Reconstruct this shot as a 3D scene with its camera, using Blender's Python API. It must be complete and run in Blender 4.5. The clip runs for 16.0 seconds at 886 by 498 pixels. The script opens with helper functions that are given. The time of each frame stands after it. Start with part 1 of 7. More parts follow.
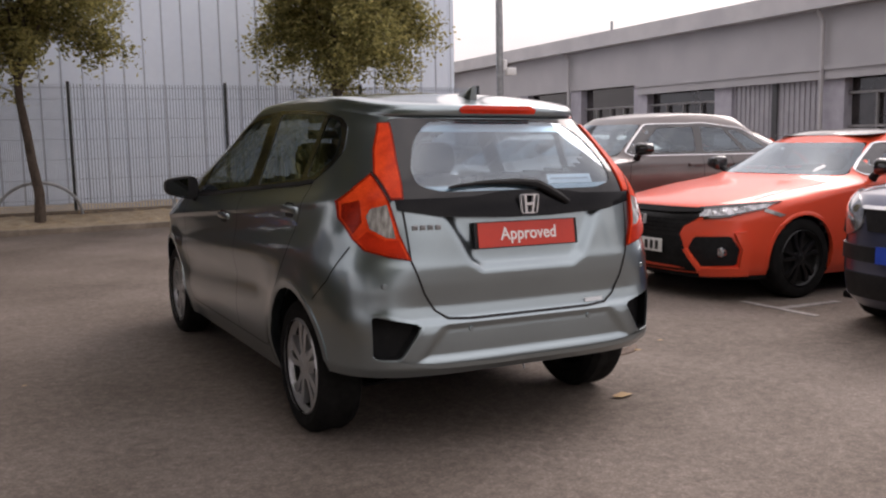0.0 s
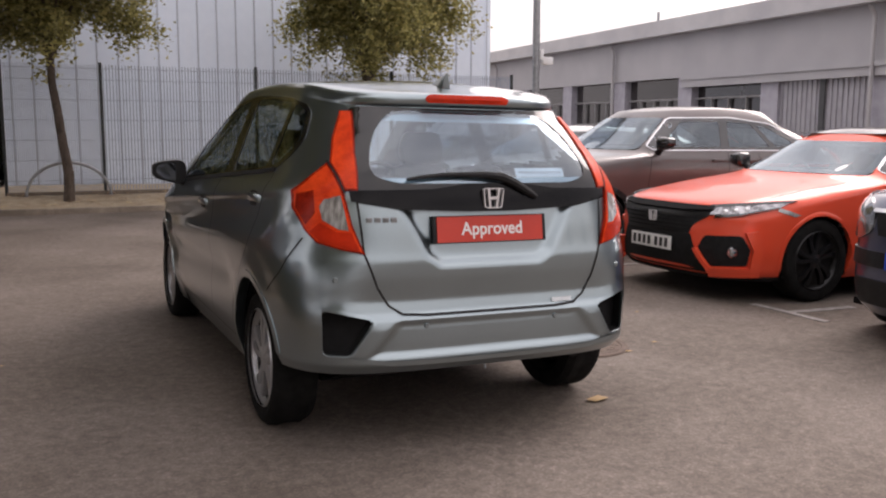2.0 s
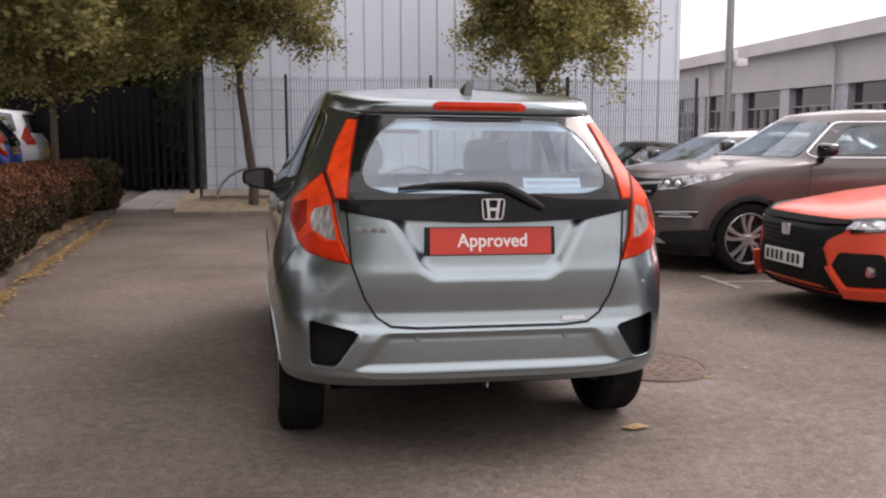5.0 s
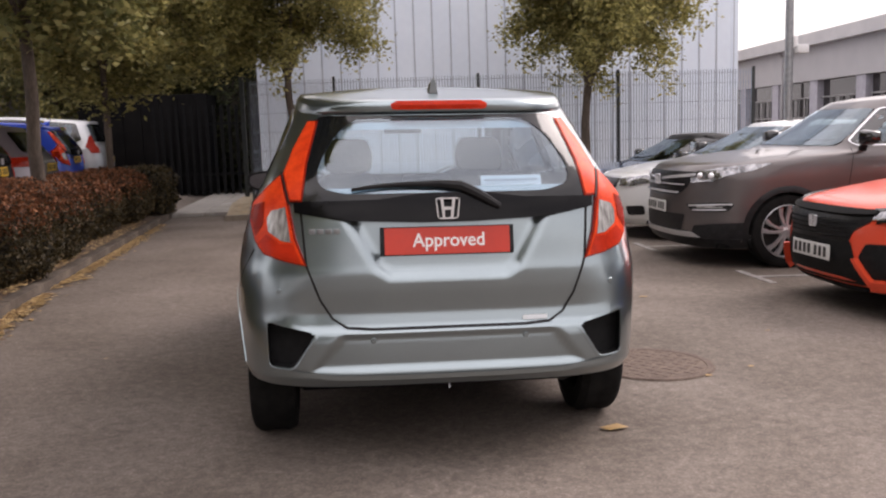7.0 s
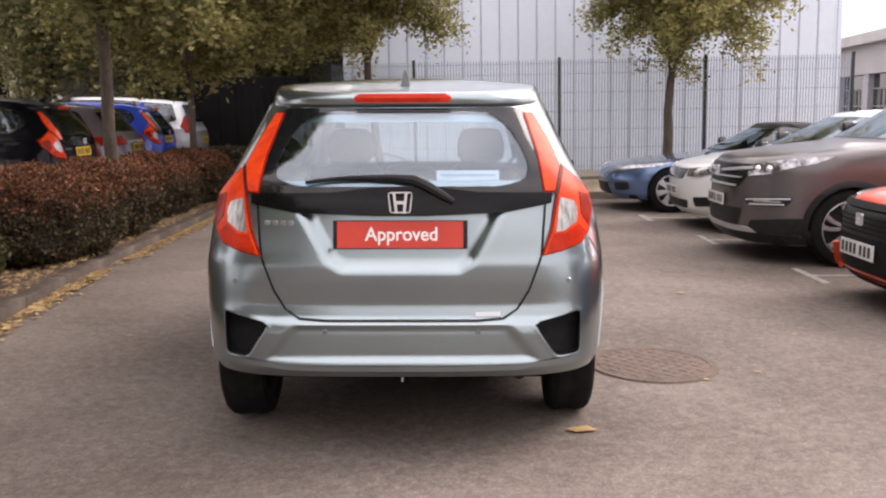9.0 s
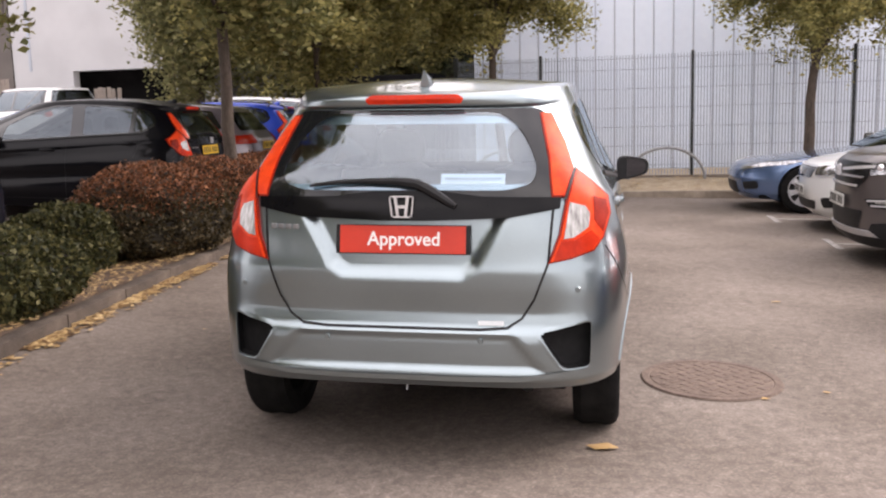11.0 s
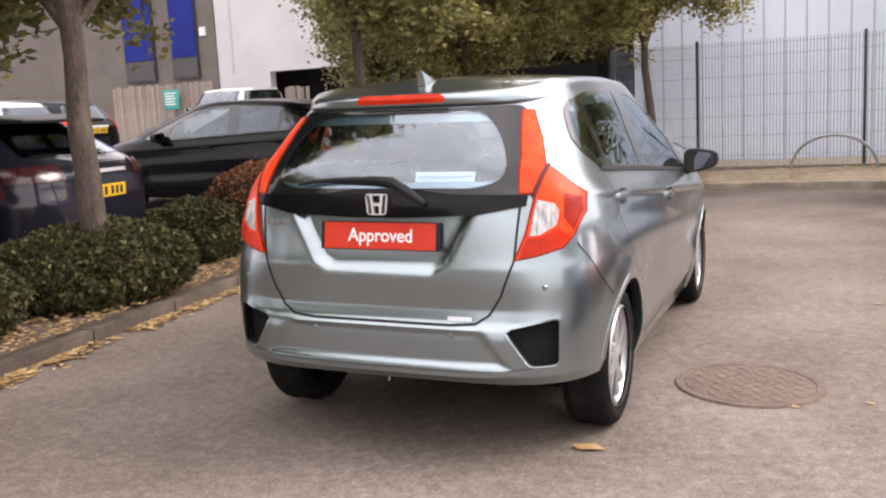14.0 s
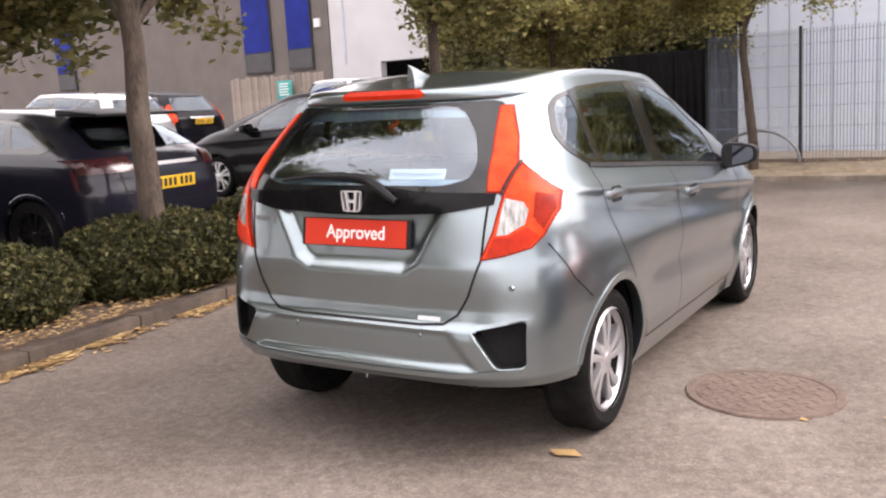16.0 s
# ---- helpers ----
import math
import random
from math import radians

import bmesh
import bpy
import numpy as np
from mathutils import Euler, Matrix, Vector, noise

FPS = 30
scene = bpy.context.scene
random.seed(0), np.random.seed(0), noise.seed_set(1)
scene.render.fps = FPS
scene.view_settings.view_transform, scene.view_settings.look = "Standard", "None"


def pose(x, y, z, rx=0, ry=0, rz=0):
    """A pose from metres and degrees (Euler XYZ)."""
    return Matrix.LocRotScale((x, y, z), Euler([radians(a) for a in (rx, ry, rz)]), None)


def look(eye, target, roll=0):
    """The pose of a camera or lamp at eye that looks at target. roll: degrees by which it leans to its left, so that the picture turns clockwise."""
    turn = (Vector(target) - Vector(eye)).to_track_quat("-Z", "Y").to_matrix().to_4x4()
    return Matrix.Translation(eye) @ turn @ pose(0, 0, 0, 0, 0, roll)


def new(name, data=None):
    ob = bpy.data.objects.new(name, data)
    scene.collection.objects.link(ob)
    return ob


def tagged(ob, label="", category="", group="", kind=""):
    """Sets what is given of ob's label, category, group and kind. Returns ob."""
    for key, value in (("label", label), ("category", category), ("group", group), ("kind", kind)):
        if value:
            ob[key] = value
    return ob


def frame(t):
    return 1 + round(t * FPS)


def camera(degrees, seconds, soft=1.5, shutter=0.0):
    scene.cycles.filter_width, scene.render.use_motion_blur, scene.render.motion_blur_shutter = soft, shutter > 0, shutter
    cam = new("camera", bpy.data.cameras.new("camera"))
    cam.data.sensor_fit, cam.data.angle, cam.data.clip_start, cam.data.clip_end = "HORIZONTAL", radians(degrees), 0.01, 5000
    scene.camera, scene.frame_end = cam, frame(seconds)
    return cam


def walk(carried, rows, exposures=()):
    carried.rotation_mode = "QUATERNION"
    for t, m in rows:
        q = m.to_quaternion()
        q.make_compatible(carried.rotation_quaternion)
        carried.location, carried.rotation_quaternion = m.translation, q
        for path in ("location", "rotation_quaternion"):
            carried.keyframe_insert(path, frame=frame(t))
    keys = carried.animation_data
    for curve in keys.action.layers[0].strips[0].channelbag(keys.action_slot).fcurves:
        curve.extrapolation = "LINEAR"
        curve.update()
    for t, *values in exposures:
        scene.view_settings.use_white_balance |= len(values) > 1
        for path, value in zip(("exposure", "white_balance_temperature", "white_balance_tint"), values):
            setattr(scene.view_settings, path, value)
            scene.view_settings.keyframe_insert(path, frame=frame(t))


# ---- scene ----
cam = camera(52.2, 16.0, soft=2.2)
PATH = [
    (0, (-2.112, -3.173, 1.314), (-1.187, -1.417, 1.067), -1.1),
    (0.5, (-2.054, -3.193, 1.303), (-1.143, -1.429, 1.059), -1.0),
    (1, (-1.931, -3.201, 1.301), (-1.04, -1.427, 1.053), -1.1),
    (1.5, (-1.819, -3.204, 1.315), (-0.984, -1.406, 1.046), -0.4),
    (2, (-1.731, -3.217, 1.318), (-0.9, -1.419, 1.047), 0.2),
    (2.5, (-1.57, -3.264, 1.319), (-0.806, -1.436, 1.048), 0.2),
    (3, (-1.4, -3.299, 1.331), (-0.688, -1.449, 1.068), 0.6),
    (3.5, (-1.284, -3.29, 1.325), (-0.653, -1.409, 1.073), -0.4),
    (4, (-1.171, -3.319, 1.313), (-0.618, -1.414, 1.059), -0.5),
    (4.2, (-1.119, -3.339, 1.323), (-0.606, -1.423, 1.064), -0.3),
    (6.3, (-0.507, -3.437, 1.33), (-0.263, -1.468, 1.075), -1.4),
    (6.5, (-0.494, -3.466, 1.341), (-0.253, -1.498, 1.08), -1.8),
    (7, (-0.375, -3.414, 1.322), (-0.172, -1.441, 1.062), -1.8),
    (7.5, (-0.227, -3.375, 1.326), (-0.098, -1.398, 1.05), -1.2),
    (8, (-0.113, -3.401, 1.347), (-0.033, -1.424, 1.053), -1.2),
    (8.5, (0.057, -3.403, 1.354), (0.07, -1.423, 1.073), -1.9),
    (9, (0.239, -3.42, 1.355), (0.198, -1.443, 1.062), -1.1),
    (9.5, (0.358, -3.397, 1.344), (0.226, -1.422, 1.059), -1.8),
    (9.7, (0.414, -3.376, 1.346), (0.24, -1.403, 1.07), -1.7),
    (11.8, (1.074, -3.226, 1.37), (0.582, -1.311, 1.067), -1.8),
    (12, (1.134, -3.226, 1.357), (0.616, -1.318, 1.06), -1.8),
    (12.5, (1.256, -3.166, 1.34), (0.679, -1.27, 1.071), -2.1),
    (13, (1.391, -3.119, 1.357), (0.742, -1.251, 1.06), -1.8),
    (13.5, (1.496, -3.093, 1.362), (0.779, -1.252, 1.052), -2.6),
    (14, (1.67, -3.067, 1.365), (0.864, -1.26, 1.067), -3.0),
    (14.5, (1.815, -3.009, 1.349), (0.964, -1.225, 1.045), -3.3),
    (15, (1.936, -2.885, 1.335), (1.018, -1.131, 1.051), -3.7),
    (15.5, (2.042, -2.811, 1.357), (1.054, -1.097, 1.06), -2.9),
    (16, (2.154, -2.759, 1.365), (1.113, -1.079, 1.056), -3.3),
]
walk(cam, [(t, look(eye, target, roll)) for t, eye, target, roll in PATH], exposures=[(0, -0.04, 6800, 21), (3.5, 0.25, 6800, 21), (7.5, 0.37, 6800, 21), (9, 0.71, 6800, 21), (12.5, 0.91, 6800, 21), (16, 1.09, 6800, 21)])

# ---- world, sun ----
SUN_AZ, SUN_EL = radians(64), radians(38)
world = bpy.data.worlds.new("overcast_sky")
scene.world = world
world.use_nodes = True
wt = world.node_tree
wt.nodes.clear()
w_out = wt.nodes.new("ShaderNodeOutputWorld")
w_bg = wt.nodes.new("ShaderNodeBackground")
w_sky = wt.nodes.new("ShaderNodeTexSky")
w_sky.sky_type, w_sky.sun_disc = "NISHITA", False
w_sky.sun_elevation, w_sky.sun_rotation = SUN_EL, SUN_AZ
w_sky.dust_density, w_sky.ozone_density = 4.0, 1.0
w_co = wt.nodes.new("ShaderNodeTexCoord")
w_map = wt.nodes.new("ShaderNodeMapping")
w_map.inputs["Scale"].default_value = (1.0, 1.0, 3.0)
w_noise = wt.nodes.new("ShaderNodeTexNoise")
w_noise.inputs["Scale"].default_value, w_noise.inputs["Detail"].default_value = 1.6, 7.0
w_ramp = wt.nodes.new("ShaderNodeValToRGB")
w_ramp.color_ramp.elements[0].position, w_ramp.color_ramp.elements[0].color = 0.34, (6.2, 6.3, 6.6, 1)
w_ramp.color_ramp.elements[1].position, w_ramp.color_ramp.elements[1].color = 0.66, (11.5, 11.4, 11.2, 1)
w_mix = wt.nodes.new("ShaderNodeMix")
w_mix.data_type = "RGBA"
w_mix.inputs["Factor"].default_value = 0.88
wt.links.new(w_co.outputs["Generated"], w_map.inputs["Vector"])
wt.links.new(w_map.outputs["Vector"], w_noise.inputs["Vector"])
wt.links.new(w_noise.outputs["Fac"], w_ramp.inputs["Fac"])
wt.links.new(w_sky.outputs["Color"], w_mix.inputs["A"])
wt.links.new(w_ramp.outputs["Color"], w_mix.inputs["B"])
# an overcast sky is brighter overhead than at the horizon
w_sep, w_rise, w_mul = wt.nodes.new("ShaderNodeSeparateXYZ"), wt.nodes.new("ShaderNodeMapRange"), wt.nodes.new("ShaderNodeVectorMath")
w_rise.inputs["To Min"].default_value, w_rise.inputs["To Max"].default_value = 0.80, 1.45
w_mul.operation = "SCALE"
wt.links.new(w_co.outputs["Generated"], w_sep.inputs["Vector"])
wt.links.new(w_sep.outputs["Z"], w_rise.inputs["Value"])
wt.links.new(w_mix.outputs["Result"], w_mul.inputs[0])
wt.links.new(w_rise.outputs["Result"], w_mul.inputs["Scale"])
wt.links.new(w_mul.outputs["Vector"], w_bg.inputs["Color"])
w_bg.inputs["Strength"].default_value = 0.132
wt.links.new(w_bg.outputs["Background"], w_out.inputs["Surface"])
sun = new("sun", bpy.data.lights.new("sun", "SUN"))
sun.data.energy, sun.data.angle, sun.data.color = 1.7, radians(34), (1.0, 0.97, 0.93)
sun.matrix_world = look(Vector((math.sin(SUN_AZ) * math.cos(SUN_EL), math.cos(SUN_AZ) * math.cos(SUN_EL), math.sin(SUN_EL))) * 40, (0, 0, 0))

# ---- materials ----
def surface(name, c1, c2, scale=6.0, rough=0.7, metal=0.0, bump=0.0, grain=60.0, grain_mix=0.25, coat=0.0, spec=0.5, per_object=0.0, sheen_rough=0.1, stretch=(1, 1, 1)):
    m = bpy.data.materials.new(name)
    m.use_nodes = True
    nt = m.node_tree
    b = nt.nodes["Principled BSDF"]
    co = nt.nodes.new("ShaderNodeTexCoord")
    mp = nt.nodes.new("ShaderNodeMapping")
    mp.inputs["Scale"].default_value = stretch
    nt.links.new(co.outputs["Object"], mp.inputs["Vector"])
    n1, n2 = nt.nodes.new("ShaderNodeTexNoise"), nt.nodes.new("ShaderNodeTexNoise")
    n1.inputs["Scale"].default_value, n1.inputs["Detail"].default_value = scale, 6.0
    n2.inputs["Scale"].default_value, n2.inputs["Detail"].default_value = grain, 3.0
    for n in (n1, n2):
        nt.links.new(mp.outputs["Vector"], n.inputs["Vector"])
    mixf = nt.nodes.new("ShaderNodeMix")
    mixf.inputs["Factor"].default_value = grain_mix
    nt.links.new(n1.outputs["Fac"], mixf.inputs["A"])
    nt.links.new(n2.outputs["Fac"], mixf.inputs["B"])
    ramp = nt.nodes.new("ShaderNodeValToRGB")
    ramp.color_ramp.elements[0].position, ramp.color_ramp.elements[0].color = 0.36, (*c1, 1)
    ramp.color_ramp.elements[1].position, ramp.color_ramp.elements[1].color = 0.64, (*c2, 1)
    nt.links.new(mixf.outputs["Result"], ramp.inputs["Fac"])
    colour = ramp.outputs["Color"]
    if per_object:
        info, hsv = nt.nodes.new("ShaderNodeObjectInfo"), nt.nodes.new("ShaderNodeHueSaturation")
        mr = nt.nodes.new("ShaderNodeMapRange")
        mr.inputs["To Min"].default_value, mr.inputs["To Max"].default_value = 1 - per_object, 1 + per_object
        nt.links.new(info.outputs["Random"], mr.inputs["Value"])
        nt.links.new(mr.outputs["Result"], hsv.inputs["Value"])
        nt.links.new(colour, hsv.inputs["Color"])
        colour = hsv.outputs["Color"]
    nt.links.new(colour, b.inputs["Base Color"])
    b.inputs["Roughness"].default_value, b.inputs["Metallic"].default_value = rough, metal
    b.inputs["Specular IOR Level"].default_value = spec
    b.inputs["Coat Weight"].default_value, b.inputs["Coat Roughness"].default_value = coat, sheen_rough
    if bump:
        bp = nt.nodes.new("ShaderNodeBump")
        bp.inputs["Strength"].default_value, bp.inputs["Distance"].default_value = bump, 0.01
        nt.links.new(mixf.outputs["Result"], bp.inputs["Height"])
        nt.links.new(bp.outputs["Normal"], b.inputs["Normal"])
    return m


def paint(name, c, metal=0.5, rough=0.38, dark=0.82, coat=1.0, spec=0.5):
    return surface(name, tuple(v * dark for v in c), c, 1.5, rough, metal, 0.0, 400.0, 0.45, coat=coat, sheen_rough=0.04, spec=spec)


def glass(name, tint, gloss=1.0, rough=0.0, shine=(0.82, 0.92, 1.0)):
    m = bpy.data.materials.new(name)
    m.use_nodes = True
    nt = m.node_tree
    nt.nodes.clear()
    out, mix = nt.nodes.new("ShaderNodeOutputMaterial"), nt.nodes.new("ShaderNodeMixShader")
    tr, gl, lw = nt.nodes.new("ShaderNodeBsdfTransparent"), nt.nodes.new("ShaderNodeBsdfGlossy"), nt.nodes.new("ShaderNodeLayerWeight")
    pw, ma = nt.nodes.new("ShaderNodeMath"), nt.nodes.new("ShaderNodeMath")
    pw.operation, ma.operation = "POWER", "MULTIPLY_ADD"
    pw.inputs[1].default_value, ma.inputs[1].default_value, ma.inputs[2].default_value = 4.0, 0.9, 0.05 * gloss
    tr.inputs["Color"].default_value, gl.inputs["Color"].default_value = (*tint, 1), (*shine, 1)
    gl.inputs["Roughness"].default_value, lw.inputs["Blend"].default_value = rough, 0.5
    nt.links.new(lw.outputs["Facing"], pw.inputs[0])
    nt.links.new(pw.outputs[0], ma.inputs[0])
    nt.links.new(ma.outputs[0], mix.inputs["Fac"])
    nt.links.new(tr.outputs["BSDF"], mix.inputs[1])
    nt.links.new(gl.outputs["BSDF"], mix.inputs[2])
    nt.links.new(mix.outputs["Shader"], out.inputs["Surface"])
    return m


def leafy(name, c1, c2, c3, translucent=0.35):
    m = bpy.data.materials.new(name)
    m.use_nodes = True
    nt = m.node_tree
    b, out = nt.nodes["Principled BSDF"], nt.nodes["Material Output"]
    geo, ramp = nt.nodes.new("ShaderNodeNewGeometry"), nt.nodes.new("ShaderNodeValToRGB")
    e = ramp.color_ramp.elements
    e[0].position, e[0].color = 0.0, (*c1, 1)
    e[1].position, e[1].color = 1.0, (*c3, 1)
    mid = e.new(0.55)
    mid.color = (*c2, 1)
    nt.links.new(geo.outputs["Random Per Island"], ramp.inputs["Fac"])
    nt.links.new(ramp.outputs["Color"], b.inputs["Base Color"])
    b.inputs["Roughness"].default_value = 0.6
    b.inputs["Specular IOR Level"].default_value = 0.3
    tl, mix = nt.nodes.new("ShaderNodeBsdfTranslucent"), nt.nodes.new("ShaderNodeMixShader")
    mix.inputs["Fac"].default_value = translucent
    nt.links.new(ramp.outputs["Color"], tl.inputs["Color"])
    nt.links.new(b.outputs["BSDF"], mix.inputs[1])
    nt.links.new(tl.outputs["BSDF"], mix.inputs[2])
    nt.links.new(mix.outputs["Shader"], out.inputs["Surface"])
    return m


M = {}
def asphalt():
    """Worn asphalt: broad patches, dull stains and a speckle of small stones."""
    m = surface("asphalt", (0.123, 0.103, 0.088), (0.208, 0.180, 0.161), 0.8, 0.88, 0, 0.0, 14.0, 0.32, spec=0.25)
    nt = m.node_tree
    b = nt.nodes["Principled BSDF"]
    base = b.inputs["Base Color"].links[0].from_socket
    co = nt.nodes.new("ShaderNodeTexCoord")
    cells, grit = nt.nodes.new("ShaderNodeTexVoronoi"), nt.nodes.new("ShaderNodeTexNoise")
    cells.inputs["Scale"].default_value = 120.0
    grit.inputs["Scale"].default_value, grit.inputs["Detail"].default_value = 26.0, 5.0
    for n in (cells, grit):
        nt.links.new(co.outputs["Object"], n.inputs["Vector"])
    sep, ramp, mix, mix2, gr = nt.nodes.new("ShaderNodeSeparateColor"), nt.nodes.new("ShaderNodeValToRGB"), nt.nodes.new("ShaderNodeMix"), nt.nodes.new("ShaderNodeMix"), nt.nodes.new("ShaderNodeValToRGB")
    nt.links.new(cells.outputs["Color"], sep.inputs["Color"])
    e = ramp.color_ramp.elements
    e[0].position, e[0].color = 0.0, (0.80, 0.79, 0.78, 1)
    e[1].position, e[1].color = 1.0, (1.32, 1.29, 1.26, 1)
    e.new(0.75).color = (1.05, 1.03, 1.0, 1)
    nt.links.new(sep.outputs["Red"], ramp.inputs["Fac"])
    g = gr.color_ramp.elements
    g[0].position, g[0].color = 0.36, (0.88, 0.87, 0.86, 1)
    g[1].position, g[1].color = 0.66, (1.11, 1.10, 1.09, 1)
    nt.links.new(grit.outputs["Fac"], gr.inputs["Fac"])
    for n in (mix, mix2):
        n.data_type, n.blend_type = "RGBA", "MULTIPLY"
        n.inputs["Factor"].default_value = 1.0
    nt.links.new(base, mix.inputs["A"])
    nt.links.new(ramp.outputs["Color"], mix.inputs["B"])
    nt.links.new(mix.outputs["Result"], mix2.inputs["A"])
    nt.links.new(gr.outputs["Color"], mix2.inputs["B"])
    nt.links.new(mix2.outputs["Result"], b.inputs["Base Color"])
    bp = nt.nodes.new("ShaderNodeBump")
    bp.inputs["Strength"].default_value, bp.inputs["Distance"].default_value = 0.25, 0.004
    nt.links.new(sep.outputs["Red"], bp.inputs["Height"])
    nt.links.new(bp.outputs["Normal"], b.inputs["Normal"])
    return m


M["asphalt"] = asphalt()
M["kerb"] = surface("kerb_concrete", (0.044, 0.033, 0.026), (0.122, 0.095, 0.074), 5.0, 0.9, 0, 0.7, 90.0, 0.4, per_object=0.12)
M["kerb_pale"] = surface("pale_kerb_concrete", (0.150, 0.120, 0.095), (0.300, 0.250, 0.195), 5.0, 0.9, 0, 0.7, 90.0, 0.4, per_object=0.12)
M["soil"] = surface("soil_bark", (0.050, 0.034, 0.025), (0.155, 0.105, 0.076), 9.0, 0.95, 0, 1.0, 60.0, 0.5)
M["gravel"] = surface("dry_bed", (0.25, 0.19, 0.13), (0.46, 0.38, 0.27), 7.0, 0.95, 0, 0.8, 60.0, 0.5)
M["paving"] = surface("paving", (0.26, 0.24, 0.22), (0.36, 0.34, 0.31), 4.0, 0.9, 0, 0.3, 60.0, 0.4, per_object=0.08)
M["line_paint"] = surface("worn_line_paint", (0.16, 0.145, 0.13), (0.40, 0.38, 0.36), 14.0, 0.8, 0, 0.3, 90.0, 0.5)
M["clad"] = surface("cladding", (0.71, 0.785, 0.885), (0.77, 0.845, 0.94), 0.7, 0.45, 0.0, 0.0, 8.0, 0.3)
M["clad_seam"] = surface("cladding_seam", (0.40, 0.44, 0.50), (0.48, 0.52, 0.58), 2.0, 0.5, 0.1)
M["fence"] = surface("galvanised_wire", (0.24, 0.285, 0.36), (0.32, 0.37, 0.45), 20.0, 0.5, 0.2)
# grey steel painted near-black to carry the yard's shade
M["fence_shade"] = surface("shade_black_palisade", (0.006, 0.006, 0.0065), (0.012, 0.012, 0.0125), 12.0, 0.8, 0.0, spec=0.1)
M["post"] = surface("dark_green_post", (0.012, 0.016, 0.016), (0.025, 0.03, 0.03), 10.0, 0.5)
M["steel"] = surface("galvanised_steel", (0.25, 0.26, 0.27), (0.36, 0.37, 0.38), 12.0, 0.45, 0.7)
M["bark"] = surface("bark", (0.045, 0.033, 0.026), (0.125, 0.097, 0.076), 14.0, 0.95, 0, 1.0, 70.0, 0.4, stretch=(1, 1, 0.3))
M["wall_grey"] = surface("grey_panel", (0.265, 0.26, 0.27), (0.31, 0.305, 0.315), 0.8, 0.6, 0, 0.05)
M["fascia"] = surface("grey_fascia", (0.33, 0.325, 0.335), (0.38, 0.37, 0.38), 0.8, 0.55, 0, 0.05)
M["pier"] = surface("pale_brick_pier", (0.30, 0.29, 0.33), (0.40, 0.39, 0.43), 3.0, 0.8, 0, 0.2)
M["shutter"] = surface("roller_shutter", (0.30, 0.29, 0.31), (0.36, 0.35, 0.37), 3.0, 0.5, 0.2)
M["roof"] = surface("roof_sheet", (0.36, 0.35, 0.36), (0.44, 0.43, 0.43), 1.0, 0.5, 0.1)
M["frame_dark"] = surface("dark_frame", (0.03, 0.03, 0.032), (0.05, 0.05, 0.052), 6.0, 0.45)
M["frame_pale"] = surface("window_bar", (0.17, 0.165, 0.165), (0.23, 0.225, 0.225), 6.0, 0.5)
M["pane"] = surface("window_pane", (0.018, 0.016, 0.016), (0.035, 0.03, 0.03), 1.5, 0.06, 0, 0, 4.0, 0.2, spec=0.7)
M["brown_wall"] = surface("brown_cladding", (0.118, 0.102, 0.093), (0.148, 0.129, 0.117), 1.2, 0.7, 0, 0.1)
M["white_wall"] = surface("white_cladding", (0.50, 0.50, 0.51), (0.57, 0.57, 0.58), 0.8, 0.6)
M["blue_panel"] = surface("blue_window_panel", (0.008, 0.016, 0.15), (0.012, 0.028, 0.24), 1.0, 0.45, spec=0.15)
M["wood"] = surface("weathered_boards", (0.22, 0.18, 0.15), (0.36, 0.31, 0.27), 3.0, 0.9, 0, 0.4, 40.0, 0.4, per_object=0.15, stretch=(1, 1, 0.2))
M["teal"] = surface("teal_sign", (0.02, 0.28, 0.26), (0.03, 0.34, 0.32), 4.0, 0.4)
M["white"] = surface("white_plastic", (0.70, 0.70, 0.70), (0.80, 0.80, 0.80), 4.0, 0.4)
M["navy"] = surface("shade_black", (0.008, 0.0075, 0.008), (0.014, 0.013, 0.013), 2.0, 0.8, spec=0.05)
M["iron"] = surface("rusty_iron", (0.088, 0.060, 0.046), (0.168, 0.122, 0.096), 6.0, 0.85, 0.1, 0.5, 60.0, 0.5)
M["pale_beam"] = surface("timber_edging", (0.13, 0.105, 0.085), (0.21, 0.172, 0.135), 5.0, 0.9, 0, 0.5)
# cars
M["silver_green"] = paint("silver_paint", (0.308, 0.372, 0.394), 0.94, 0.275, coat=1.0)
M["orange"] = paint("orange_paint", (0.80, 0.085, 0.035), 0.1, 0.35, 0.95, coat=0.5, spec=0.3)
M["brown_grey"] = paint("titanium_paint", (0.122, 0.106, 0.104), 0.5, 0.34, coat=0.6)
M["white_paint"] = paint("white_paint", (0.74, 0.75, 0.74), 0.0, 0.3, 0.96)
M["blue_silver"] = paint("pale_blue_paint", (0.115, 0.185, 0.34), 0.6, 0.25)
M["dark_blue"] = paint("slate_blue_paint", (0.05, 0.06, 0.115), 0.4, 0.32)
M["black_paint"] = paint("black_paint", (0.004, 0.004, 0.006), 0.0, 0.4, coat=0.35, spec=0.05)
M["slate_paint"] = paint("dark_slate_paint", (0.010, 0.010, 0.019), 0.0, 0.35, coat=1.0, spec=0.2)
M["bright_blue"] = paint("bright_blue_paint", (0.02, 0.07, 0.52), 0.2, 0.3)
M["silver"] = paint("silver_car_paint", (0.55, 0.56, 0.57), 0.6, 0.34)
M["mauve_grey"] = paint("mauve_grey_paint", (0.21, 0.18, 0.20), 0.5, 0.32)
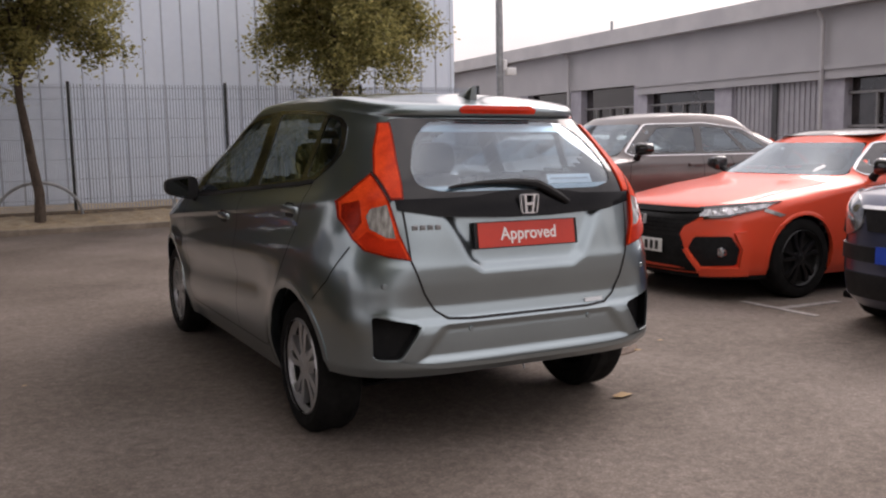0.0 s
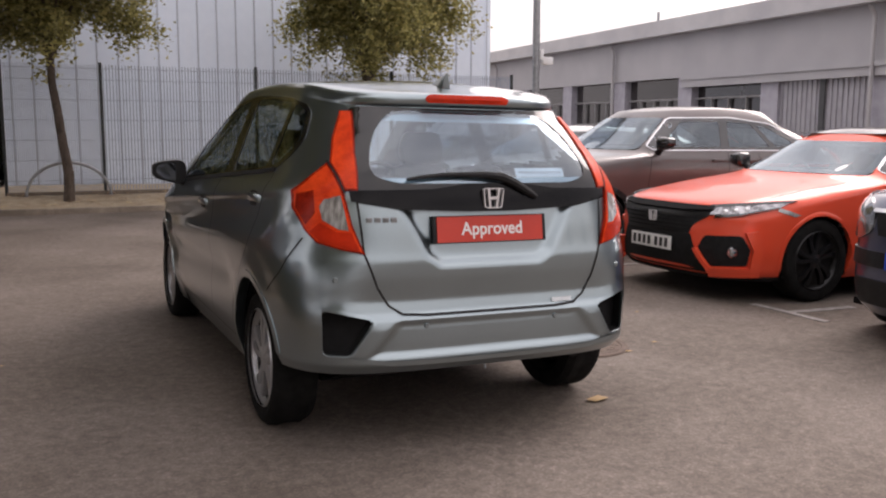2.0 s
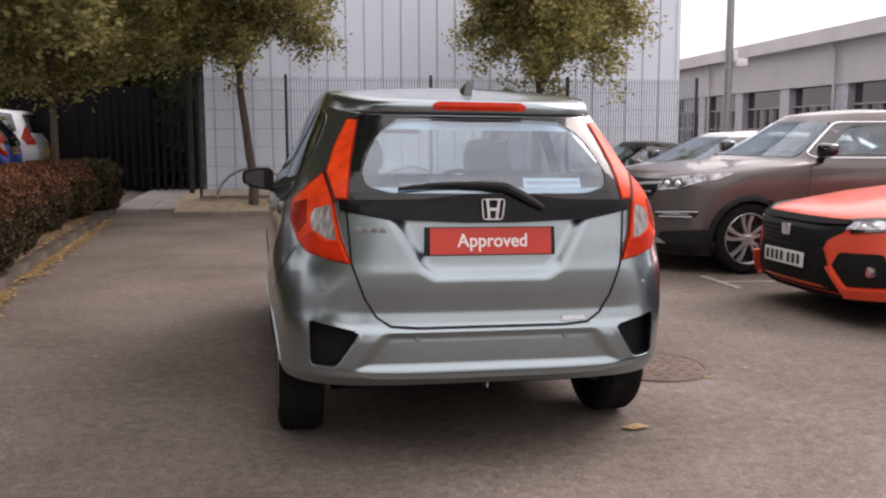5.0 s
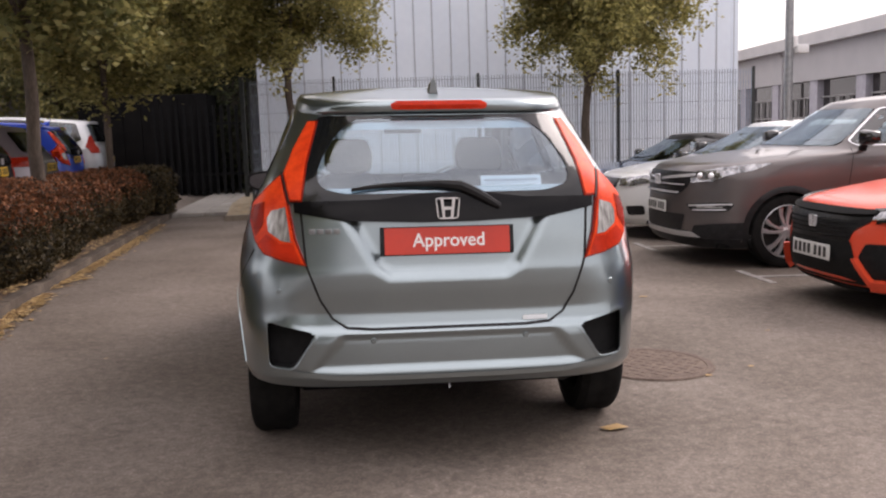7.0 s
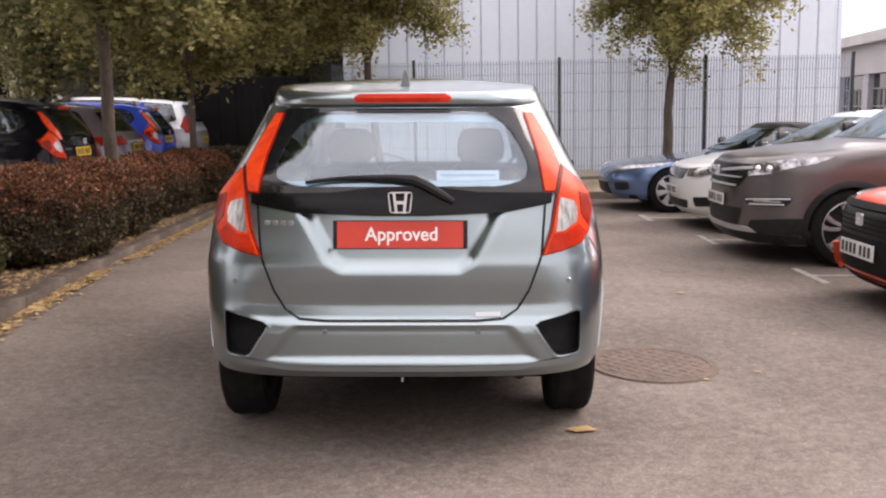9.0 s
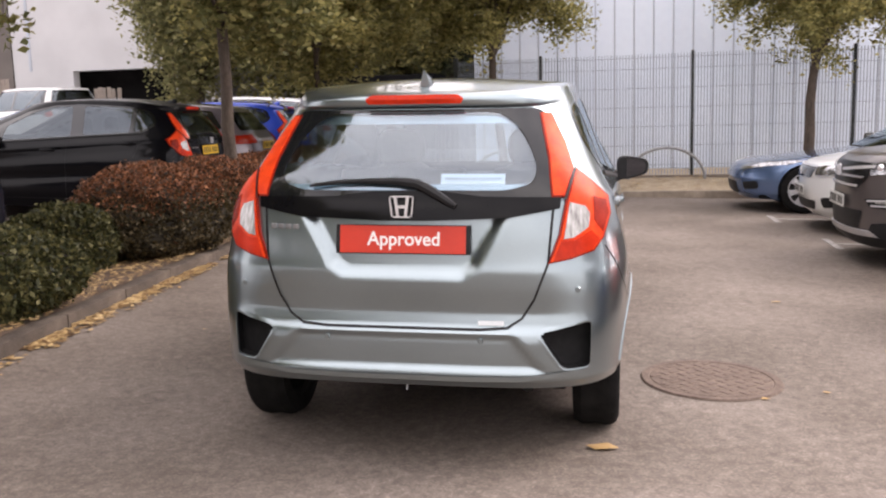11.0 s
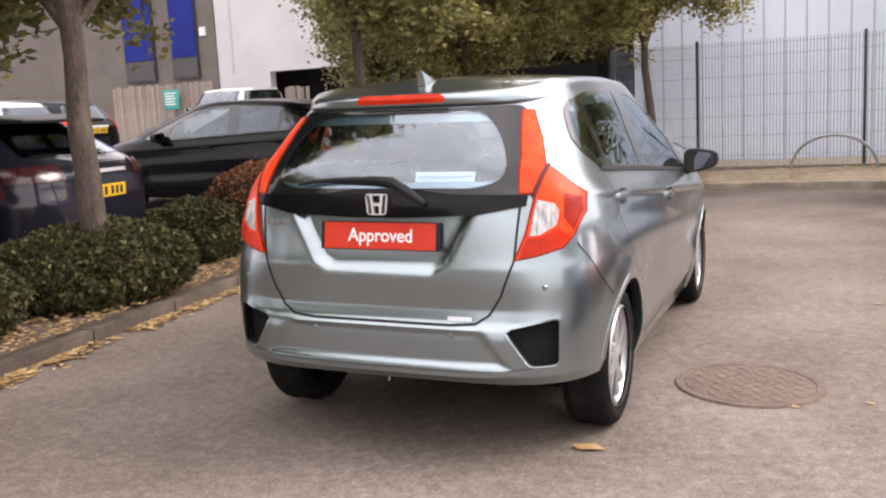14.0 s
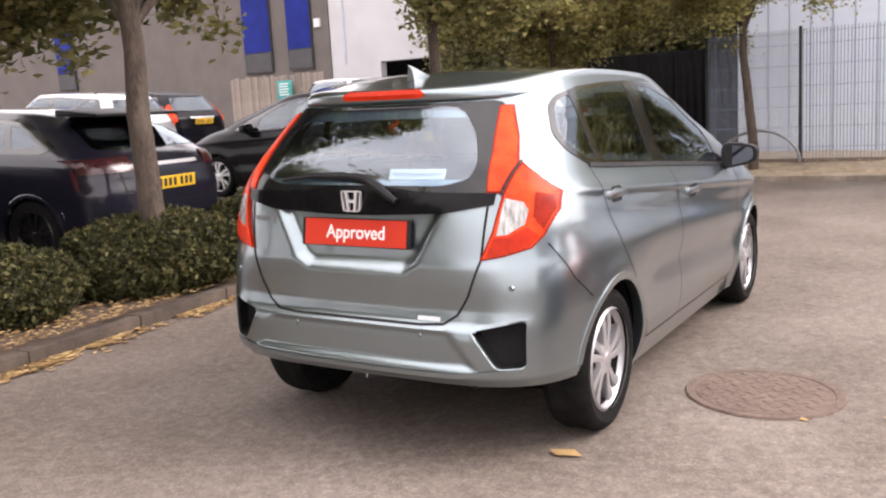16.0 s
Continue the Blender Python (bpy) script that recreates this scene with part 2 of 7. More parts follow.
M["black_gloss"] = surface("piano_black", (0.006, 0.006, 0.007), (0.011, 0.011, 0.012), 3.0, 0.12, 0, 0, coat=1.0)
M["grille_black"] = surface("grille_black", (0.006, 0.006, 0.0065), (0.014, 0.014, 0.015), 40.0, 0.3, 0, 0.4, spec=0.25)
M["black_plastic"] = surface("black_plastic", (0.010, 0.010, 0.011), (0.020, 0.020, 0.021), 20.0, 0.5, 0, 0.1, spec=0.22)
M["black_trim"] = surface("gloss_black_trim", (0.004, 0.004, 0.005), (0.007, 0.007, 0.008), 6.0, 0.10, 0, 0, spec=0.16)
M["liner"] = surface("wheel_well_liner", (0.004, 0.004, 0.004), (0.008, 0.008, 0.008), 8.0, 0.95, spec=0.1)
M["vent_black"] = surface("vent_plastic", (0.007, 0.007, 0.0075), (0.013, 0.013, 0.0135), 20.0, 0.7, 0, 0.1, spec=0.2)
M["frit"] = surface("glass_frit", (0.006, 0.007, 0.008), (0.010, 0.011, 0.012), 8.0, 0.05, spec=0.5)
M["trim_grey"] = surface("interior_trim", (0.14, 0.14, 0.14), (0.18, 0.18, 0.18), 8.0, 0.8)
M["trim_dark"] = surface("dark_interior_trim", (0.07, 0.07, 0.07), (0.10, 0.10, 0.10), 8.0, 0.8)
M["cloth"] = surface("black_seat_cloth", (0.018, 0.018, 0.02), (0.035, 0.035, 0.038), 30.0, 0.9, 0, 0.3)
M["chrome"] = surface("chrome", (0.82, 0.82, 0.84), (0.90, 0.90, 0.92), 5.0, 0.18, 0.5)
M["alloy"] = surface("alloy", (0.44, 0.44, 0.45), (0.54, 0.54, 0.55), 8.0, 0.3, 0.6)
M["dark_alloy"] = surface("black_alloy", (0.006, 0.006, 0.0065), (0.012, 0.012, 0.013), 8.0, 0.4, 0.0, coat=0.2, spec=0.2)
M["tyre"] = surface("tyre_rubber", (0.006, 0.006, 0.006), (0.014, 0.0135, 0.013), 14.0, 0.85, 0, 0.3, spec=0.12)
# near-black stands for shade between the spokes, and brake dust on the barrel
M["disc"] = surface("brake_disc", (0.012, 0.0115, 0.011), (0.022, 0.021, 0.020), 10.0, 0.75, 0.0, spec=0.15)
M["red_lens"] = surface("red_lens", (0.58, 0.036, 0.008), (0.86, 0.080, 0.015), 16.0, 0.35, 0, 0.0, 120.0, 0.3, coat=0.08, spec=0.12)
M["deep_red_lens"] = surface("deep_red_lens", (0.20, 0.010, 0.003), (0.32, 0.018, 0.005), 25.0, 0.25, 0, 0.0, 90.0, 0.5, coat=0.1, spec=0.12)
M["brake_lens"] = surface("brake_lens", (0.40, 0.020, 0.005), (0.60, 0.034, 0.008), 16.0, 0.3, 0, 0.0, 120.0, 0.3, coat=0.1, spec=0.12)
M["smoked_lens"] = surface("smoked_lens", (0.035, 0.010, 0.012), (0.06, 0.016, 0.018), 25.0, 0.2, 0, 0, 90.0, 0.5, coat=0.6)
M["clear_lens"] = surface("clear_lens", (0.20, 0.19, 0.18), (0.55, 0.54, 0.52), 70.0, 0.12, 0.3, 0.3, 120.0, 0.2, coat=0.9, stretch=(1, 1, 0.12))
M["headlamp"] = surface("headlamp_lens", (0.05, 0.05, 0.055), (0.52, 0.52, 0.54), 14.0, 0.08, 0.7, 0.2, 60.0, 0.3, coat=1.0)
M["sign_red"] = surface("red_sign", (0.52, 0.030, 0.012), (0.60, 0.038, 0.015), 5.0, 0.35)
M["sign_white"] = surface("white_lettering", (0.78, 0.76, 0.74), (0.84, 0.82, 0.80), 5.0, 0.5)
M["plate_white"] = surface("white_plate", (0.66, 0.66, 0.64), (0.72, 0.72, 0.70), 8.0, 0.35)
M["plate_yellow"] = surface("yellow_plate", (0.66, 0.40, 0.02), (0.74, 0.46, 0.03), 8.0, 0.35)
M["plate_mark"] = surface("plate_characters", (0.012, 0.012, 0.012), (0.02, 0.02, 0.02), 8.0, 0.5)
M["plate_blue"] = surface("blue_plate", (0.01, 0.05, 0.42), (0.015, 0.07, 0.5), 8.0, 0.4)
M["sticker"] = surface("sticker", (0.68, 0.72, 0.74), (0.76, 0.8, 0.82), 8.0, 0.5)
M["sticker_grey"] = surface("sticker_print", (0.36, 0.40, 0.44), (0.44, 0.48, 0.52), 8.0, 0.5)
M["badge_grey"] = surface("badge_metal", (0.20, 0.205, 0.21), (0.30, 0.305, 0.31), 20.0, 0.3, 0.5)
M["mirror"] = surface("mirror_glass", (0.09, 0.095, 0.11), (0.12, 0.125, 0.14), 3.0, 0.02, 1.0)
M["rear_glass"] = glass("rear_glass", (0.64, 0.77, 0.86), 3.4)
M["screen_glass"] = glass("screen_glass", (0.88, 0.94, 0.94), 1.2)
M["side_glass"] = glass("side_glass", (0.40, 0.44, 0.45), 2.8)
M["dark_glass"] = glass("dark_glass", (0.22, 0.24, 0.25), 2.4)
M["clear_glass"] = glass("clear_glass", (0.48, 0.56, 0.58), 2.6)
# foliage
M["leaf_olive"] = leafy("olive_autumn_leaves", (0.13, 0.126, 0.046), (0.31, 0.285, 0.108), (0.52, 0.455, 0.18), 0.55)
M["leaf_dark"] = leafy("dark_green_leaves", (0.12, 0.126, 0.056), (0.25, 0.242, 0.108), (0.40, 0.36, 0.17), 0.55)
# leaf colour darkened to hold the shade of the yard
M["leaf_shade"] = leafy("shade_dark_leaves", (0.018, 0.024, 0.012), (0.04, 0.048, 0.02), (0.07, 0.075, 0.03), 0.2)
M["leaf_green"] = leafy("green_leaves", (0.100, 0.108, 0.042), (0.245, 0.240, 0.094), (0.43, 0.385, 0.16), 0.5)
M["leaf_bush"] = leafy("bush_leaves", (0.016, 0.020, 0.007), (0.054, 0.057, 0.020), (0.150, 0.134, 0.050), 0.3)
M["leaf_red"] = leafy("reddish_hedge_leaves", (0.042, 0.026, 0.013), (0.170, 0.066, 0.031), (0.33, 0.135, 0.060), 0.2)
# darkened for the shaded hedge sides; the brown is the leaves' own
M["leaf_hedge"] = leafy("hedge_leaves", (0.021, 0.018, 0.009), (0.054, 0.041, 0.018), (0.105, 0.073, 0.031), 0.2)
# dark colour stands for shade deep between the leaves
M["hedge_inner_shade"] = surface("hedge_inner_shade", (0.012, 0.010, 0.007), (0.03, 0.024, 0.014), 12.0, 0.95, 0, 0.8)
M["dead_leaf"] = leafy("fallen_leaves", (0.13, 0.07, 0.035), (0.38, 0.245, 0.105), (0.64, 0.47, 0.24), 0.1)

# ---- mesh helpers ----
def finish(me, smooth=35):
    if smooth:
        me.polygons.foreach_set("use_smooth", [True] * len(me.polygons))
        me.set_sharp_from_angle(angle=radians(smooth))


def part(name, bm, material, parent=None, label="", smooth=35):
    """Links a bmesh as one mesh object, under a thing or a part."""
    me = bpy.data.meshes.new(name)
    bmesh.ops.recalc_face_normals(bm, faces=bm.faces)
    bm.to_mesh(me)
    bm.free()
    return link(name, me, material, parent, label, smooth)


def link(name, me, material, parent=None, label="", smooth=35):
    if material is not None:
        me.materials.append(material)
    finish(me, smooth)
    ob = new(name, me)
    if parent is not None:
        ob.parent = parent
    if label:
        ob["label"] = label
    return ob


def raw(name, verts, faces, material, parent=None, label="", smooth=0):
    me = bpy.data.meshes.new(name)
    me.from_pydata([tuple(v) for v in verts], [], [tuple(f) for f in faces])
    me.update()
    return link(name, me, material, parent, label, smooth)


def thing(name, m, label, category, group="", kind=""):
    ob = new(name)
    ob.empty_display_size = 0.2
    ob.matrix_world = m
    return tagged(ob, label, category, group, kind)


def box(bm, x0, x1, y0, y1, z0, z1, bevel=0.0, m=None):
    r = bmesh.ops.create_cube(bm, size=1.0)
    vs = r["verts"]
    for v in vs:
        v.co = Vector(((x0 + x1) / 2 + v.co.x * (x1 - x0), (y0 + y1) / 2 + v.co.y * (y1 - y0), (z0 + z1) / 2 + v.co.z * (z1 - z0)))
    if bevel:
        es = list({e for v in vs for e in v.link_edges})
        r = bmesh.ops.bevel(bm, geom=es, offset=bevel, segments=2, affect="EDGES", profile=0.6)
        vs = list({v for f in r["faces"] for v in f.verts} | {v for v in vs if v.is_valid})
    if m is not None:
        bmesh.ops.transform(bm, matrix=m, verts=vs)
    return vs


def boxes(*rows, bevel=0.0):
    bm = bmesh.new()
    for r in rows:
        box(bm, *r, bevel=bevel)
    return bm


def tube(bm, pts, radii, seg=8, cap=True):
    """A tapered round bar along the points."""
    pts = [Vector(p) for p in pts]
    rings, up = [], Vector((0.31, 0.17, 0.93)).normalized()
    for i, p in enumerate(pts):
        d = (pts[min(i + 1, len(pts) - 1)] - pts[max(i - 1, 0)]).normalized()
        a = d.cross(up)
        a = a.normalized() if a.length > 1e-4 else d.orthogonal().normalized()
        b = d.cross(a)
        r = radii[i] if hasattr(radii, "__len__") else radii
        rings.append([bm.verts.new(p + (a * math.cos(2 * math.pi * k / seg) + b * math.sin(2 * math.pi * k / seg)) * r) for k in range(seg)])
    for q, w in zip(rings, rings[1:]):
        for k in range(seg):
            bm.faces.new((q[k], q[(k + 1) % seg], w[(k + 1) % seg], w[k]))
    if cap:
        bm.faces.new(rings[0][::-1])
        bm.faces.new(rings[-1])


def lathe(bm, profile, seg=40, axis="x", centre=(0, 0, 0), close=False):
    """Turns (radius, along) pairs round an axis."""
    rings = []
    for r, h in profile:
        ring = []
        for k in range(seg):
            c, s = r * math.cos(2 * math.pi * k / seg), r * math.sin(2 * math.pi * k / seg)
            co = (h, c, s) if axis == "x" else (c, s, h) if axis == "z" else (c, h, s)
            ring.append(bm.verts.new(Vector(co) + Vector(centre)))
        rings.append(ring)
    for q, w in zip(rings, rings[1:]):
        for k in range(seg):
            bm.faces.new((q[k], q[(k + 1) % seg], w[(k + 1) % seg], w[k]))
    if close:
        for ring in (rings[0], rings[-1]):
            bm.faces.new(ring)


def inside(poly, x, y):
    """Which of the points lie in the polygon."""
    x, y = np.asarray(x, float), np.asarray(y, float)
    hit = np.zeros(x.shape, bool)
    for (ax, ay), (bx, by) in zip(poly, poly[1:] + poly[:1]):
        if ay != by:
            hit ^= ((ay > y) != (by > y)) & (x < (bx - ax) * (y - ay) / (by - ay) + ax)
    return hit


def edge_distance(poly, x, y):
    """Signed distance to a polygon's edge, positive inside."""
    x, y = np.asarray(x, float), np.asarray(y, float)
    d = np.full(x.shape, 1e9)
    for (ax, ay), (bx, by) in zip(poly, poly[1:] + poly[:1]):
        ex, ey = bx - ax, by - ay
        t = np.clip(((x - ax) * ex + (y - ay) * ey) / (ex * ex + ey * ey + 1e-12), 0, 1)
        d = np.minimum(d, np.hypot(x - ax - t * ex, y - ay - t * ey))
    return np.where(inside(poly, x, y), d, -d)


def rounded(poly, r, k=3):
    """The polygon with its corners rounded."""
    out = []
    for i, p in enumerate(poly):
        a, p, b = Vector(poly[i - 1]), Vector(p), Vector(poly[(i + 1) % len(poly)])
        ra = min(r, 0.45 * (a - p).length, 0.45 * (b - p).length)
        s, e = p + (a - p).normalized() * ra, p + (b - p).normalized() * ra
        for n in range(k + 1):
            t = n / k
            q = s * (1 - t) ** 2 + p * 2 * t * (1 - t) + e * t * t
            out.append((q.x, q.y))
    return out


def shrink(poly, d):
    """The polygon with its edges moved in by d."""
    c = Vector((sum(p[0] for p in poly) / len(poly), sum(p[1] for p in poly) / len(poly)))
    out = []
    for i, p in enumerate(poly):
        a, p, b = Vector(poly[i - 1]), Vector(p), Vector(poly[(i + 1) % len(poly)])
        e1, e2 = (p - a).normalized(), (b - p).normalized()
        n1, n2 = Vector((-e1.y, e1.x)), Vector((-e2.y, e2.x))
        if n1.dot(c - (a + p) / 2) < 0:
            n1, n2 = -n1, -n2
        n = n1 + n2
        n = n / max(n.length_squared / 2, 0.6)
        q = p + n * d
        out.append((q.x, q.y))
    return out


def smoothstep(a, b, x):
    t = np.clip((np.asarray(x, float) - a) / (b - a), 0, 1)
    return t * t * (3 - 2 * t)


def curve_through(xs, ys):
    """A smooth curve through the points that does not overshoot."""
    xs, ys = np.array(xs, float), np.array(ys, float)
    h = np.diff(xs)
    d = np.diff(ys) / h
    m = np.zeros(len(xs))
    m[0], m[-1] = d[0], d[-1]
    for i in range(1, len(xs) - 1):
        if d[i - 1] * d[i] > 0:
            m[i] = 2 * d[i - 1] * d[i] / (d[i - 1] + d[i])

    def at(x):
        x = np.clip(np.asarray(x, float), xs[0], xs[-1])
        i = np.clip(np.searchsorted(xs, x) - 1, 0, len(h) - 1)
        t = (x - xs[i]) / h[i]
        return (2 * t**3 - 3 * t**2 + 1) * ys[i] + (t**3 - 2 * t**2 + t) * h[i] * m[i] + (-2 * t**3 + 3 * t**2) * ys[i + 1] + (t**3 - t**2) * h[i] * m[i + 1]

    return at


def flat_grid(poly, step, holes=()):
    """A flat bmesh of the polygon, cut into a grid, with clean edges."""
    xs, ys = [p[0] for p in poly], [p[1] for p in poly]
    bm = bmesh.new()
    nx, ny = max(1, math.ceil((max(xs) - min(xs)) / step)), max(1, math.ceil((max(ys) - min(ys)) / step))
    vs = [[bm.verts.new((min(xs) + (max(xs) - min(xs)) * i / nx, min(ys) + (max(ys) - min(ys)) * j / ny, 0)) for i in range(nx + 1)] for j in range(ny + 1)]
    for j in range(ny):
        for i in range(nx):
            bm.faces.new((vs[j][i], vs[j][i + 1], vs[j + 1][i + 1], vs[j + 1][i]))
    for ring in (poly, *holes):
        for (ax, ay), (bx, by) in zip(ring, ring[1:] + ring[:1]):
            if math.hypot(bx - ax, by - ay) < 1e-6:
                continue
            lo, hi = (min(ax, bx) - step, min(ay, by) - step), (max(ax, bx) + step, max(ay, by) + step)
            near = [f for f in bm.faces if any(lo[0] <= v.co.x <= hi[0] and lo[1] <= v.co.y <= hi[1] for v in f.verts)]
            geom = near + list({e for f in near for e in f.edges}) + list({v for f in near for v in f.verts})
            bmesh.ops.bisect_plane(bm, geom=geom, plane_co=(ax, ay, 0), plane_no=(by - ay, ax - bx, 0), dist=1e-5)
    fs = list(bm.faces)
    c = np.array([f.calc_center_median()[:2] for f in fs])
    keep = inside(poly, c[:, 0], c[:, 1])
    for h in holes:
        keep &= ~inside(h, c[:, 0], c[:, 1])
    bmesh.ops.delete(bm, geom=[f for f, k in zip(fs, keep) if not k], context="FACES")
    return bm


def drape(bm, f, off=0.0, thick=0.0):
    """Lays a flat bmesh onto the surface f(u, v), raised by off, with its rim turned in by thick."""
    bm.verts.ensure_lookup_table()
    uv = np.array([v.co[:2] for v in bm.verts])
    p = f(uv[:, 0], uv[:, 1])
    e = 0.004
    du = f(uv[:, 0] + e, uv[:, 1]) - f(uv[:, 0] - e, uv[:, 1])
    dv = f(uv[:, 0], uv[:, 1] + e) - f(uv[:, 0], uv[:, 1] - e)
    n = np.cross(du, dv)
    n /= np.linalg.norm(n, axis=1)[:, None] + 1e-9
    n *= np.where((n * (p - f.centre)).sum(1) < 0, -1, 1)[:, None]
    q = p + n * off
    for v, c in zip(bm.verts, q):
        v.co = c
    if thick:
        rim = [e for e in bm.edges if e.is_boundary]
        low = {}
        for e in rim:
            for v in e.verts:
                if v not in low:
                    low[v] = bm.verts.new(v.co - Vector(n[v.index]) * thick)
        for e in rim:
            a, b = e.verts
            bm.faces.new((a, b, low[b], low[a]))
    return bm

# ---- cars: a body as a stack of plan contours ----
class Shell:
    """rows: height, half width, rear end, rear corner length and power, front end, front corner length and power."""

    def __init__(self, rows, lift, ramp, crown, taper=((0, 1), (4, 1)), dent_rear=None, dent_side=None):
        cols = list(zip(*rows))
        self.v = cols[0]
        self.w, self.yr, self.dr, self.nr, self.yf, self.df, self.nf = [curve_through(cols[0], c) for c in cols[1:]]
        self.lift, self.ramp, self.crown = curve_through(*zip(*lift)), ramp, crown
        self.taper = curve_through(*zip(*taper))
        self.dent_rear, self.dent_side = dent_rear, dent_side
        self.centre = np.array([0, (self.yr(0.6) + self.yf(0.6)) / 2, 0.6])
        self.views = {}
        for name in ("rear", "side", "front", "top"):
            self.wrap(name)

    def wrap(self, name):
        flat = {"rear": self.on_rear, "side": self.on_side, "front": self.on_front, "top": self.on_top}[name]

        def f(u, v):
            return flat(np.asarray(u, float), np.asarray(v, float))

        f.centre = self.centre
        self.views[name] = f

    def up(self, y, v):
        return self.lift(y) * smoothstep(self.ramp[0], self.ramp[1], v)

    def half(self, y, v):
        w = self.w(v) * self.taper(y)
        q = np.clip((y - self.yr(v)) / self.dr(v), 0, 1)
        w = w * (1 - (1 - q) ** self.nr(v)) ** (1 / self.nr(v))
        q = np.clip((self.yf(v) - y) / self.df(v), 0, 1)
        return w * (1 - (1 - q) ** self.nf(v)) ** (1 / self.nf(v))

    def push(self, x, y, z, v):
        """The dents: along y on the rear, along x on the sides."""
        q = (y - self.yr(v)) / self.dr(v)
        if self.dent_rear is not None:
            y = y + self.dent_rear(np.abs(x), z) * (1 - smoothstep(0.12, 0.5, q))
        if self.dent_side is not None:
            x = x + np.sign(x) * self.dent_side(y, z) * smoothstep(0.25, 0.8, q)
        return np.stack([x, y, z], -1)

    def level(self, z, y):
        v = z
        for _ in range(4):
            v = z - self.up(y, v)
        return v

    def on_rear(self, x, z):
        v = z
        for _ in range(5):
            r = np.clip(np.abs(x) / self.w(v), 0, 0.9995)
            y = self.yr(v) + self.dr(v) * (1 - (1 - r ** self.nr(v)) ** (1 / self.nr(v)))
            v = self.level(z, y)
        return self.push(x, y, z, v)

    def on_front(self, x, z):
        v = z
        for _ in range(5):
            y = self.yf(v) - 0.5
            r = np.clip(np.abs(x) / (self.w(v) * self.taper(y)), 0, 0.9995)
            y = self.yf(v) - self.df(v) * (1 - (1 - r ** self.nf(v)) ** (1 / self.nf(v)))
            v = self.level(z, y)
        return np.stack([x, y, z], -1)

    def on_side(self, y, z):
        v = self.level(z, y)
        return self.push(np.maximum(self.half(y, v), 1e-4), y, z, v)

    def on_top(self, x, y):
        """The roof, from plan places."""
        v = self.v[-1]
        w = np.maximum(self.half(y, v + 0 * y), 1e-4)
        k = 1 - np.clip(np.abs(x) / w, 0, 1)
        return np.stack([x, y, v + self.lift(y) + self.crown * (1 - (1 - k) ** 2)], -1)

    def ring(self, s, v):
        """s: 0 to 1 round the rear corner, 1 to 2 along the side, 2 to 3 round the front corner."""
        def eased(t, n):
            a = n / 2
            t = np.clip(t, 0, 1)
            return math.pi / 2 * t**a / (t**a + (1 - t) ** a)

        nr, nf = self.nr(v), self.nf(v)
        tr, tf = eased(s, nr), eased(3 - s, nf)
        y = np.where(s <= 1, self.yr(v) + self.dr(v) * (1 - np.cos(tr) ** (2 / nr)),
                     np.where(s >= 2, self.yf(v) - self.df(v) * (1 - np.cos(tf) ** (2 / nf)),
                              self.yr(v) + self.dr(v) + (self.yf(v) - self.df(v) - self.yr(v) - self.dr(v)) * (s - 1)))
        w = self.w(v) * self.taper(y)
        x = np.where(s <= 1, w * np.sin(tr) ** (2 / nr), np.where(s >= 2, w * np.sin(tf) ** (2 / nf), w))
        return self.push(x, y, v + self.up(y, v), v)

    def grid(self, vs, counts, holes=(), inset=0.0, roof=8):
        """Both halves of the body, with the faces in the holes left out. holes: (view, polygon)."""
        s = np.concatenate([np.linspace(0, 1, counts[0], endpoint=False), np.linspace(1, 2, counts[1], endpoint=False), np.linspace(2, 3, counts[2])])
        v = np.array(vs)
        rows = [self.ring(s, np.full(len(s), h)) for h in v]
        top = self.ring(s, np.full(len(s), v[-1]))
        lo, hi = top[0, 1], top[-1, 1]
        for k in np.linspace(0, 1, roof + 1)[1:]:
            y = top[:, 1] + (np.clip(top[:, 1], lo + 0.55, hi - 0.45) - top[:, 1]) * k
            rows.append(np.stack([top[:, 0] * (1 - k), y, v[-1] + self.lift(y) + self.crown * (1 - (1 - k) ** 2)], -1))
        p = np.stack(rows)
        if inset:
            c = np.array([0, 0, 0.75])
            d = p - np.array([0, 1, 0]) * p - c
            p[..., 0] *= 1 - inset / 0.75
            p[..., 1] = lo + 0.0 + (p[..., 1] - lo) * (1 - 2 * inset / (hi - lo)) + inset
            p[..., 2] = 0.75 + (p[..., 2] - 0.75) * (1 - inset / 0.75)
        nr, ns = p.shape[:2]
        c = (p[:-1, :-1] + p[1:, :-1] + p[:-1, 1:] + p[1:, 1:]) / 4
        gone = np.zeros(c.shape[:2], bool)
        sc = (s[:-1] + s[1:])[None] / 2 + 0 * c[..., 0]
        for view, poly in holes:
            if view == "rear":
                gone |= inside(poly, c[..., 0], c[..., 2]) & (sc < 1.0)
            elif view == "front":
                gone |= inside(poly, c[..., 0], c[..., 2]) & (sc > 2.0)
            else:
                gone |= inside(poly, c[..., 1], c[..., 2]) & (sc > 0.3) & (np.abs(c[..., 0]) > 0.3)
        q = p.copy()
        q[..., 0] *= -1
        verts = np.concatenate([p.reshape(-1, 3), q.reshape(-1, 3)])
        faces = []
        for j in range(nr - 1):
            for i in range(ns - 1):
                if not gone[j, i]:
                    a, b, cc, d = j * ns + i, j * ns + i + 1, (j + 1) * ns + i + 1, (j + 1) * ns + i
                    faces.append((a, b, cc, d))
                    o = nr * ns
                    faces.append((o + b, o + a, o + d, o + cc))
        return verts, faces


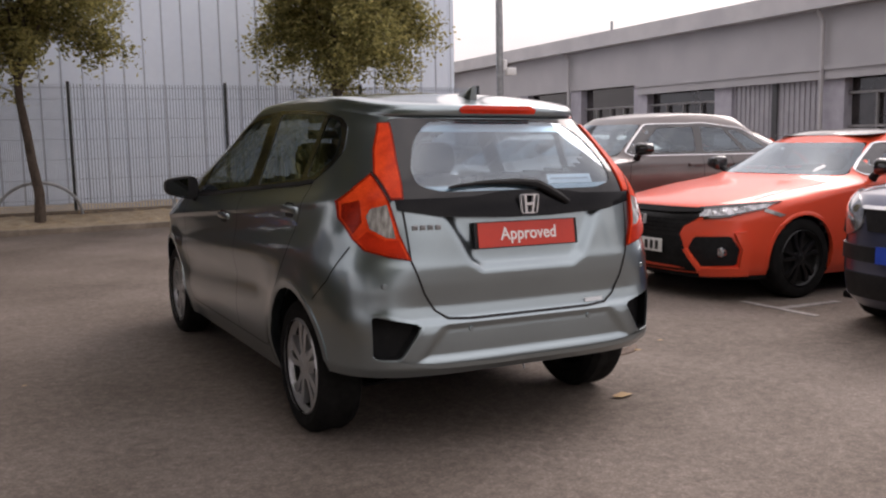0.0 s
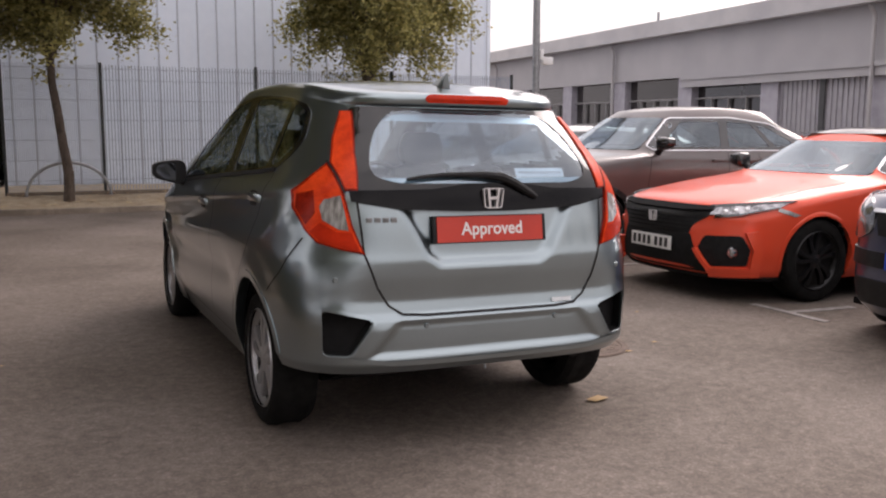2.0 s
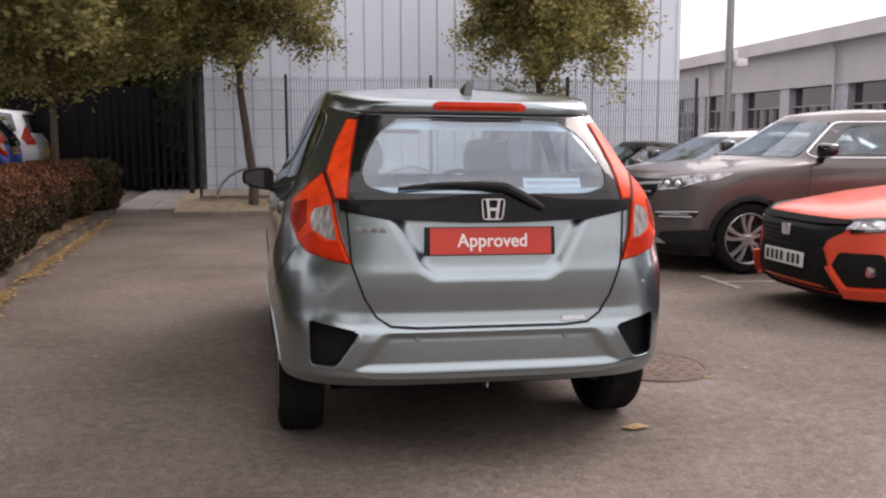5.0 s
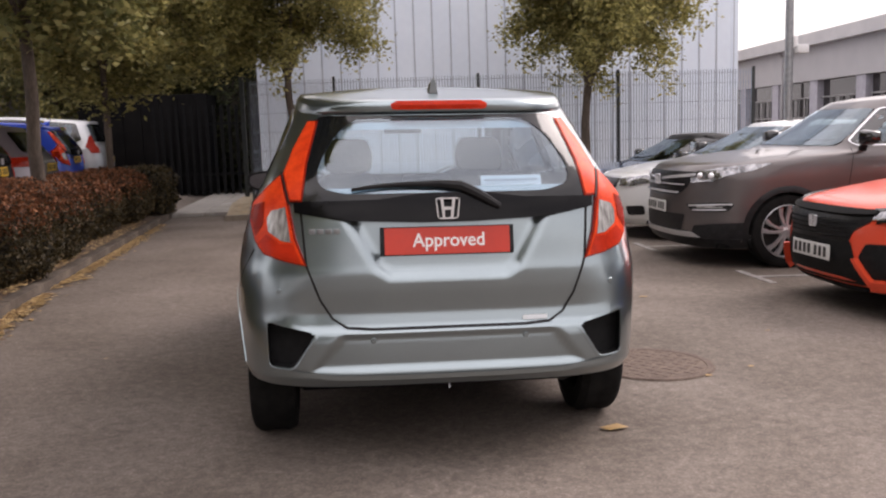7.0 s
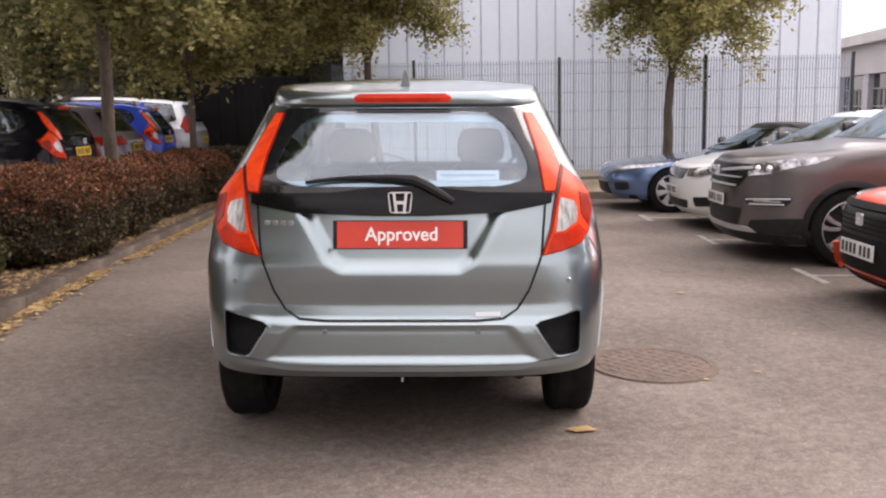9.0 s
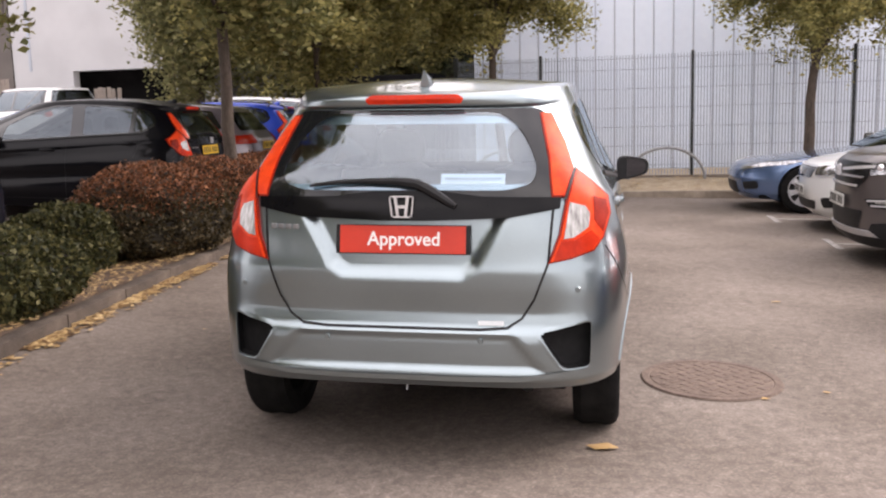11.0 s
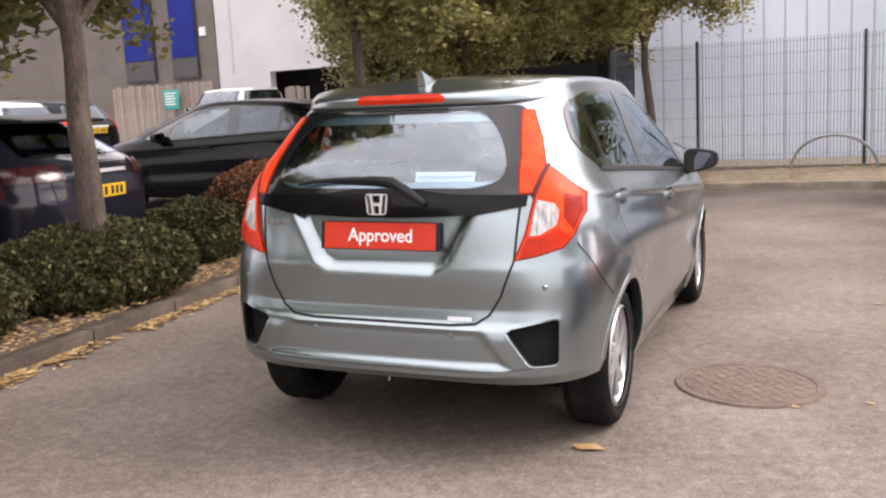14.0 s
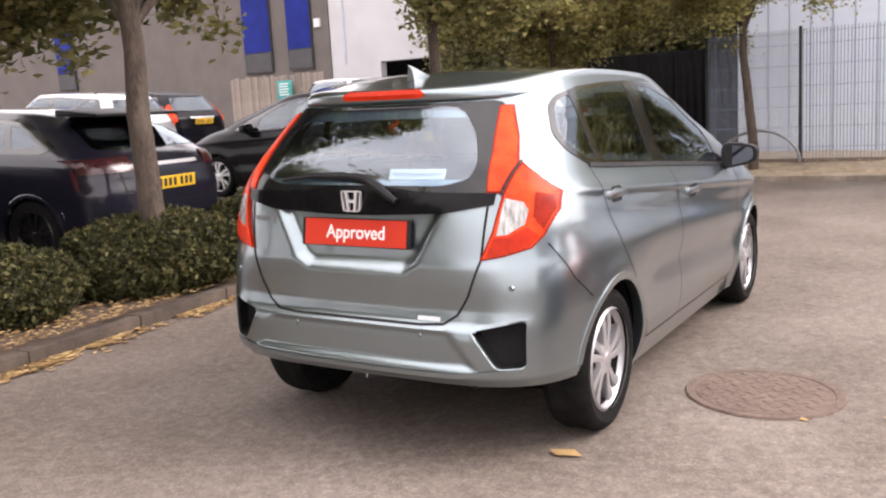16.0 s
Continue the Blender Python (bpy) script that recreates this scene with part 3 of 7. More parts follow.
def body_mesh(name, shell, vs, counts, holes, material, parent, inset=0.0, label=""):
    verts, faces = shell.grid(vs, counts, holes, inset)
    bm = bmesh.new()
    bv = [bm.verts.new(v) for v in verts]
    for f in faces:
        bm.faces.new([bv[i] for i in f])
    bmesh.ops.remove_doubles(bm, verts=bm.verts, dist=0.0004)
    bmesh.ops.delete(bm, geom=[v for v in bm.verts if not v.link_faces], context="VERTS")
    return part(name, bm, material, parent, label, smooth=50)


def panel(name, shell, view, poly, material, parent, off=0.004, thick=0.012, step=0.04, holes=(), label="", both=True, smooth=50):
    """A panel that follows the body, and its twin on the other side."""
    made = []
    for side in (1, -1) if both else (1,):
        bm = drape(flat_grid(poly, step, holes), shell.views[view], off, thick)
        if side < 0:
            for v in bm.verts:
                v.co.x *= -1
        made.append(part(name, bm, material, parent, label, smooth))
    return made


def seam(name, shell, view, pts, width, material, parent, off=0.0015, both=True, label=""):
    """A narrow strip along a line on the body."""
    fine = []
    for a, b in zip(pts, pts[1:]):
        n = max(1, int(math.hypot(b[0] - a[0], b[1] - a[1]) / 0.03))
        fine += [(a[0] + (b[0] - a[0]) * k / n, a[1] + (b[1] - a[1]) * k / n) for k in range(n)]
    fine.append(pts[-1])
    for side in (1, -1) if both else (1,):
        bm = bmesh.new()
        prev = None
        for i, p in enumerate(fine):
            a, b = fine[max(i - 1, 0)], fine[min(i + 1, len(fine) - 1)]
            d = Vector((b[0] - a[0], b[1] - a[1])).normalized()
            n = Vector((-d.y, d.x)) * width / 2
            row = [bm.verts.new((p[0] + n.x, p[1] + n.y, 0)), bm.verts.new((p[0] - n.x, p[1] - n.y, 0))]
            if prev:
                bm.faces.new((prev[0], prev[1], row[1], row[0]))
            prev = row
        drape(bm, shell.views[view], off)
        if side < 0:
            for v in bm.verts:
                v.co.x *= -1
        part(name, bm, material, parent, label, 50)


def recess(name, shell, view, poly, depth, rim, paint_mat, liner_mat, parent):
    """An opening let into the body: a painted rim and wall, and a dark back."""
    line = []
    for (ax, ay), (bx, by) in zip(poly, poly[1:] + poly[:1]):
        n = max(1, int(math.hypot(bx - ax, by - ay) / 0.015))
        line += [(ax + (bx - ax) * k / n, ay + (by - ay) * k / n) for k in range(n)]
    c = (sum(p[0] for p in line) / len(line), sum(p[1] for p in line) / len(line))

    def moved(d):
        out = []
        for i, p in enumerate(line):
            a, b = Vector(line[i - 2]), Vector(line[(i + 2) % len(line)])
            n = Vector(((b - a).y, -(b - a).x)).normalized()
            if n.dot(Vector(p) - Vector(c)) < 0:
                n = -n
            out.append((p[0] + n.x * d, p[1] + n.y * d))
        return out

    f = shell.views[view]
    rings = []
    for pts, down in ((moved(rim), 0.0012), (moved(rim * 0.5), 0.0022), (moved(0.001), 0.0022), (line, 0.001), (line, -depth * 0.25)):
        q = f([p[0] for p in pts], [p[1] for p in pts])
        q[:, 1] -= down
        rings.append(q)
    for side in (1, -1):
        bm = bmesh.new()
        vs = [[bm.verts.new((side * p[0], p[1], p[2])) for p in q] for q in rings]
        n = len(line)
        for a, b in zip(vs, vs[1:]):
            for i in range(n):
                bm.faces.new((a[i], a[(i + 1) % n], b[(i + 1) % n], b[i]))
        opening = part(name + "_rim", bm, paint_mat, parent, smooth=50)
        bm = bmesh.new()
        lo = [bm.verts.new((side * p[0], p[1], p[2])) for p in rings[-1]]
        hi = [bm.verts.new((side * p[0], p[1] + depth, p[2])) for p in rings[-1]]
        for i in range(n):
            bm.faces.new((lo[i], lo[(i + 1) % n], hi[(i + 1) % n], hi[i]))
        bm.faces.new(hi)
        part(name, bm, liner_mat, opening, smooth=30)


SPOKES = {}


def wheel(parent, x, y, r, rim_r, width, rim_mat, spokes=5, twin=True, drop=0.0):
    """A wheel with its tyre, spokes and a brake disc widened and darkened for shade in the gaps; x is the outer face.
    """
    s = 1 if x > 0 else -1
    bm = bmesh.new()
    t, w = rim_r, width
    lathe(bm, [(t, 0.01), (t + 0.012, -0.004), (t - 0.005, -0.02), (t - 0.012, -0.032)], 48)
    lathe(bm, [(0.0, -0.004), (0.024, -0.004), (0.030, -0.008), (0.062, -0.014), (0.07, -0.035)], 24)
    flip = Matrix.Translation((x, y, r - drop)) @ Matrix.Diagonal((s, 1, 1, 1))
    bmesh.ops.transform(bm, matrix=flip, verts=bm.verts)
    rim = part("wheel", bm, rim_mat, parent, smooth=30)
    key = (round(t, 3), twin, rim_mat.name)
    for k in range(spokes):
        for d in ((-0.215, 0.215) if twin else (0.0,)):
            if key not in SPOKES:
                bm = bmesh.new()
                hw = 0.0155 if twin else 0.030
                skew = 0.022 if twin else 0.0
                vs = []
                for rad, half, out, yo in ((0.03, hw * 0.8, 0.0, 0.0), (t * 0.35, hw * 0.9, -0.002, skew * 0.6), (t * 0.65, hw * 1.05, -0.004, skew), (t - 0.012, hw * 1.5, -0.006, skew * 0.5)):
                    vs.append([bm.verts.new(Vector((xx - 0.012 + out, yy + yo, rad))) for xx, yy in ((0, -half), (0.004, 0), (0, half), (-0.03, half), (-0.03, -half))])
                for q, u in zip(vs, vs[1:]):
                    for i in range(5):
                        bm.faces.new((q[i], q[(i + 1) % 5], u[(i + 1) % 5], u[i]))
                ob = part("spoke", bm, rim_mat, rim, smooth=30)
                SPOKES[key] = ob.data
            else:
                ob = new("spoke", SPOKES[key])
                ob.parent = rim
            ob.matrix_basis = flip @ Matrix.Rotation(2 * math.pi * k / spokes + d, 4, "X")
    bm = bmesh.new()
    lathe(bm, [(t + 0.002, -0.006), (t + 0.016, 0.006), (t + (r - t) * 0.55, 0.012), (r - 0.018, 0.002), (r - 0.004, -0.016), (r, -0.04), (r - 0.006, -w * 0.48), (r - 0.006, -w * 0.52), (r, -w + 0.04), (r - 0.018, -w + 0.006), (t + 0.02, -w), (t, -w + 0.01)], 56)
    bmesh.ops.transform(bm, matrix=flip, verts=bm.verts)
    part("tyre", bm, M["tyre"], rim, smooth=30)
    bm = bmesh.new()
    lathe(bm, [(0.0, -0.048), (t * 0.80, -0.048), (t * 0.93, -0.056), (t * 0.93, -0.075), (0.0, -0.075)], 32)
    bmesh.ops.transform(bm, matrix=flip, verts=bm.verts)
    part("brake_disc", bm, M["disc"], rim, smooth=30)
    bm = bmesh.new()
    lathe(bm, [(t - 0.012, -0.032), (t - 0.02, -0.06), (t - 0.02, -w + 0.03), (t, -w + 0.01)], 40)
    bmesh.ops.transform(bm, matrix=flip, verts=bm.verts)
    part("barrel", bm, M["disc"], rim, smooth=30)
    return rim


def arch(parent, shell, y, r, paint_mat, lip=0.03, both=True, well=True, off=0.004, tail=0.2):
    """Wheel arch: a lip on the body and a dark well behind it."""
    for side in (1, -1):
        bm = bmesh.new()
        prev = None
        lo = -0.42
        for k in range(33):
            a = lo + (math.pi - 2 * lo) * k / 32
            if shell_axle + r * math.sin(a) < (tail if a > math.pi / 2 else 0.2):
                continue
            row = [bm.verts.new((y + rr * math.cos(a), shell_axle + rr * math.sin(a), 0)) for rr in (r, r + 0.006, r + lip)]
            if prev:
                for i in range(2):
                    bm.faces.new((prev[i], prev[i + 1], row[i + 1], row[i]))
            prev = row
        drape(bm, shell.views["side"], off, 0.05)
        for v in bm.verts:
            v.co.x *= side
        part("wheel_arch", bm, paint_mat, parent, smooth=60)
        if well:
            bm = bmesh.new()
            rows = []
            for k in range(21):
                a = -0.5 + (math.pi + 1.0) * k / 20
                c, s = y + (r + 0.012) * math.cos(a), max(tail if a > math.pi / 2 else 0.18, shell_axle + (r + 0.012) * math.sin(a))
                rows.append([bm.verts.new((side * xx, c, s)) for xx in (shell.w(0.6) - 0.05, shell.w(0.6) - 0.34)])
            for q, u in zip(rows, rows[1:]):
                bm.faces.new((q[0], q[1], u[1], u[0]))
            bm.faces.new([q[1] for q in rows])
            part("wheel_well", bm, M["liner"], parent, smooth=60)


shell_axle = 0.30


def circle(cx, cy, r, n=24):
    return [(cx + r * math.cos(2 * math.pi * k / n), cy + r * math.sin(2 * math.pi * k / n)) for k in range(n)]


def badge(bm, y, z, w, out):
    """A plain chrome frame with two uprights, cut from one plate."""
    outer = rounded([(-w, w * 0.86), (w, w * 0.86), (w * 0.84, -w * 0.86), (-w * 0.84, -w * 0.86)], w * 0.3)
    slots = [rounded([(-w * 0.91, w * 0.75), (-w * 0.60, w * 0.75), (-w * 0.42, -w * 0.75), (-w * 0.73, -w * 0.75)], w * 0.06),
             rounded([(w * 0.60, w * 0.75), (w * 0.91, w * 0.75), (w * 0.73, -w * 0.75), (w * 0.42, -w * 0.75)], w * 0.06),
             rounded([(-w * 0.38, w * 0.75), (w * 0.38, w * 0.75), (w * 0.32, w * 0.12), (-w * 0.32, w * 0.12)], w * 0.06),
             rounded([(-w * 0.28, -w * 0.12), (w * 0.28, -w * 0.12), (w * 0.22, -w * 0.75), (-w * 0.22, -w * 0.75)], w * 0.06)]
    flat = flat_grid(outer, w * 0.5, slots)
    made = {v: (bm.verts.new((v.co.x, y + out * 0.006, z + v.co.y)), bm.verts.new((v.co.x, y - out * 0.006, z + v.co.y))) for v in flat.verts if v.link_faces}
    for f in flat.faces:
        bm.faces.new([made[v][0] for v in f.verts])
    for e in flat.edges:
        if e.is_boundary:
            a, b = e.verts
            bm.faces.new((made[a][0], made[b][0], made[b][1], made[a][1]))
    flat.free()


def plate(parent, m, material, label, w=0.52, h=0.111, marks=7):
    """A number plate, its characters as plain bars."""
    bm = boxes((-w / 2, w / 2, 0, 0.006, -h / 2, h / 2), bevel=0.002)
    bmesh.ops.transform(bm, matrix=m, verts=bm.verts)
    p = part("number_plate", bm, material, parent, label)
    for k in range(marks):
        bm = bmesh.new()
        x = (-0.5 + (k + 0.5 + (0.35 if k >= 4 else -0.1)) / (marks + 0.5)) * w * 0.92
        box(bm, x - w * 0.036, x + w * 0.036, -0.002, 0, -h * 0.33, h * 0.33)
        bmesh.ops.transform(bm, matrix=m, verts=bm.verts)
        part("plate_bar", bm, M["plate_mark"], p, smooth=0)
    return p


def cushion(bm, poly, thick, m, bevel=0.03):
    """An upright cushion: the outline in x and z, with rounded rims."""
    rings = []
    for d, y in ((bevel, -thick / 2), (bevel * 0.3, -thick / 2 + bevel * 0.3), (0.0, -thick / 2 + bevel), (0.0, thick / 2 - bevel), (bevel * 0.3, thick / 2 - bevel * 0.3), (bevel, thick / 2)):
        rings.append([bm.verts.new(m @ Vector((q[0], y, q[1]))) for q in (shrink(poly, d) if d else poly)])
    n = len(poly)
    for a, b in zip(rings, rings[1:]):
        for k in range(n):
            bm.faces.new((a[k], a[(k + 1) % n], b[(k + 1) % n], b[k]))
    bm.faces.new(rings[0])
    bm.faces.new(rings[-1])


def seat(parent, x, y, head=True, wide=0.48, top=0.98):
    """A car seat, with cushion, a back that narrows at the shoulders, and a headrest."""
    h = top - 0.46
    bm = bmesh.new()
    box(bm, x - wide / 2, x + wide / 2, y - 0.1, y + 0.42, 0.42, 0.56, 0.05)
    back = rounded([(-wide / 2, 0.0), (-wide / 2, h * 0.55), (-wide * 0.42, h * 0.86), (-wide * 0.27, h), (wide * 0.27, h), (wide * 0.42, h * 0.86), (wide / 2, h * 0.55), (wide / 2, 0.0)], 0.06)
    cushion(bm, back, 0.13, Matrix.Translation((x, y - 0.1, 0.5)) @ Matrix.Rotation(radians(14), 4, "X"))
    st = part("seat", bm, M["cloth"], parent)
    if head:
        bm = bmesh.new()
        pad = rounded([(-0.12, 0.0), (-0.135, 0.09), (-0.105, 0.185), (0.105, 0.185), (0.135, 0.09), (0.12, 0.0)], 0.05)
        cushion(bm, pad, 0.10, Matrix.Translation((x, y - 0.245, top + 0.03)))
        tube(bm, [(x - 0.05, y - 0.235, top - 0.06), (x - 0.05, y - 0.245, top + 0.06)], 0.007, 6)
        tube(bm, [(x + 0.05, y - 0.235, top - 0.06), (x + 0.05, y - 0.245, top + 0.06)], 0.007, 6)
        part("headrest", bm, M["cloth"], st)
    return st


def cabin(parent, length, dash_y, rear_y=None, front_y=None, top=0.98, dash_top=0.96):
    front_y = front_y or dash_y - 0.95
    rear_y = rear_y or front_y - 0.85
    seat(parent, 0.36, front_y, top=top)
    seat(parent, -0.36, front_y, top=top)
    bm = bmesh.new()
    box(bm, -0.62, 0.62, rear_y - 0.1, rear_y + 0.4, 0.42, 0.56, 0.05)
    box(bm, -0.62, 0.62, -0.07, 0.07, 0, 0.42, 0.05, Matrix.Translation((0, rear_y - 0.1, 0.5)) @ Matrix.Rotation(radians(16), 4, "X"))
    rs = part("rear_bench", bm, M["cloth"], parent)
    for x in (-0.36, 0.0, 0.36):
        bm = bmesh.new()
        box(bm, x - 0.12, x + 0.12, rear_y - 0.29, rear_y - 0.2, top - 0.08, top + 0.05, 0.035)
        part("headrest", bm, M["cloth"], rs)
    bm = bmesh.new()
    box(bm, -0.66, 0.66, dash_y - 0.25, dash_y + 0.22, dash_top - 0.24, dash_top, 0.06)
    part("dashboard", bm, M["black_plastic"], parent)
    bm = bmesh.new()
    pts = [(0.36 + 0.18 * math.cos(a), dash_y - 0.36 - 0.06 * math.sin(a), 0.90 + 0.17 * math.sin(a)) for a in np.linspace(0, 2 * math.pi, 25)]
    tube(bm, pts, 0.014, 6, False)
    tube(bm, [(0.36, dash_y - 0.2, 0.86), (0.36, dash_y - 0.37, 0.9)], 0.03, 8)
    tube(bm, [(0.2, dash_y - 0.36, 0.9), (0.52, dash_y - 0.36, 0.9)], 0.014, 6)
    part("steering_wheel", bm, M["black_plastic"], parent)


def wing_mirror(parent, x, y, z, material):
    """A door mirror: a wedge-shaped housing, deepest beside the door, on a foot, with its bezel and glass."""
    s = 1 if x > 0 else -1

    def taper(q):
        return 1 - 0.26 * q

    bm = bmesh.new()
    r = bmesh.ops.create_uvsphere(bm, u_segments=24, v_segments=14, radius=1.0)
    for v in r["verts"]:
        q = Vector([math.copysign(abs(u) ** 0.55, u) for u in v.co])
        flat = max(q.y, -0.45) if q.y < 0 else q.y
        v.co = Vector((x + q.x * 0.100, y + flat * (0.085 - 0.02 * q.x * s), z + 0.006 * q.x * s + q.z * 0.066 * taper(q.x * s)))
    mir = part("door_mirror", bm, material, parent, smooth=50)
    bm = bmesh.new()
    tube(bm, [(x - s * 0.155, y - 0.005, z - 0.115), (x - s * 0.125, y - 0.002, z - 0.075), (x - s * 0.075, y + 0.002, z - 0.050), (x - s * 0.03, y + 0.005, z - 0.035)], [0.040, 0.034, 0.030, 0.024], 10)
    part("mirror_foot", bm, M["black_plastic"], mir)
    for name, mat, k, out in (("mirror_bezel", "black_plastic", 1.0, 0.0390), ("mirror_glass", "mirror", 0.86, 0.0415)):
        bm = bmesh.new()
        lathe(bm, [(0.0, y - out), (1.0, y - out)], 32, "y", (0, 0, 0))
        for v in bm.verts:
            p, q = math.copysign(abs(v.co.x) ** 0.55, v.co.x), math.copysign(abs(v.co.z) ** 0.55, v.co.z)
            v.co.x, v.co.z = x + p * 0.092 * k, z + 0.006 * p * s + q * 0.060 * k * taper(p * s)
        part(name, bm, M[mat], mir)
    return mir

# ---- ground, kerbs, planting beds ----
def bed_z(y):
    """The fence bed rises from its kerb to the foot of the fence."""
    return 0.074 + 0.125 * smoothstep(11.37, 12.40, y)


def noisy_sheet(name, x0, x1, y0, y1, step, amp, material, label, seed=0.0, category="ground"):
    nx, ny = int((x1 - x0) / step), int((y1 - y0) / step)
    verts = []
    for j in range(ny + 1):
        for i in range(nx + 1):
            x, y = x0 + (x1 - x0) * i / nx, y0 + (y1 - y0) * j / ny
            verts.append((x, y, bed_z(y) + amp * min(1.0, j / 2) * (noise.noise(Vector((x * 0.9 + seed, y * 0.9, seed))) + 0.6 * noise.noise(Vector((x * 3.5, y * 3.5, seed))))))
    faces = [(j * (nx + 1) + i, j * (nx + 1) + i + 1, (j + 1) * (nx + 1) + i + 1, (j + 1) * (nx + 1) + i) for j in range(ny) for i in range(nx)]
    return tagged(raw(name, verts, faces, material, smooth=60), label, category, kind="structure")


bm = bmesh.new()
R0 = 1500
ring_x = [-R0, -60, -14, -4.3, -3.4, -0.85, 0.75, 3, 6, 9, 60, R0]
ring_y = [-R0, -60, -20, -6, 0, 6, 12, 20, 30, 60, 200, R0]


def ground_z(x):
    """The asphalt falls gently across the bays and rises behind the hedge."""
    if x < -4.3:
        return 0.10 + 0.045 * (-4.3 - max(x, -14.0))
    if x < -3.4:
        return -0.008 + 0.12 * (-3.4 - x)
    return -0.008 - 0.02 * max(0.0, min(x, 9.0) - 0.75)


gv = [[bm.verts.new((x, y, ground_z(x))) for x in ring_x] for y in ring_y]
for j in range(11):
    for i in range(11):
        bm.faces.new((gv[j][i], gv[j][i + 1], gv[j + 1][i + 1], gv[j + 1][i]))
tagged(part("ground", bm, M["asphalt"]), "worn grey-brown asphalt of the car park", "ground", kind="structure")


def kerb_x(y):
    return -2.66 - 0.105 * min(y, 4.0) - 0.035 * max(y - 4.0, 0.0)


def kerb_run(name, pts, width, height, label, material, unit=0.915):
    """A row of kerb stones along a line; the raised side lies to the left of it."""
    base = thing(name, pose(0, 0, 0), label, "kerb", kind="structure")
    mesh = None
    for a, b in zip(pts, pts[1:]):
        a, b = Vector(a), Vector(b)
        n = max(1, round((b - a).length / unit))
        d = (b - a).normalized()
        for k in range(n):
            p = a + (b - a) * (k + 0.5) / n
            if mesh is None:
                bm = boxes((-unit / 2 + 0.004, unit / 2 - 0.004, 0, width, -0.28, height), bevel=0.014)
                ob = part("kerb_stone", bm, material, base)
                mesh = ob.data
            else:
                ob = new("kerb_stone", mesh)
                ob.parent = base
            ob.matrix_basis = Matrix.Translation((p.x, p.y, -0.008 + random.uniform(-0.004, 0.004))) @ Matrix.Rotation(math.atan2(d.y, d.x) + random.uniform(-0.004, 0.004), 4, "Z")
    return base


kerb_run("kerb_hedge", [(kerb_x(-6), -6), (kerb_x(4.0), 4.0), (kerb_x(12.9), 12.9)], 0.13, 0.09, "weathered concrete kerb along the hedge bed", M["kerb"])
kerb_run("kerb_fence", [(-2.35, 11.25), (9.2, 11.25)], 0.13, 0.085, "weathered concrete kerb in front of the fence bed", M["kerb_pale"])

# raised bed under the hedge
verts, faces = [], []
ny = 70
for j in range(ny + 1):
    y = -6 + 18.9 * j / ny
    xk = kerb_x(y) - 0.125
    for i in range(9):
        x = xk + (-4.50 - 0.03 * y - xk) * i / 8
        verts.append((x, y, 0.062 + ground_z(x) * i / 8 + 0.03 * (0 if i == 0 else 1) * (1 + noise.noise(Vector((x * 3, y * 3, 0)))) * (0.1 if i == 8 else 1)))
for j in range(ny):
    for i in range(8):
        a = j * 9 + i
        faces.append((a, a + 9, a + 10, a + 1))
tagged(raw("hedge_bed", verts, faces, M["soil"], smooth=60), "dark soil and bark bed littered with fallen leaves", "planting bed", kind="structure")
noisy_sheet("fence_bed", -2.35, 9.2, 11.37, 14.8, 0.12, 0.03, M["gravel"], "dry pale soil bed in front of the wire fence", 3.0, "planting bed")
bm = boxes((-2.0, 9.2, 12.44, 12.49, 0.08, 0.245), bevel=0.008)
tagged(part("timber_edging", bm, M["pale_beam"]), "low dark timber board along the foot of the fence", "edging", kind="structure")

# paved way between hedge and fence bed
way = thing("pavement", pose(0, 0, 0), "pale concrete paving slabs of the side path", "pavement", kind="structure")
slab = None
for j in range(9):
    for i in range(2):
        if slab is None:
            ob = part("paving_slab", boxes((-0.295, 0.295, -0.295, 0.295, -0.06, 0.0), bevel=0.006), M["paving"], way)
            slab = ob.data
        else:
            ob = new("paving_slab", slab)
            ob.parent = way
        ob.matrix_basis = pose(-3.15 + 0.6 * i, 12.6 + 0.6 * j, 0.05 + random.uniform(-0.003, 0.003), 0, 0, random.uniform(-0.4, 0.4))

# ---- parking bay marks ----
def bay_mark(x, y):
    bm = boxes((x - 0.02, x + 0.62, y - 0.038, y + 0.038, 0.001, 0.005), (x - 0.09, x - 0.02, y - 0.36, y + 0.36, 0.001, 0.005))
    for v in bm.verts:
        v.co.z += ground_z(v.co.x)
    tagged(part("bay_line", bm, M["line_paint"], smooth=0), "worn white painted bay line on the asphalt", "road marking", "bay lines", kind="structure")


for x, y in ((3.45, 1.72), (3.25, 4.20), (2.98, 6.42), (2.74, 8.55)):
    bay_mark(x, y)

# ---- manhole cover ----
cover = thing("manhole_cover", pose(1.27, 1.395, -0.0165, 0, 1.15, 0), "round rusty cast-iron manhole cover set in the asphalt", "manhole cover")
bm = bmesh.new()
lathe(bm, [(0.0, 0.008), (0.30, 0.008), (0.305, 0.004), (0.31, 0.009), (0.345, 0.009), (0.352, 0.0)], 56, "z")
part("cover_plate", bm, M["iron"], cover)
stud = None
for i in range(-6, 7):
    for j in range(-6, 7):
        if math.hypot(i, j) * 0.046 < 0.285 and (i + j) % 2 == 0:
            if stud is None:
                ob = part("raised_stud", boxes((-0.014, 0.014, -0.026, 0.026, 0.006, 0.0105), bevel=0.002), M["iron"], cover)
                stud = ob.data
            else:
                ob = new("raised_stud", stud)
                ob.parent = cover
            ob.matrix_basis = pose(i * 0.046, j * 0.046, 0, 0, 0, 45 if i % 2 else -45)

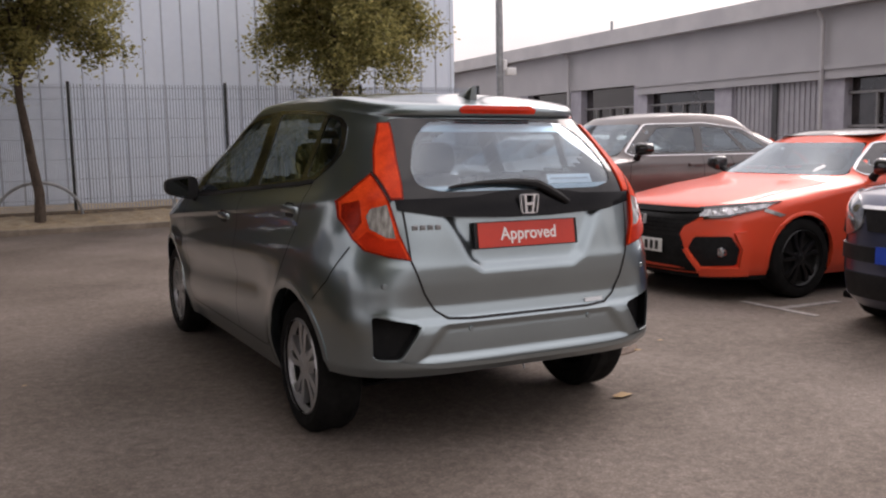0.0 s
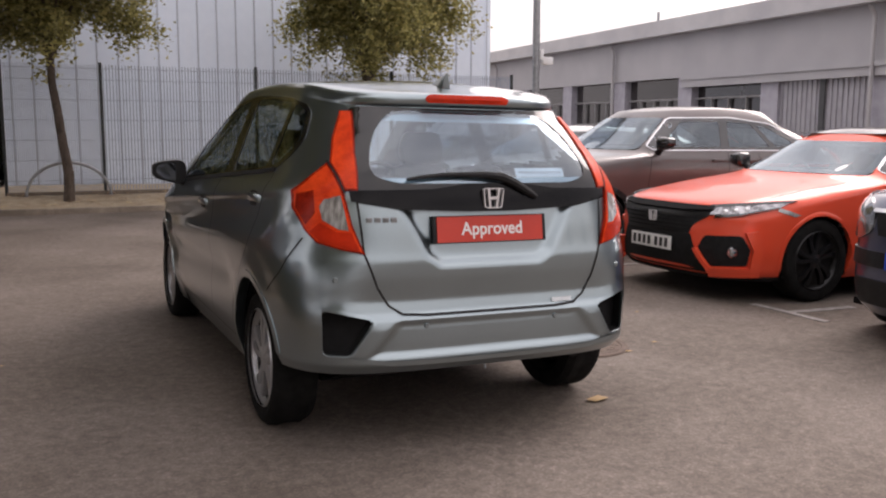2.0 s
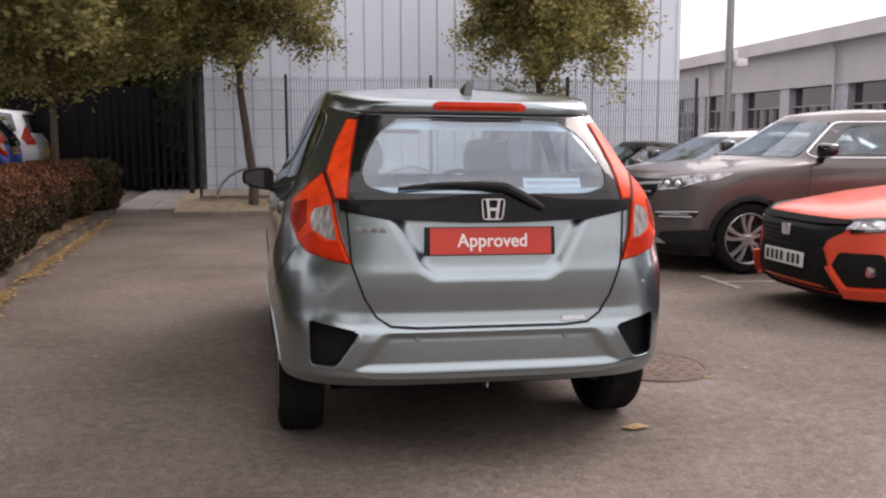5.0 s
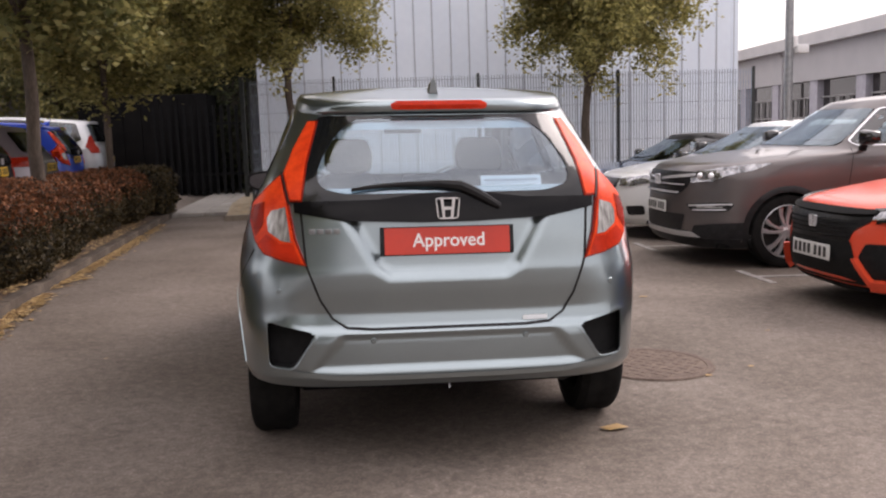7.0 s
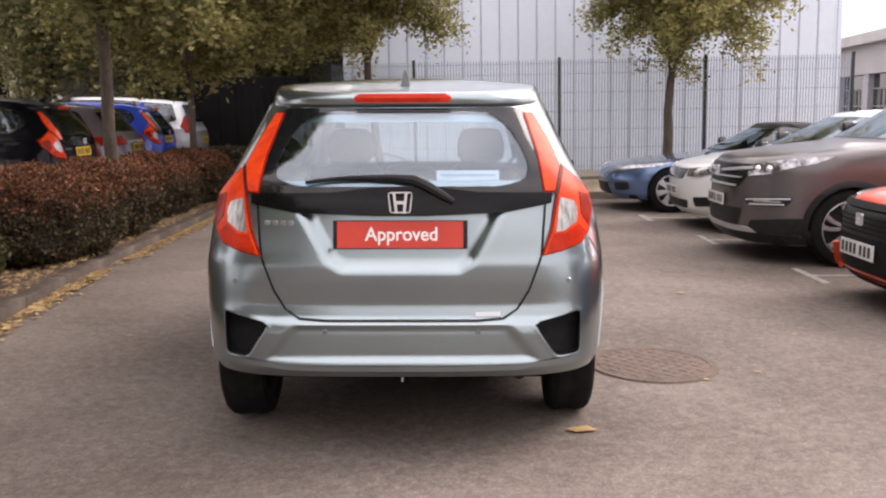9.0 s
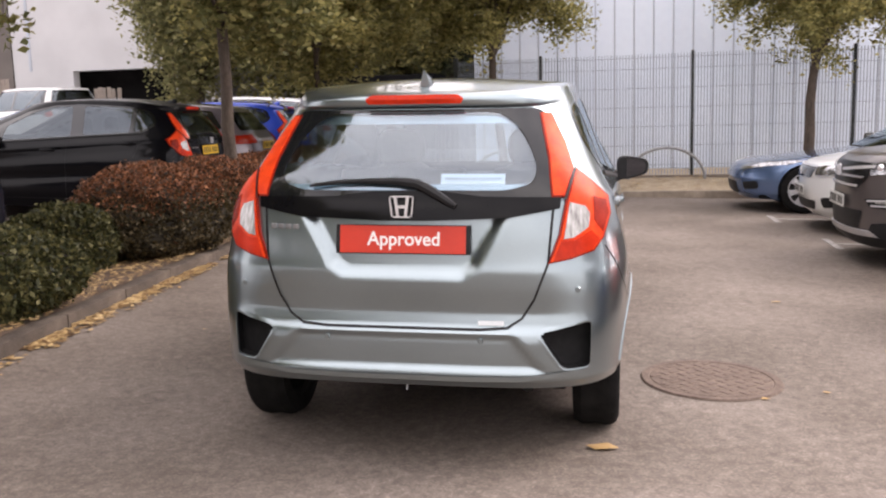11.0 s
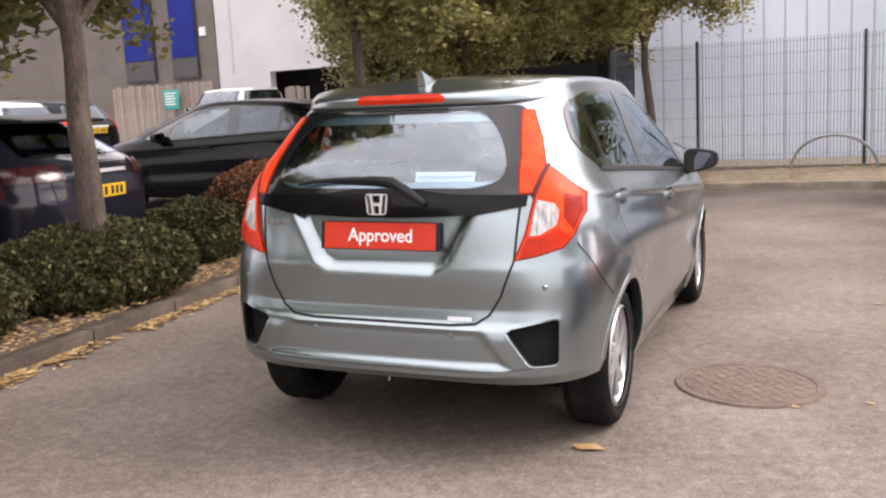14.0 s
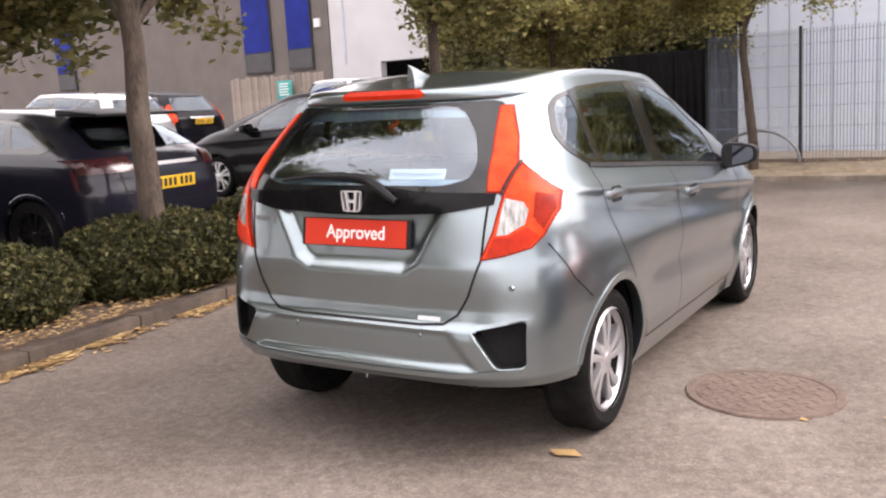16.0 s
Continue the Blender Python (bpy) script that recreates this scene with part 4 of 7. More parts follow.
# ---- pale clad building behind the fence ----
CY, CX0, CX1, CH = 14.85, -2.05, 7.72, 7.5
hall = thing("clad_building", pose(0, 0, 0), "tall warehouse with pale grey-blue vertical metal cladding", "building")
part("wall", boxes((CX0, CX1, CY, CY + 0.25, 0, CH)), M["clad"], hall, smooth=0)
part("wall", boxes((CX1 - 0.25, CX1, CY + 0.25, 40, 0, CH)), M["clad"], hall, smooth=0)
part("wall", boxes((CX0, CX0 + 0.25, CY + 0.25, 40, 0, CH)), M["clad"], hall, smooth=0)
part("roof", boxes((CX0 - 0.1, CX1 + 0.1, CY - 0.1, 40, CH, CH + 0.2)), M["roof"], hall, smooth=0)
part("corner_trim", boxes((CX1 - 0.12, CX1 + 0.02, CY - 0.02, CY + 0.0, 0, CH), (CX1, CX1 + 0.02, CY, CY + 0.14, 0, CH)), M["clad"], hall, smooth=0)
rib = None
for k in range(27):
    x = CX0 + 0.18 + k * 0.366
    if rib is None:
        bm = bmesh.new()
        prof = [(-0.014, 0.0), (-0.008, -0.028), (0.008, -0.028), (0.014, 0.0)]
        lo = [bm.verts.new((a, b, 0.1)) for a, b in prof]
        hi = [bm.verts.new((a, b, CH - 0.02)) for a, b in prof]
        for i in range(3):
            bm.faces.new((lo[i], lo[i + 1], hi[i + 1], hi[i]))
        ob = part("cladding_rib", bm, M["clad_seam"], hall, smooth=0)
        rib = ob.data
    else:
        ob = new("cladding_rib", rib)
        ob.parent = hall
    ob.matrix_basis = pose(x, CY, 0)

# ---- wire mesh fence ----
FY, FTOP, FBASE = 12.55, 2.24, 0.12
fence = thing("mesh_fence", pose(0, 0, 0), "tall welded wire mesh fence on dark steel posts", "fence")
post = panel_mesh = None
for k in range(-1, 4):
    x = -0.54 + 2.52 * k if k >= 0 else -2.0
    if post is None:
        ob = part("fence_post", boxes((-0.024, 0.024, -0.024, 0.024, 0, FTOP + 0.06 - FBASE), bevel=0.006), M["post"], fence)
        post = ob.data
    else:
        ob = new("fence_post", post)
        ob.parent = fence
    ob.matrix_basis = pose(x, FY, FBASE)
    if k < 3:
        if panel_mesh is None:
            bm = bmesh.new()
            n = 50
            for i in range(n):
                xx = 0.04 + 2.44 * i / (n - 1)
                box(bm, xx - 0.006, xx + 0.006, -0.006, 0.006, 0.06, FTOP - FBASE + 0.02)
            for zz in (0.1, 0.3, 0.62, 0.94, 1.26, 1.58, 1.9, 2.08):
                box(bm, 0.03, 2.49, -0.009, -0.003, zz - 0.004, zz + 0.004)
            ob = part("mesh_panel", bm, M["fence"], fence, smooth=0)
            panel_mesh = ob.data
        else:
            ob = new("mesh_panel", panel_mesh)
            ob.parent = fence
        ob.matrix_basis = pose(x, FY, FBASE) @ Matrix.Diagonal((1 if k >= 0 else 0.58, 1, 1, 1))

def cycle_hoop(x, y):
    bm = bmesh.new()
    pts = [(0.62 * math.cos(a), 0, 0.02 + 0.52 * math.sin(a)) for a in np.linspace(0, math.pi, 22)]
    tube(bm, pts, 0.024, 8)
    ob = part("cycle_hoop", bm, M["steel"])
    ob.matrix_world = pose(x, y, bed_z(y) - 0.01)
    tagged(ob, "low grey steel hoop beside the tree in the fence bed", "hoop", "steel hoops")


cycle_hoop(-1.1, 12.2)
cycle_hoop(1.55, 12.2)

# ---- lamp pole with camera ----
pole = thing("lamp_pole", pose(8.42, 14.0, 0), "tall grey steel pole with a small white camera", "pole")
bm = bmesh.new()
tube(bm, [(0, 0, 0), (0, 0, 3.0), (0, 0, 8.0)], [0.085, 0.08, 0.06], 12)
part("pole", bm, M["steel"], pole)
bm = boxes((0.10, 0.34, -0.16, -0.02, 2.62, 2.78), (0.05, 0.14, -0.10, -0.04, 2.72, 2.95), bevel=0.02)
part("camera", bm, M["white"], pole)

# ---- grey dealership building on the right ----
DX, TILT_D = 18.2, -4.6
shop = thing("workshop_building", pose(DX, 14.5, 0, 0, 0, TILT_D), "long low grey workshop with a metal fascia and glazed bays", "building")
part("roof", boxes((-0.55, 8, -22, 46, 4.46, 4.9), (-0.62, -0.3, -22, 46, 4.38, 4.46)), M["roof"], shop, smooth=0)
part("fascia", boxes((-0.15, 0.15, -22, 46, 2.95, 4.44)), M["fascia"], shop, smooth=0)
part("rear_wall", boxes((7.6, 7.9, -22, 46, 0, 4.3), (0, 7.6, 45.7, 46, 0, 4.3), (0, 7.6, -22, -21.7, 0, 4.3)), M["wall_grey"], shop, smooth=0)
part("plinth", boxes((-0.1, 0.2, -22, 46, 0, 0.45)), M["wall_grey"], shop, smooth=0)
part("soffit_beam", boxes((-0.24, -0.12, -22, 7.0, 2.60, 2.84), (-0.30, -0.12, -22, 7.0, 2.84, 2.97)), M["fascia"], shop, smooth=0)
part("window_band", boxes((0.18, 0.24, -22, 46, 0.45, 2.95)), M["pane"], shop, smooth=0)
pier = bars = shut = None
for k in range(-7, 12):
    y = k * 4.2 - 1.4
    if pier is None:
        ob = part("pier", boxes((-0.10, 0.2, -0.38, 0.38, 0, 2.95), bevel=0.01), M["pier"], shop, smooth=0)
        pier = ob.data
    else:
        ob = new("pier", pier)
        ob.parent = shop
    ob.matrix_basis = pose(0, y, 0)
    if k in (0, -3):
        bm = bmesh.new()
        edge = [(0.02 - 0.03 * (i % 2), y + 0.38 + 0.0956 * (i + j)) for i in range(36) for j in (0, 1)]
        lo, hi = [bm.verts.new((a, b, 0.02)) for a, b in edge], [bm.verts.new((a, b, 2.9)) for a, b in edge]
        for i in range(len(edge) - 1):
            bm.faces.new((lo[i], lo[i + 1], hi[i + 1], hi[i]))
        part("roller_shutter", bm, M["shutter"], shop, smooth=0)
        part("shutter_post", boxes((-0.06, 0.0, y + 2.02, y + 2.22, 0, 2.9)), M["frame_dark"], shop, smooth=0)
    else:
        if bars is None:
            rows = [(0.06, 0.16, 0.38, 3.82, z, z + 0.06) for z in (0.46, 1.35, 2.2)] + [(0.07, 0.15, 0.38 + i * 0.86 - 0.025, 0.38 + i * 0.86 + 0.025, 0.46, 2.2) for i in range(1, 4)]
            ob = part("window_frame", boxes(*rows), M["frame_pale"], shop, smooth=0)
            bars = ob.data
        else:
            ob = new("window_frame", bars)
            ob.parent = shop
        ob.matrix_basis = pose(0, y, 0)
for y in (-1.2, 11.4, 22.5):
    bm = bmesh.new()
    tube(bm, [(-0.5, y, 4.38), (-0.3, y, 4.1), (-0.3, y, 0.1)], 0.06, 8)
    part("downpipe", bm, M["roof"], shop)
bm = bmesh.new()
tube(bm, [(0.2, 9.2, 4.85), (0.2, 9.2, 5.35)], 0.05, 8)
part("vent_pipe", bm, M["steel"], shop)

# ---- far buildings on the left ----
far = thing("brown_building", pose(0, 0, 0), "brown-grey office block with tall blue glazed panels", "building")
part("wall", boxes((-46, -21.9, 28.0, 28.4, 0, 9)), M["brown_wall"], far, smooth=0)
part("roof", boxes((-46, -21.9, 28.4, 44, 8.9, 9.1)), M["roof"], far, smooth=0)
part("wall", boxes((-22.2, -21.9, 28.4, 44, 0, 9)), M["brown_wall"], far, smooth=0)
for x, wide in ((-24.12, 1.36), (-26.65, 1.62), (-39.8, 1.4)):
    win = part("tall_window", boxes((x, x + wide, 27.9, 28.02, 3.3, 9.0)), M["frame_dark"], far, smooth=0)
    part("blue_panel", boxes((x + 0.05, x + wide - 0.05, 27.87, 27.9, 4.2, 8.9)), M["blue_panel"], win, smooth=0)
    part("pane", boxes((x + 0.05, x + wide - 0.05, 27.87, 27.9, 3.38, 4.14)), M["pane"], win, smooth=0)
bm = boxes((-22.60, -22.30, 27.9, 28.0, 5.0, 5.35))
part("wall_plate", bm, M["white"], far, smooth=0)
white_hall = thing("white_building", pose(0, 0, 0), "white clad industrial unit with a long dark opening", "building")
part("wall", boxes((-21.88, -4.0, 28.05, 28.45, 3.35, 11), (-21.88, -19.4, 28.05, 28.45, 0, 3.35), (-15.3, -4.0, 28.05, 28.45, 0, 3.35)), M["white_wall"], white_hall, smooth=0)
part("roof", boxes((-21.88, -4.0, 28.45, 44, 10.8, 11)), M["roof"], white_hall, smooth=0)
# near-black backing paints the shade inside the long opening
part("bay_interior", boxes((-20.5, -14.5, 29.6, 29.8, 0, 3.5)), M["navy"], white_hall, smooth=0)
for x in (-21.2, -14.0):
    part("rib", boxes((x, x + 0.1, 28.02, 28.05, 3.4, 11)), M["clad_seam"], white_hall, smooth=0)

boards = thing("timber_fence", pose(0, 0, 0), "weathered grey timber board fence in the distance", "fence")
bd = None
for k in list(range(30)) + list(range(50, 56)):
    if bd is None:
        ob = part("fence_board", boxes((-0.07, 0.07, -0.012, 0.012, 0, 2.92), bevel=0.004), M["wood"], boards, smooth=0)
        bd = ob.data
    else:
        ob = new("fence_board", bd)
        ob.parent = boards
    ob.matrix_basis = pose(-23.75 + 0.155 * k, 24.0, random.uniform(-0.04, 0.04) - (0.4 if k > 40 else 0), 0, random.uniform(-1, 1), 0)
part("rail", boxes((-23.8, -15.2, 24.02, 24.08, 0.9, 1.0), (-23.8, -19.2, 24.02, 24.08, 2.3, 2.4)), M["wood"], boards, smooth=0)
sign = thing("teal_sign", pose(-20.9, 23.8, 0), "small teal notice board fixed to the timber fence", "sign")
part("panel", boxes((-0.36, 0.36, -0.03, 0.0, 2.0, 2.7), bevel=0.01), M["teal"], sign)
part("text_bars", boxes(*[(-0.26, 0.22 - 0.06 * (i % 2), -0.036, -0.03, 2.56 - 0.1 * i, 2.6 - 0.1 * i) for i in range(5)]), M["sign_white"], sign, smooth=0)
part("leg", boxes((-0.05, 0.05, 0.0, 0.05, 0, 2.1)), M["wood"], sign)

unit = thing("grey_unit", pose(0, 0, 0), "plain grey rendered unit behind the yard trees", "building")
part("wall", boxes((-9.8, -6.3, 19.6, 20.0, 0, 6.5), (-6.7, -6.3, 20.0, 27, 0, 6.5)), M["wall_grey"], unit, smooth=0)
part("roof", boxes((-9.8, -6.2, 19.5, 27, 6.5, 6.7)), M["roof"], unit, smooth=0)
part("corner_trim", boxes((-8.1, -7.95, 19.55, 19.6, 0, 6.5)), M["fascia"], unit, smooth=0)

# dark yard behind the hedge; its deep shade is put into near-black colours
shed = thing("dark_container", pose(-5.0, 17.4, 0), "steel container under the trees, painted near-black for their shade", "container")
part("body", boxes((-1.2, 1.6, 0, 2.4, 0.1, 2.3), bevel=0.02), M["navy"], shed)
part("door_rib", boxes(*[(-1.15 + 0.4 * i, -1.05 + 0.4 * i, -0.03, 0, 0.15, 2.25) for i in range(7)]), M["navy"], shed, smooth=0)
pal = thing("palisade_fence", pose(0, 0, 0), "steel palisade fence with its deep shade painted near-black", "fence")
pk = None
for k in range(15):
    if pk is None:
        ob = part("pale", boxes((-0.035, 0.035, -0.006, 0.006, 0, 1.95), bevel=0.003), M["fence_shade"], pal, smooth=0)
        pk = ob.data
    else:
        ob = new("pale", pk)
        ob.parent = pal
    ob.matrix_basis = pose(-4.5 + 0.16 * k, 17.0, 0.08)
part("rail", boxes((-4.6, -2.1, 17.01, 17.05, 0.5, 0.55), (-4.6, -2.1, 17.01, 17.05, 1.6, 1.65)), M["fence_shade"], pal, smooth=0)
part("gate_post", boxes((-2.30, -2.22, 13.9, 13.98, 0, 2.45)), M["post"], pal, smooth=0)

# ---- the silver hatchback ----
VENT = [(0.712, 0.580), (0.520, 0.538), (0.610, 0.402), (0.708, 0.404)]
RECESS = [(-0.435, 1.02), (-0.405, 0.972), (-0.292, 0.770), (-0.235, 0.732), (0.235, 0.732), (0.292, 0.770), (0.405, 0.972), (0.435, 1.02)]


def hatch_dent_rear(x, z):
    d = 0.030 * smoothstep(0.0, 0.050, edge_distance(RECESS, x, z))
    centre = [(-0.425, 0.533), (-0.545, 0.388), (0.545, 0.388), (0.425, 0.533)]
    d = d + 0.016 * smoothstep(-0.004, 0.022, edge_distance(centre, x, z))
    # the step above the bumper dies away towards the corners
    return d + np.interp(z, (0.50, 0.535, 0.562, 0.61, 0.70, 0.77), (0.0, 0.003, 0.022, 0.022, 0.008, 0.0)) * (1 - smoothstep(0.50, 0.68, x))


def hatch_dent_side(y, z):
    k = z - (1.03 - 0.082 * (y - 0.36))
    d = 0.011 * np.exp(-((k / np.where(k > 0, 0.05, 0.016)) ** 2)) - 0.012 * np.exp(-(((k + 0.11) / 0.07) ** 2))
    d = d * smoothstep(0.30, 0.6, y)
    low = 0.40 + 0.10 * smoothstep(2.9, 1.0, y)
    d = d - 0.018 * np.exp(-(((z - low - 0.10) / 0.08) ** 2)) * smoothstep(1.0, 1.3, y) * smoothstep(3.0, 2.7, y)
    for yw in (0.68, 3.21):
        r = np.hypot(y - yw, z - 0.30)
        d = d + 0.014 * np.exp(-(((r - 0.36) / 0.06) ** 2))
    return d


HATCH_ROWS = [
    (0.165, 0.775, 0.17, 0.62, 4.0, 3.86, 0.60, 3.0),
    (0.27, 0.812, 0.085, 0.75, 4.4, 3.94, 0.75, 3.0),
    (0.335, 0.830, 0.035, 0.80, 4.5, 3.97, 0.80, 3.0),
    (0.365, 0.835, 0.006, 0.80, 4.5, 3.98, 0.85, 3.0),
    (0.50, 0.842, 0.010, 0.77, 4.5, 3.995, 0.90, 3.0),
    (0.565, 0.845, 0.018, 0.72, 4.4, 3.98, 0.90, 3.0),
    (0.61, 0.850, 0.026, 0.71, 4.3, 3.97, 0.90, 3.0),
    (0.70, 0.852, 0.034, 0.70, 4.2, 3.96, 0.90, 3.0),
    (0.76, 0.850, 0.040, 0.70, 4.1, 3.92, 0.90, 3.0),
    (0.80, 0.846, 0.046, 0.70, 4.0, 3.88, 0.90, 2.8),
    (0.90, 0.826, 0.056, 0.64, 3.8, 3.68, 0.85, 2.6),
    (0.98, 0.798, 0.066, 0.60, 3.7, 3.40, 0.80, 2.6),
    (1.04, 0.770, 0.082, 0.57, 3.8, 3.26, 0.75, 2.8),
    (1.12, 0.730, 0.120, 0.60, 4.0, 3.08, 0.72, 3.0),
    (1.22, 0.682, 0.190, 0.66, 4.0, 2.85, 0.70, 3.0),
    (1.31, 0.640, 0.268, 0.70, 4.0, 2.63, 0.66, 3.0),
    (1.36, 0.615, 0.318, 0.72, 4.0, 2.50, 0.62, 3.0),
    (1.375, 0.608, 0.325, 0.70, 3.8, 2.46, 0.60, 3.0),
    (1.39, 0.602, 0.305, 0.70, 3.6, 2.42, 0.60, 3.0),
    (1.415, 0.592, 0.300, 0.70, 3.5, 2.35, 0.60, 3.0),
    (1.432, 0.580, 0.310, 0.70, 3.4, 2.29, 0.58, 3.0),
]
SIDE_GLASS = [(0.56, 1.345), (0.64, 1.385), (0.87, 1.421), (1.2, 1.436), (1.5, 1.441), (1.85, 1.420), (2.2, 1.335), (2.62, 1.135), (2.86, 1.000), (2.88, 0.955), (2.45, 0.958), (1.53, 1.034), (0.80, 1.088), (0.665, 1.102), (0.53, 1.170), (0.488, 1.235)]
REAR_GLASS = [(-0.510, 1.372), (-0.590, 1.032), (0.590, 1.032), (0.510, 1.372)]
SCREEN = [(-0.66, 1.0), (-0.50, 1.42), (0.50, 1.42), (0.66, 1.0)]


def hatchback(name, m, paint_mat, label, detail=1.0, sign=True, group="", sag=(0.0, 0.0)):
    """The five-door hatchback with upright red lamps."""
    car = thing(name, m, label, "car", group)
    sh = Shell(HATCH_ROWS, ((0, 0), (0.3, 0.0), (0.8, 0.050), (1.25, 0.063), (1.7, 0.050), (2.1, 0.020), (2.6, -0.015), (4, -0.02)), (1.02, 1.40), 0.030,
               ((0, 1), (0.9, 1), (2.4, 1.0), (3.3, 0.985), (4, 0.95)), hatch_dent_rear, hatch_dent_side)
    plain = Shell(HATCH_ROWS, ((0, 0), (0.3, 0.0), (0.9, 0.05), (2.6, 0.0), (4, -0.02)), (1.02, 1.40), 0.030)
    side_open = shrink(SIDE_GLASS, 0.05)
    rear_open = shrink(REAR_GLASS, 0.055)
    holes = [("rear", rear_open), ("rear", [(-1, 0.1), (1, 0.1), (1, 0.325), (-1, 0.325)]), ("rear", shrink(rounded(VENT, 0.03), -0.005)), ("front", SCREEN), ("side", side_open), ("side", circle(0.68, 0.30, 0.340)), ("side", circle(3.21, 0.30, 0.340))]
    k = detail
    vs = np.concatenate([np.linspace(0.165, 0.36, int(15 * k), endpoint=False), np.linspace(0.36, 0.62, int(34 * k), endpoint=False), np.linspace(0.62, 1.05, int(42 * k), endpoint=False), np.linspace(1.05, 1.36, int(22 * k), endpoint=False), np.linspace(1.36, 1.432, int(14 * k))])
    body_mesh("body", sh, vs, (int(110 * k), int(90 * k), int(36 * k)), holes, paint_mat, car)
    lv = np.linspace(0.64, 1.43, 32)
    body_mesh("cabin_lining", sh, lv, (30, 40, 20), [("rear", shrink(REAR_GLASS, 0.03)), ("front", SCREEN), ("side", shrink(SIDE_GLASS, 0.03)), ("side", circle(0.68, 0.30, 0.36)), ("side", circle(3.21, 0.30, 0.36))], M["trim_grey"], car, inset=0.035)
    # underside; the rear plates are added near-black to keep light from below the bumper
    bm = boxes((-0.60, 0.60, 0.48, 3.7, 0.19, 0.25), (-0.76, 0.76, 1.06, 2.84, 0.185, 0.25), (-0.56, 0.56, 0.14, 0.56, 0.335, 0.36), bevel=0.01)
    rows = []
    for y, z in ((0.15, 0.325), (0.22, 0.285), (0.36, 0.235), (0.60, 0.195), (0.60, 0.26), (0.15, 0.34)):
        rows.append([bm.verts.new((x, y, z)) for x in (-0.60, 0.60)])
    for a, b in zip(rows, rows[1:] + rows[:1]):
        bm.faces.new((a[0], a[1], b[1], b[0]))
    part("underbody", bm, M["liner"], car)
    bm = bmesh.new()
    tube(bm, [(0.47, 0.13, 0.312), (0.47, 0.3, 0.305), (0.44, 0.6, 0.26)], 0.027, 10)
    part("exhaust", bm, M["disc"], car)
    bm = boxes((-0.55, 0.55, 0.66, 0.74, 0.24, 0.32), bevel=0.02)
    part("rear_axle", bm, M["liner"], car)
    bm = bmesh.new()
    tube(bm, [(0.0, 0.10, 0.33), (0.0, 0.085, 0.288)], 0.005, 6)
    part("tow_eye", bm, M["steel"], car)
    # glass
    panel("rear_window", sh, "rear", rounded(REAR_GLASS, 0.05), M["rear_glass"], car, 0.006, 0.0, 0.05, both=False)[0].visible_shadow = False
    bright = rounded([(-0.360, 1.352), (-0.450, 1.265), (-0.500, 1.150), (-0.49, 1.095), (-0.40, 1.068), (0.40, 1.068), (0.49, 1.095), (0.500, 1.150), (0.450, 1.265), (0.360, 1.352)], 0.07)
    panel("window_border", sh, "rear", rounded(REAR_GLASS, 0.05), M["frit"], car, 0.0085, 0.002, 0.04, holes=[bright], both=False)
    for w in panel("side_window", sh, "side", rounded(SIDE_GLASS, 0.03), M["side_glass" if sign else "dark_glass"], car, 0.001, 0.0, 0.06):
        w.visible_shadow = False
    bays = [rounded([(0.60, 1.345), (0.67, 1.374), (0.755, 1.388), (0.765, 1.118), (0.68, 1.126), (0.56, 1.19), (0.53, 1.24)], 0.03),
            rounded([(0.805, 1.396), (1.10, 1.414), (1.44, 1.420), (1.42, 1.062), (0.825, 1.108)], 0.03),
            rounded([(1.60, 1.416), (1.82, 1.402), (2.10, 1.335), (2.44, 1.16), (2.48, 0.985), (1.58, 1.046)], 0.03)]
    panel("window_frame", sh, "side", rounded(SIDE_GLASS, 0.03), M["black_gloss"], car, 0.003, 0.006, 0.05, holes=bays)
    panel("waist_strip", sh, "side", [(0.66, 1.094), (0.67, 1.110), (0.80, 1.098), (1.53, 1.046), (2.45, 0.970), (2.88, 0.968), (2.88, 0.948), (2.45, 0.952), (1.53, 1.026), (0.80, 1.080)], M["black_plastic"], car, 0.007, 0.006, 0.06)
    w = panel("windscreen", sh, "front", rounded(SCREEN, 0.05), M["screen_glass"], car, 0.004, 0.0, 0.06, both=False)[0]
    w.visible_shadow = False
    # tailgate
    cut = [(-0.565, 1.0), (-0.550, 0.80), (-0.50, 0.665), (-0.455, 0.592), (-0.40, 0.557), (-0.30, 0.550), (0.30, 0.550), (0.40, 0.557), (0.455, 0.592), (0.50, 0.665), (0.550, 0.80), (0.565, 1.0)]
    seam("tailgate_gap", sh, "rear", cut, 0.009, M["black_plastic"], car, 0.002, both=False)
    garnish = [(-0.590, 1.040), (-0.586, 1.000), (-0.41, 0.970), (-0.10, 0.957), (0.10, 0.957), (0.41, 0.970), (0.586, 1.000), (0.590, 1.040), (0.30, 1.046), (0.14, 1.066), (-0.10, 1.066), (-0.26, 1.046)]
    panel("tailgate_garnish", plain, "rear", garnish, M["black_trim"], car, 0.012, 0.05, 0.04, both=False)
    # red lamps
    lamp = [(0.547, 0.797), (0.586, 0.905), (0.608, 1.03), (0.637, 1.143), (0.690, 1.098), (0.757, 1.030), (0.768, 0.965), (0.745, 0.885), (0.712, 0.838), (0.63, 0.812)]
    post_lamp = [(0.556, 1.040), (0.536, 1.18), (0.490, 1.350), (0.532, 1.350), (0.592, 1.238), (0.630, 1.142), (0.604, 1.040)]
    lamps = panel("tail_lamp", sh, "rear", lamp, M["deep_red_lens"], car, 0.011, 0.018, 0.02)
    white = [(0.602, 0.888), (0.618, 1.020), (0.672, 1.004), (0.690, 0.975), (0.686, 0.925), (0.636, 0.892)]
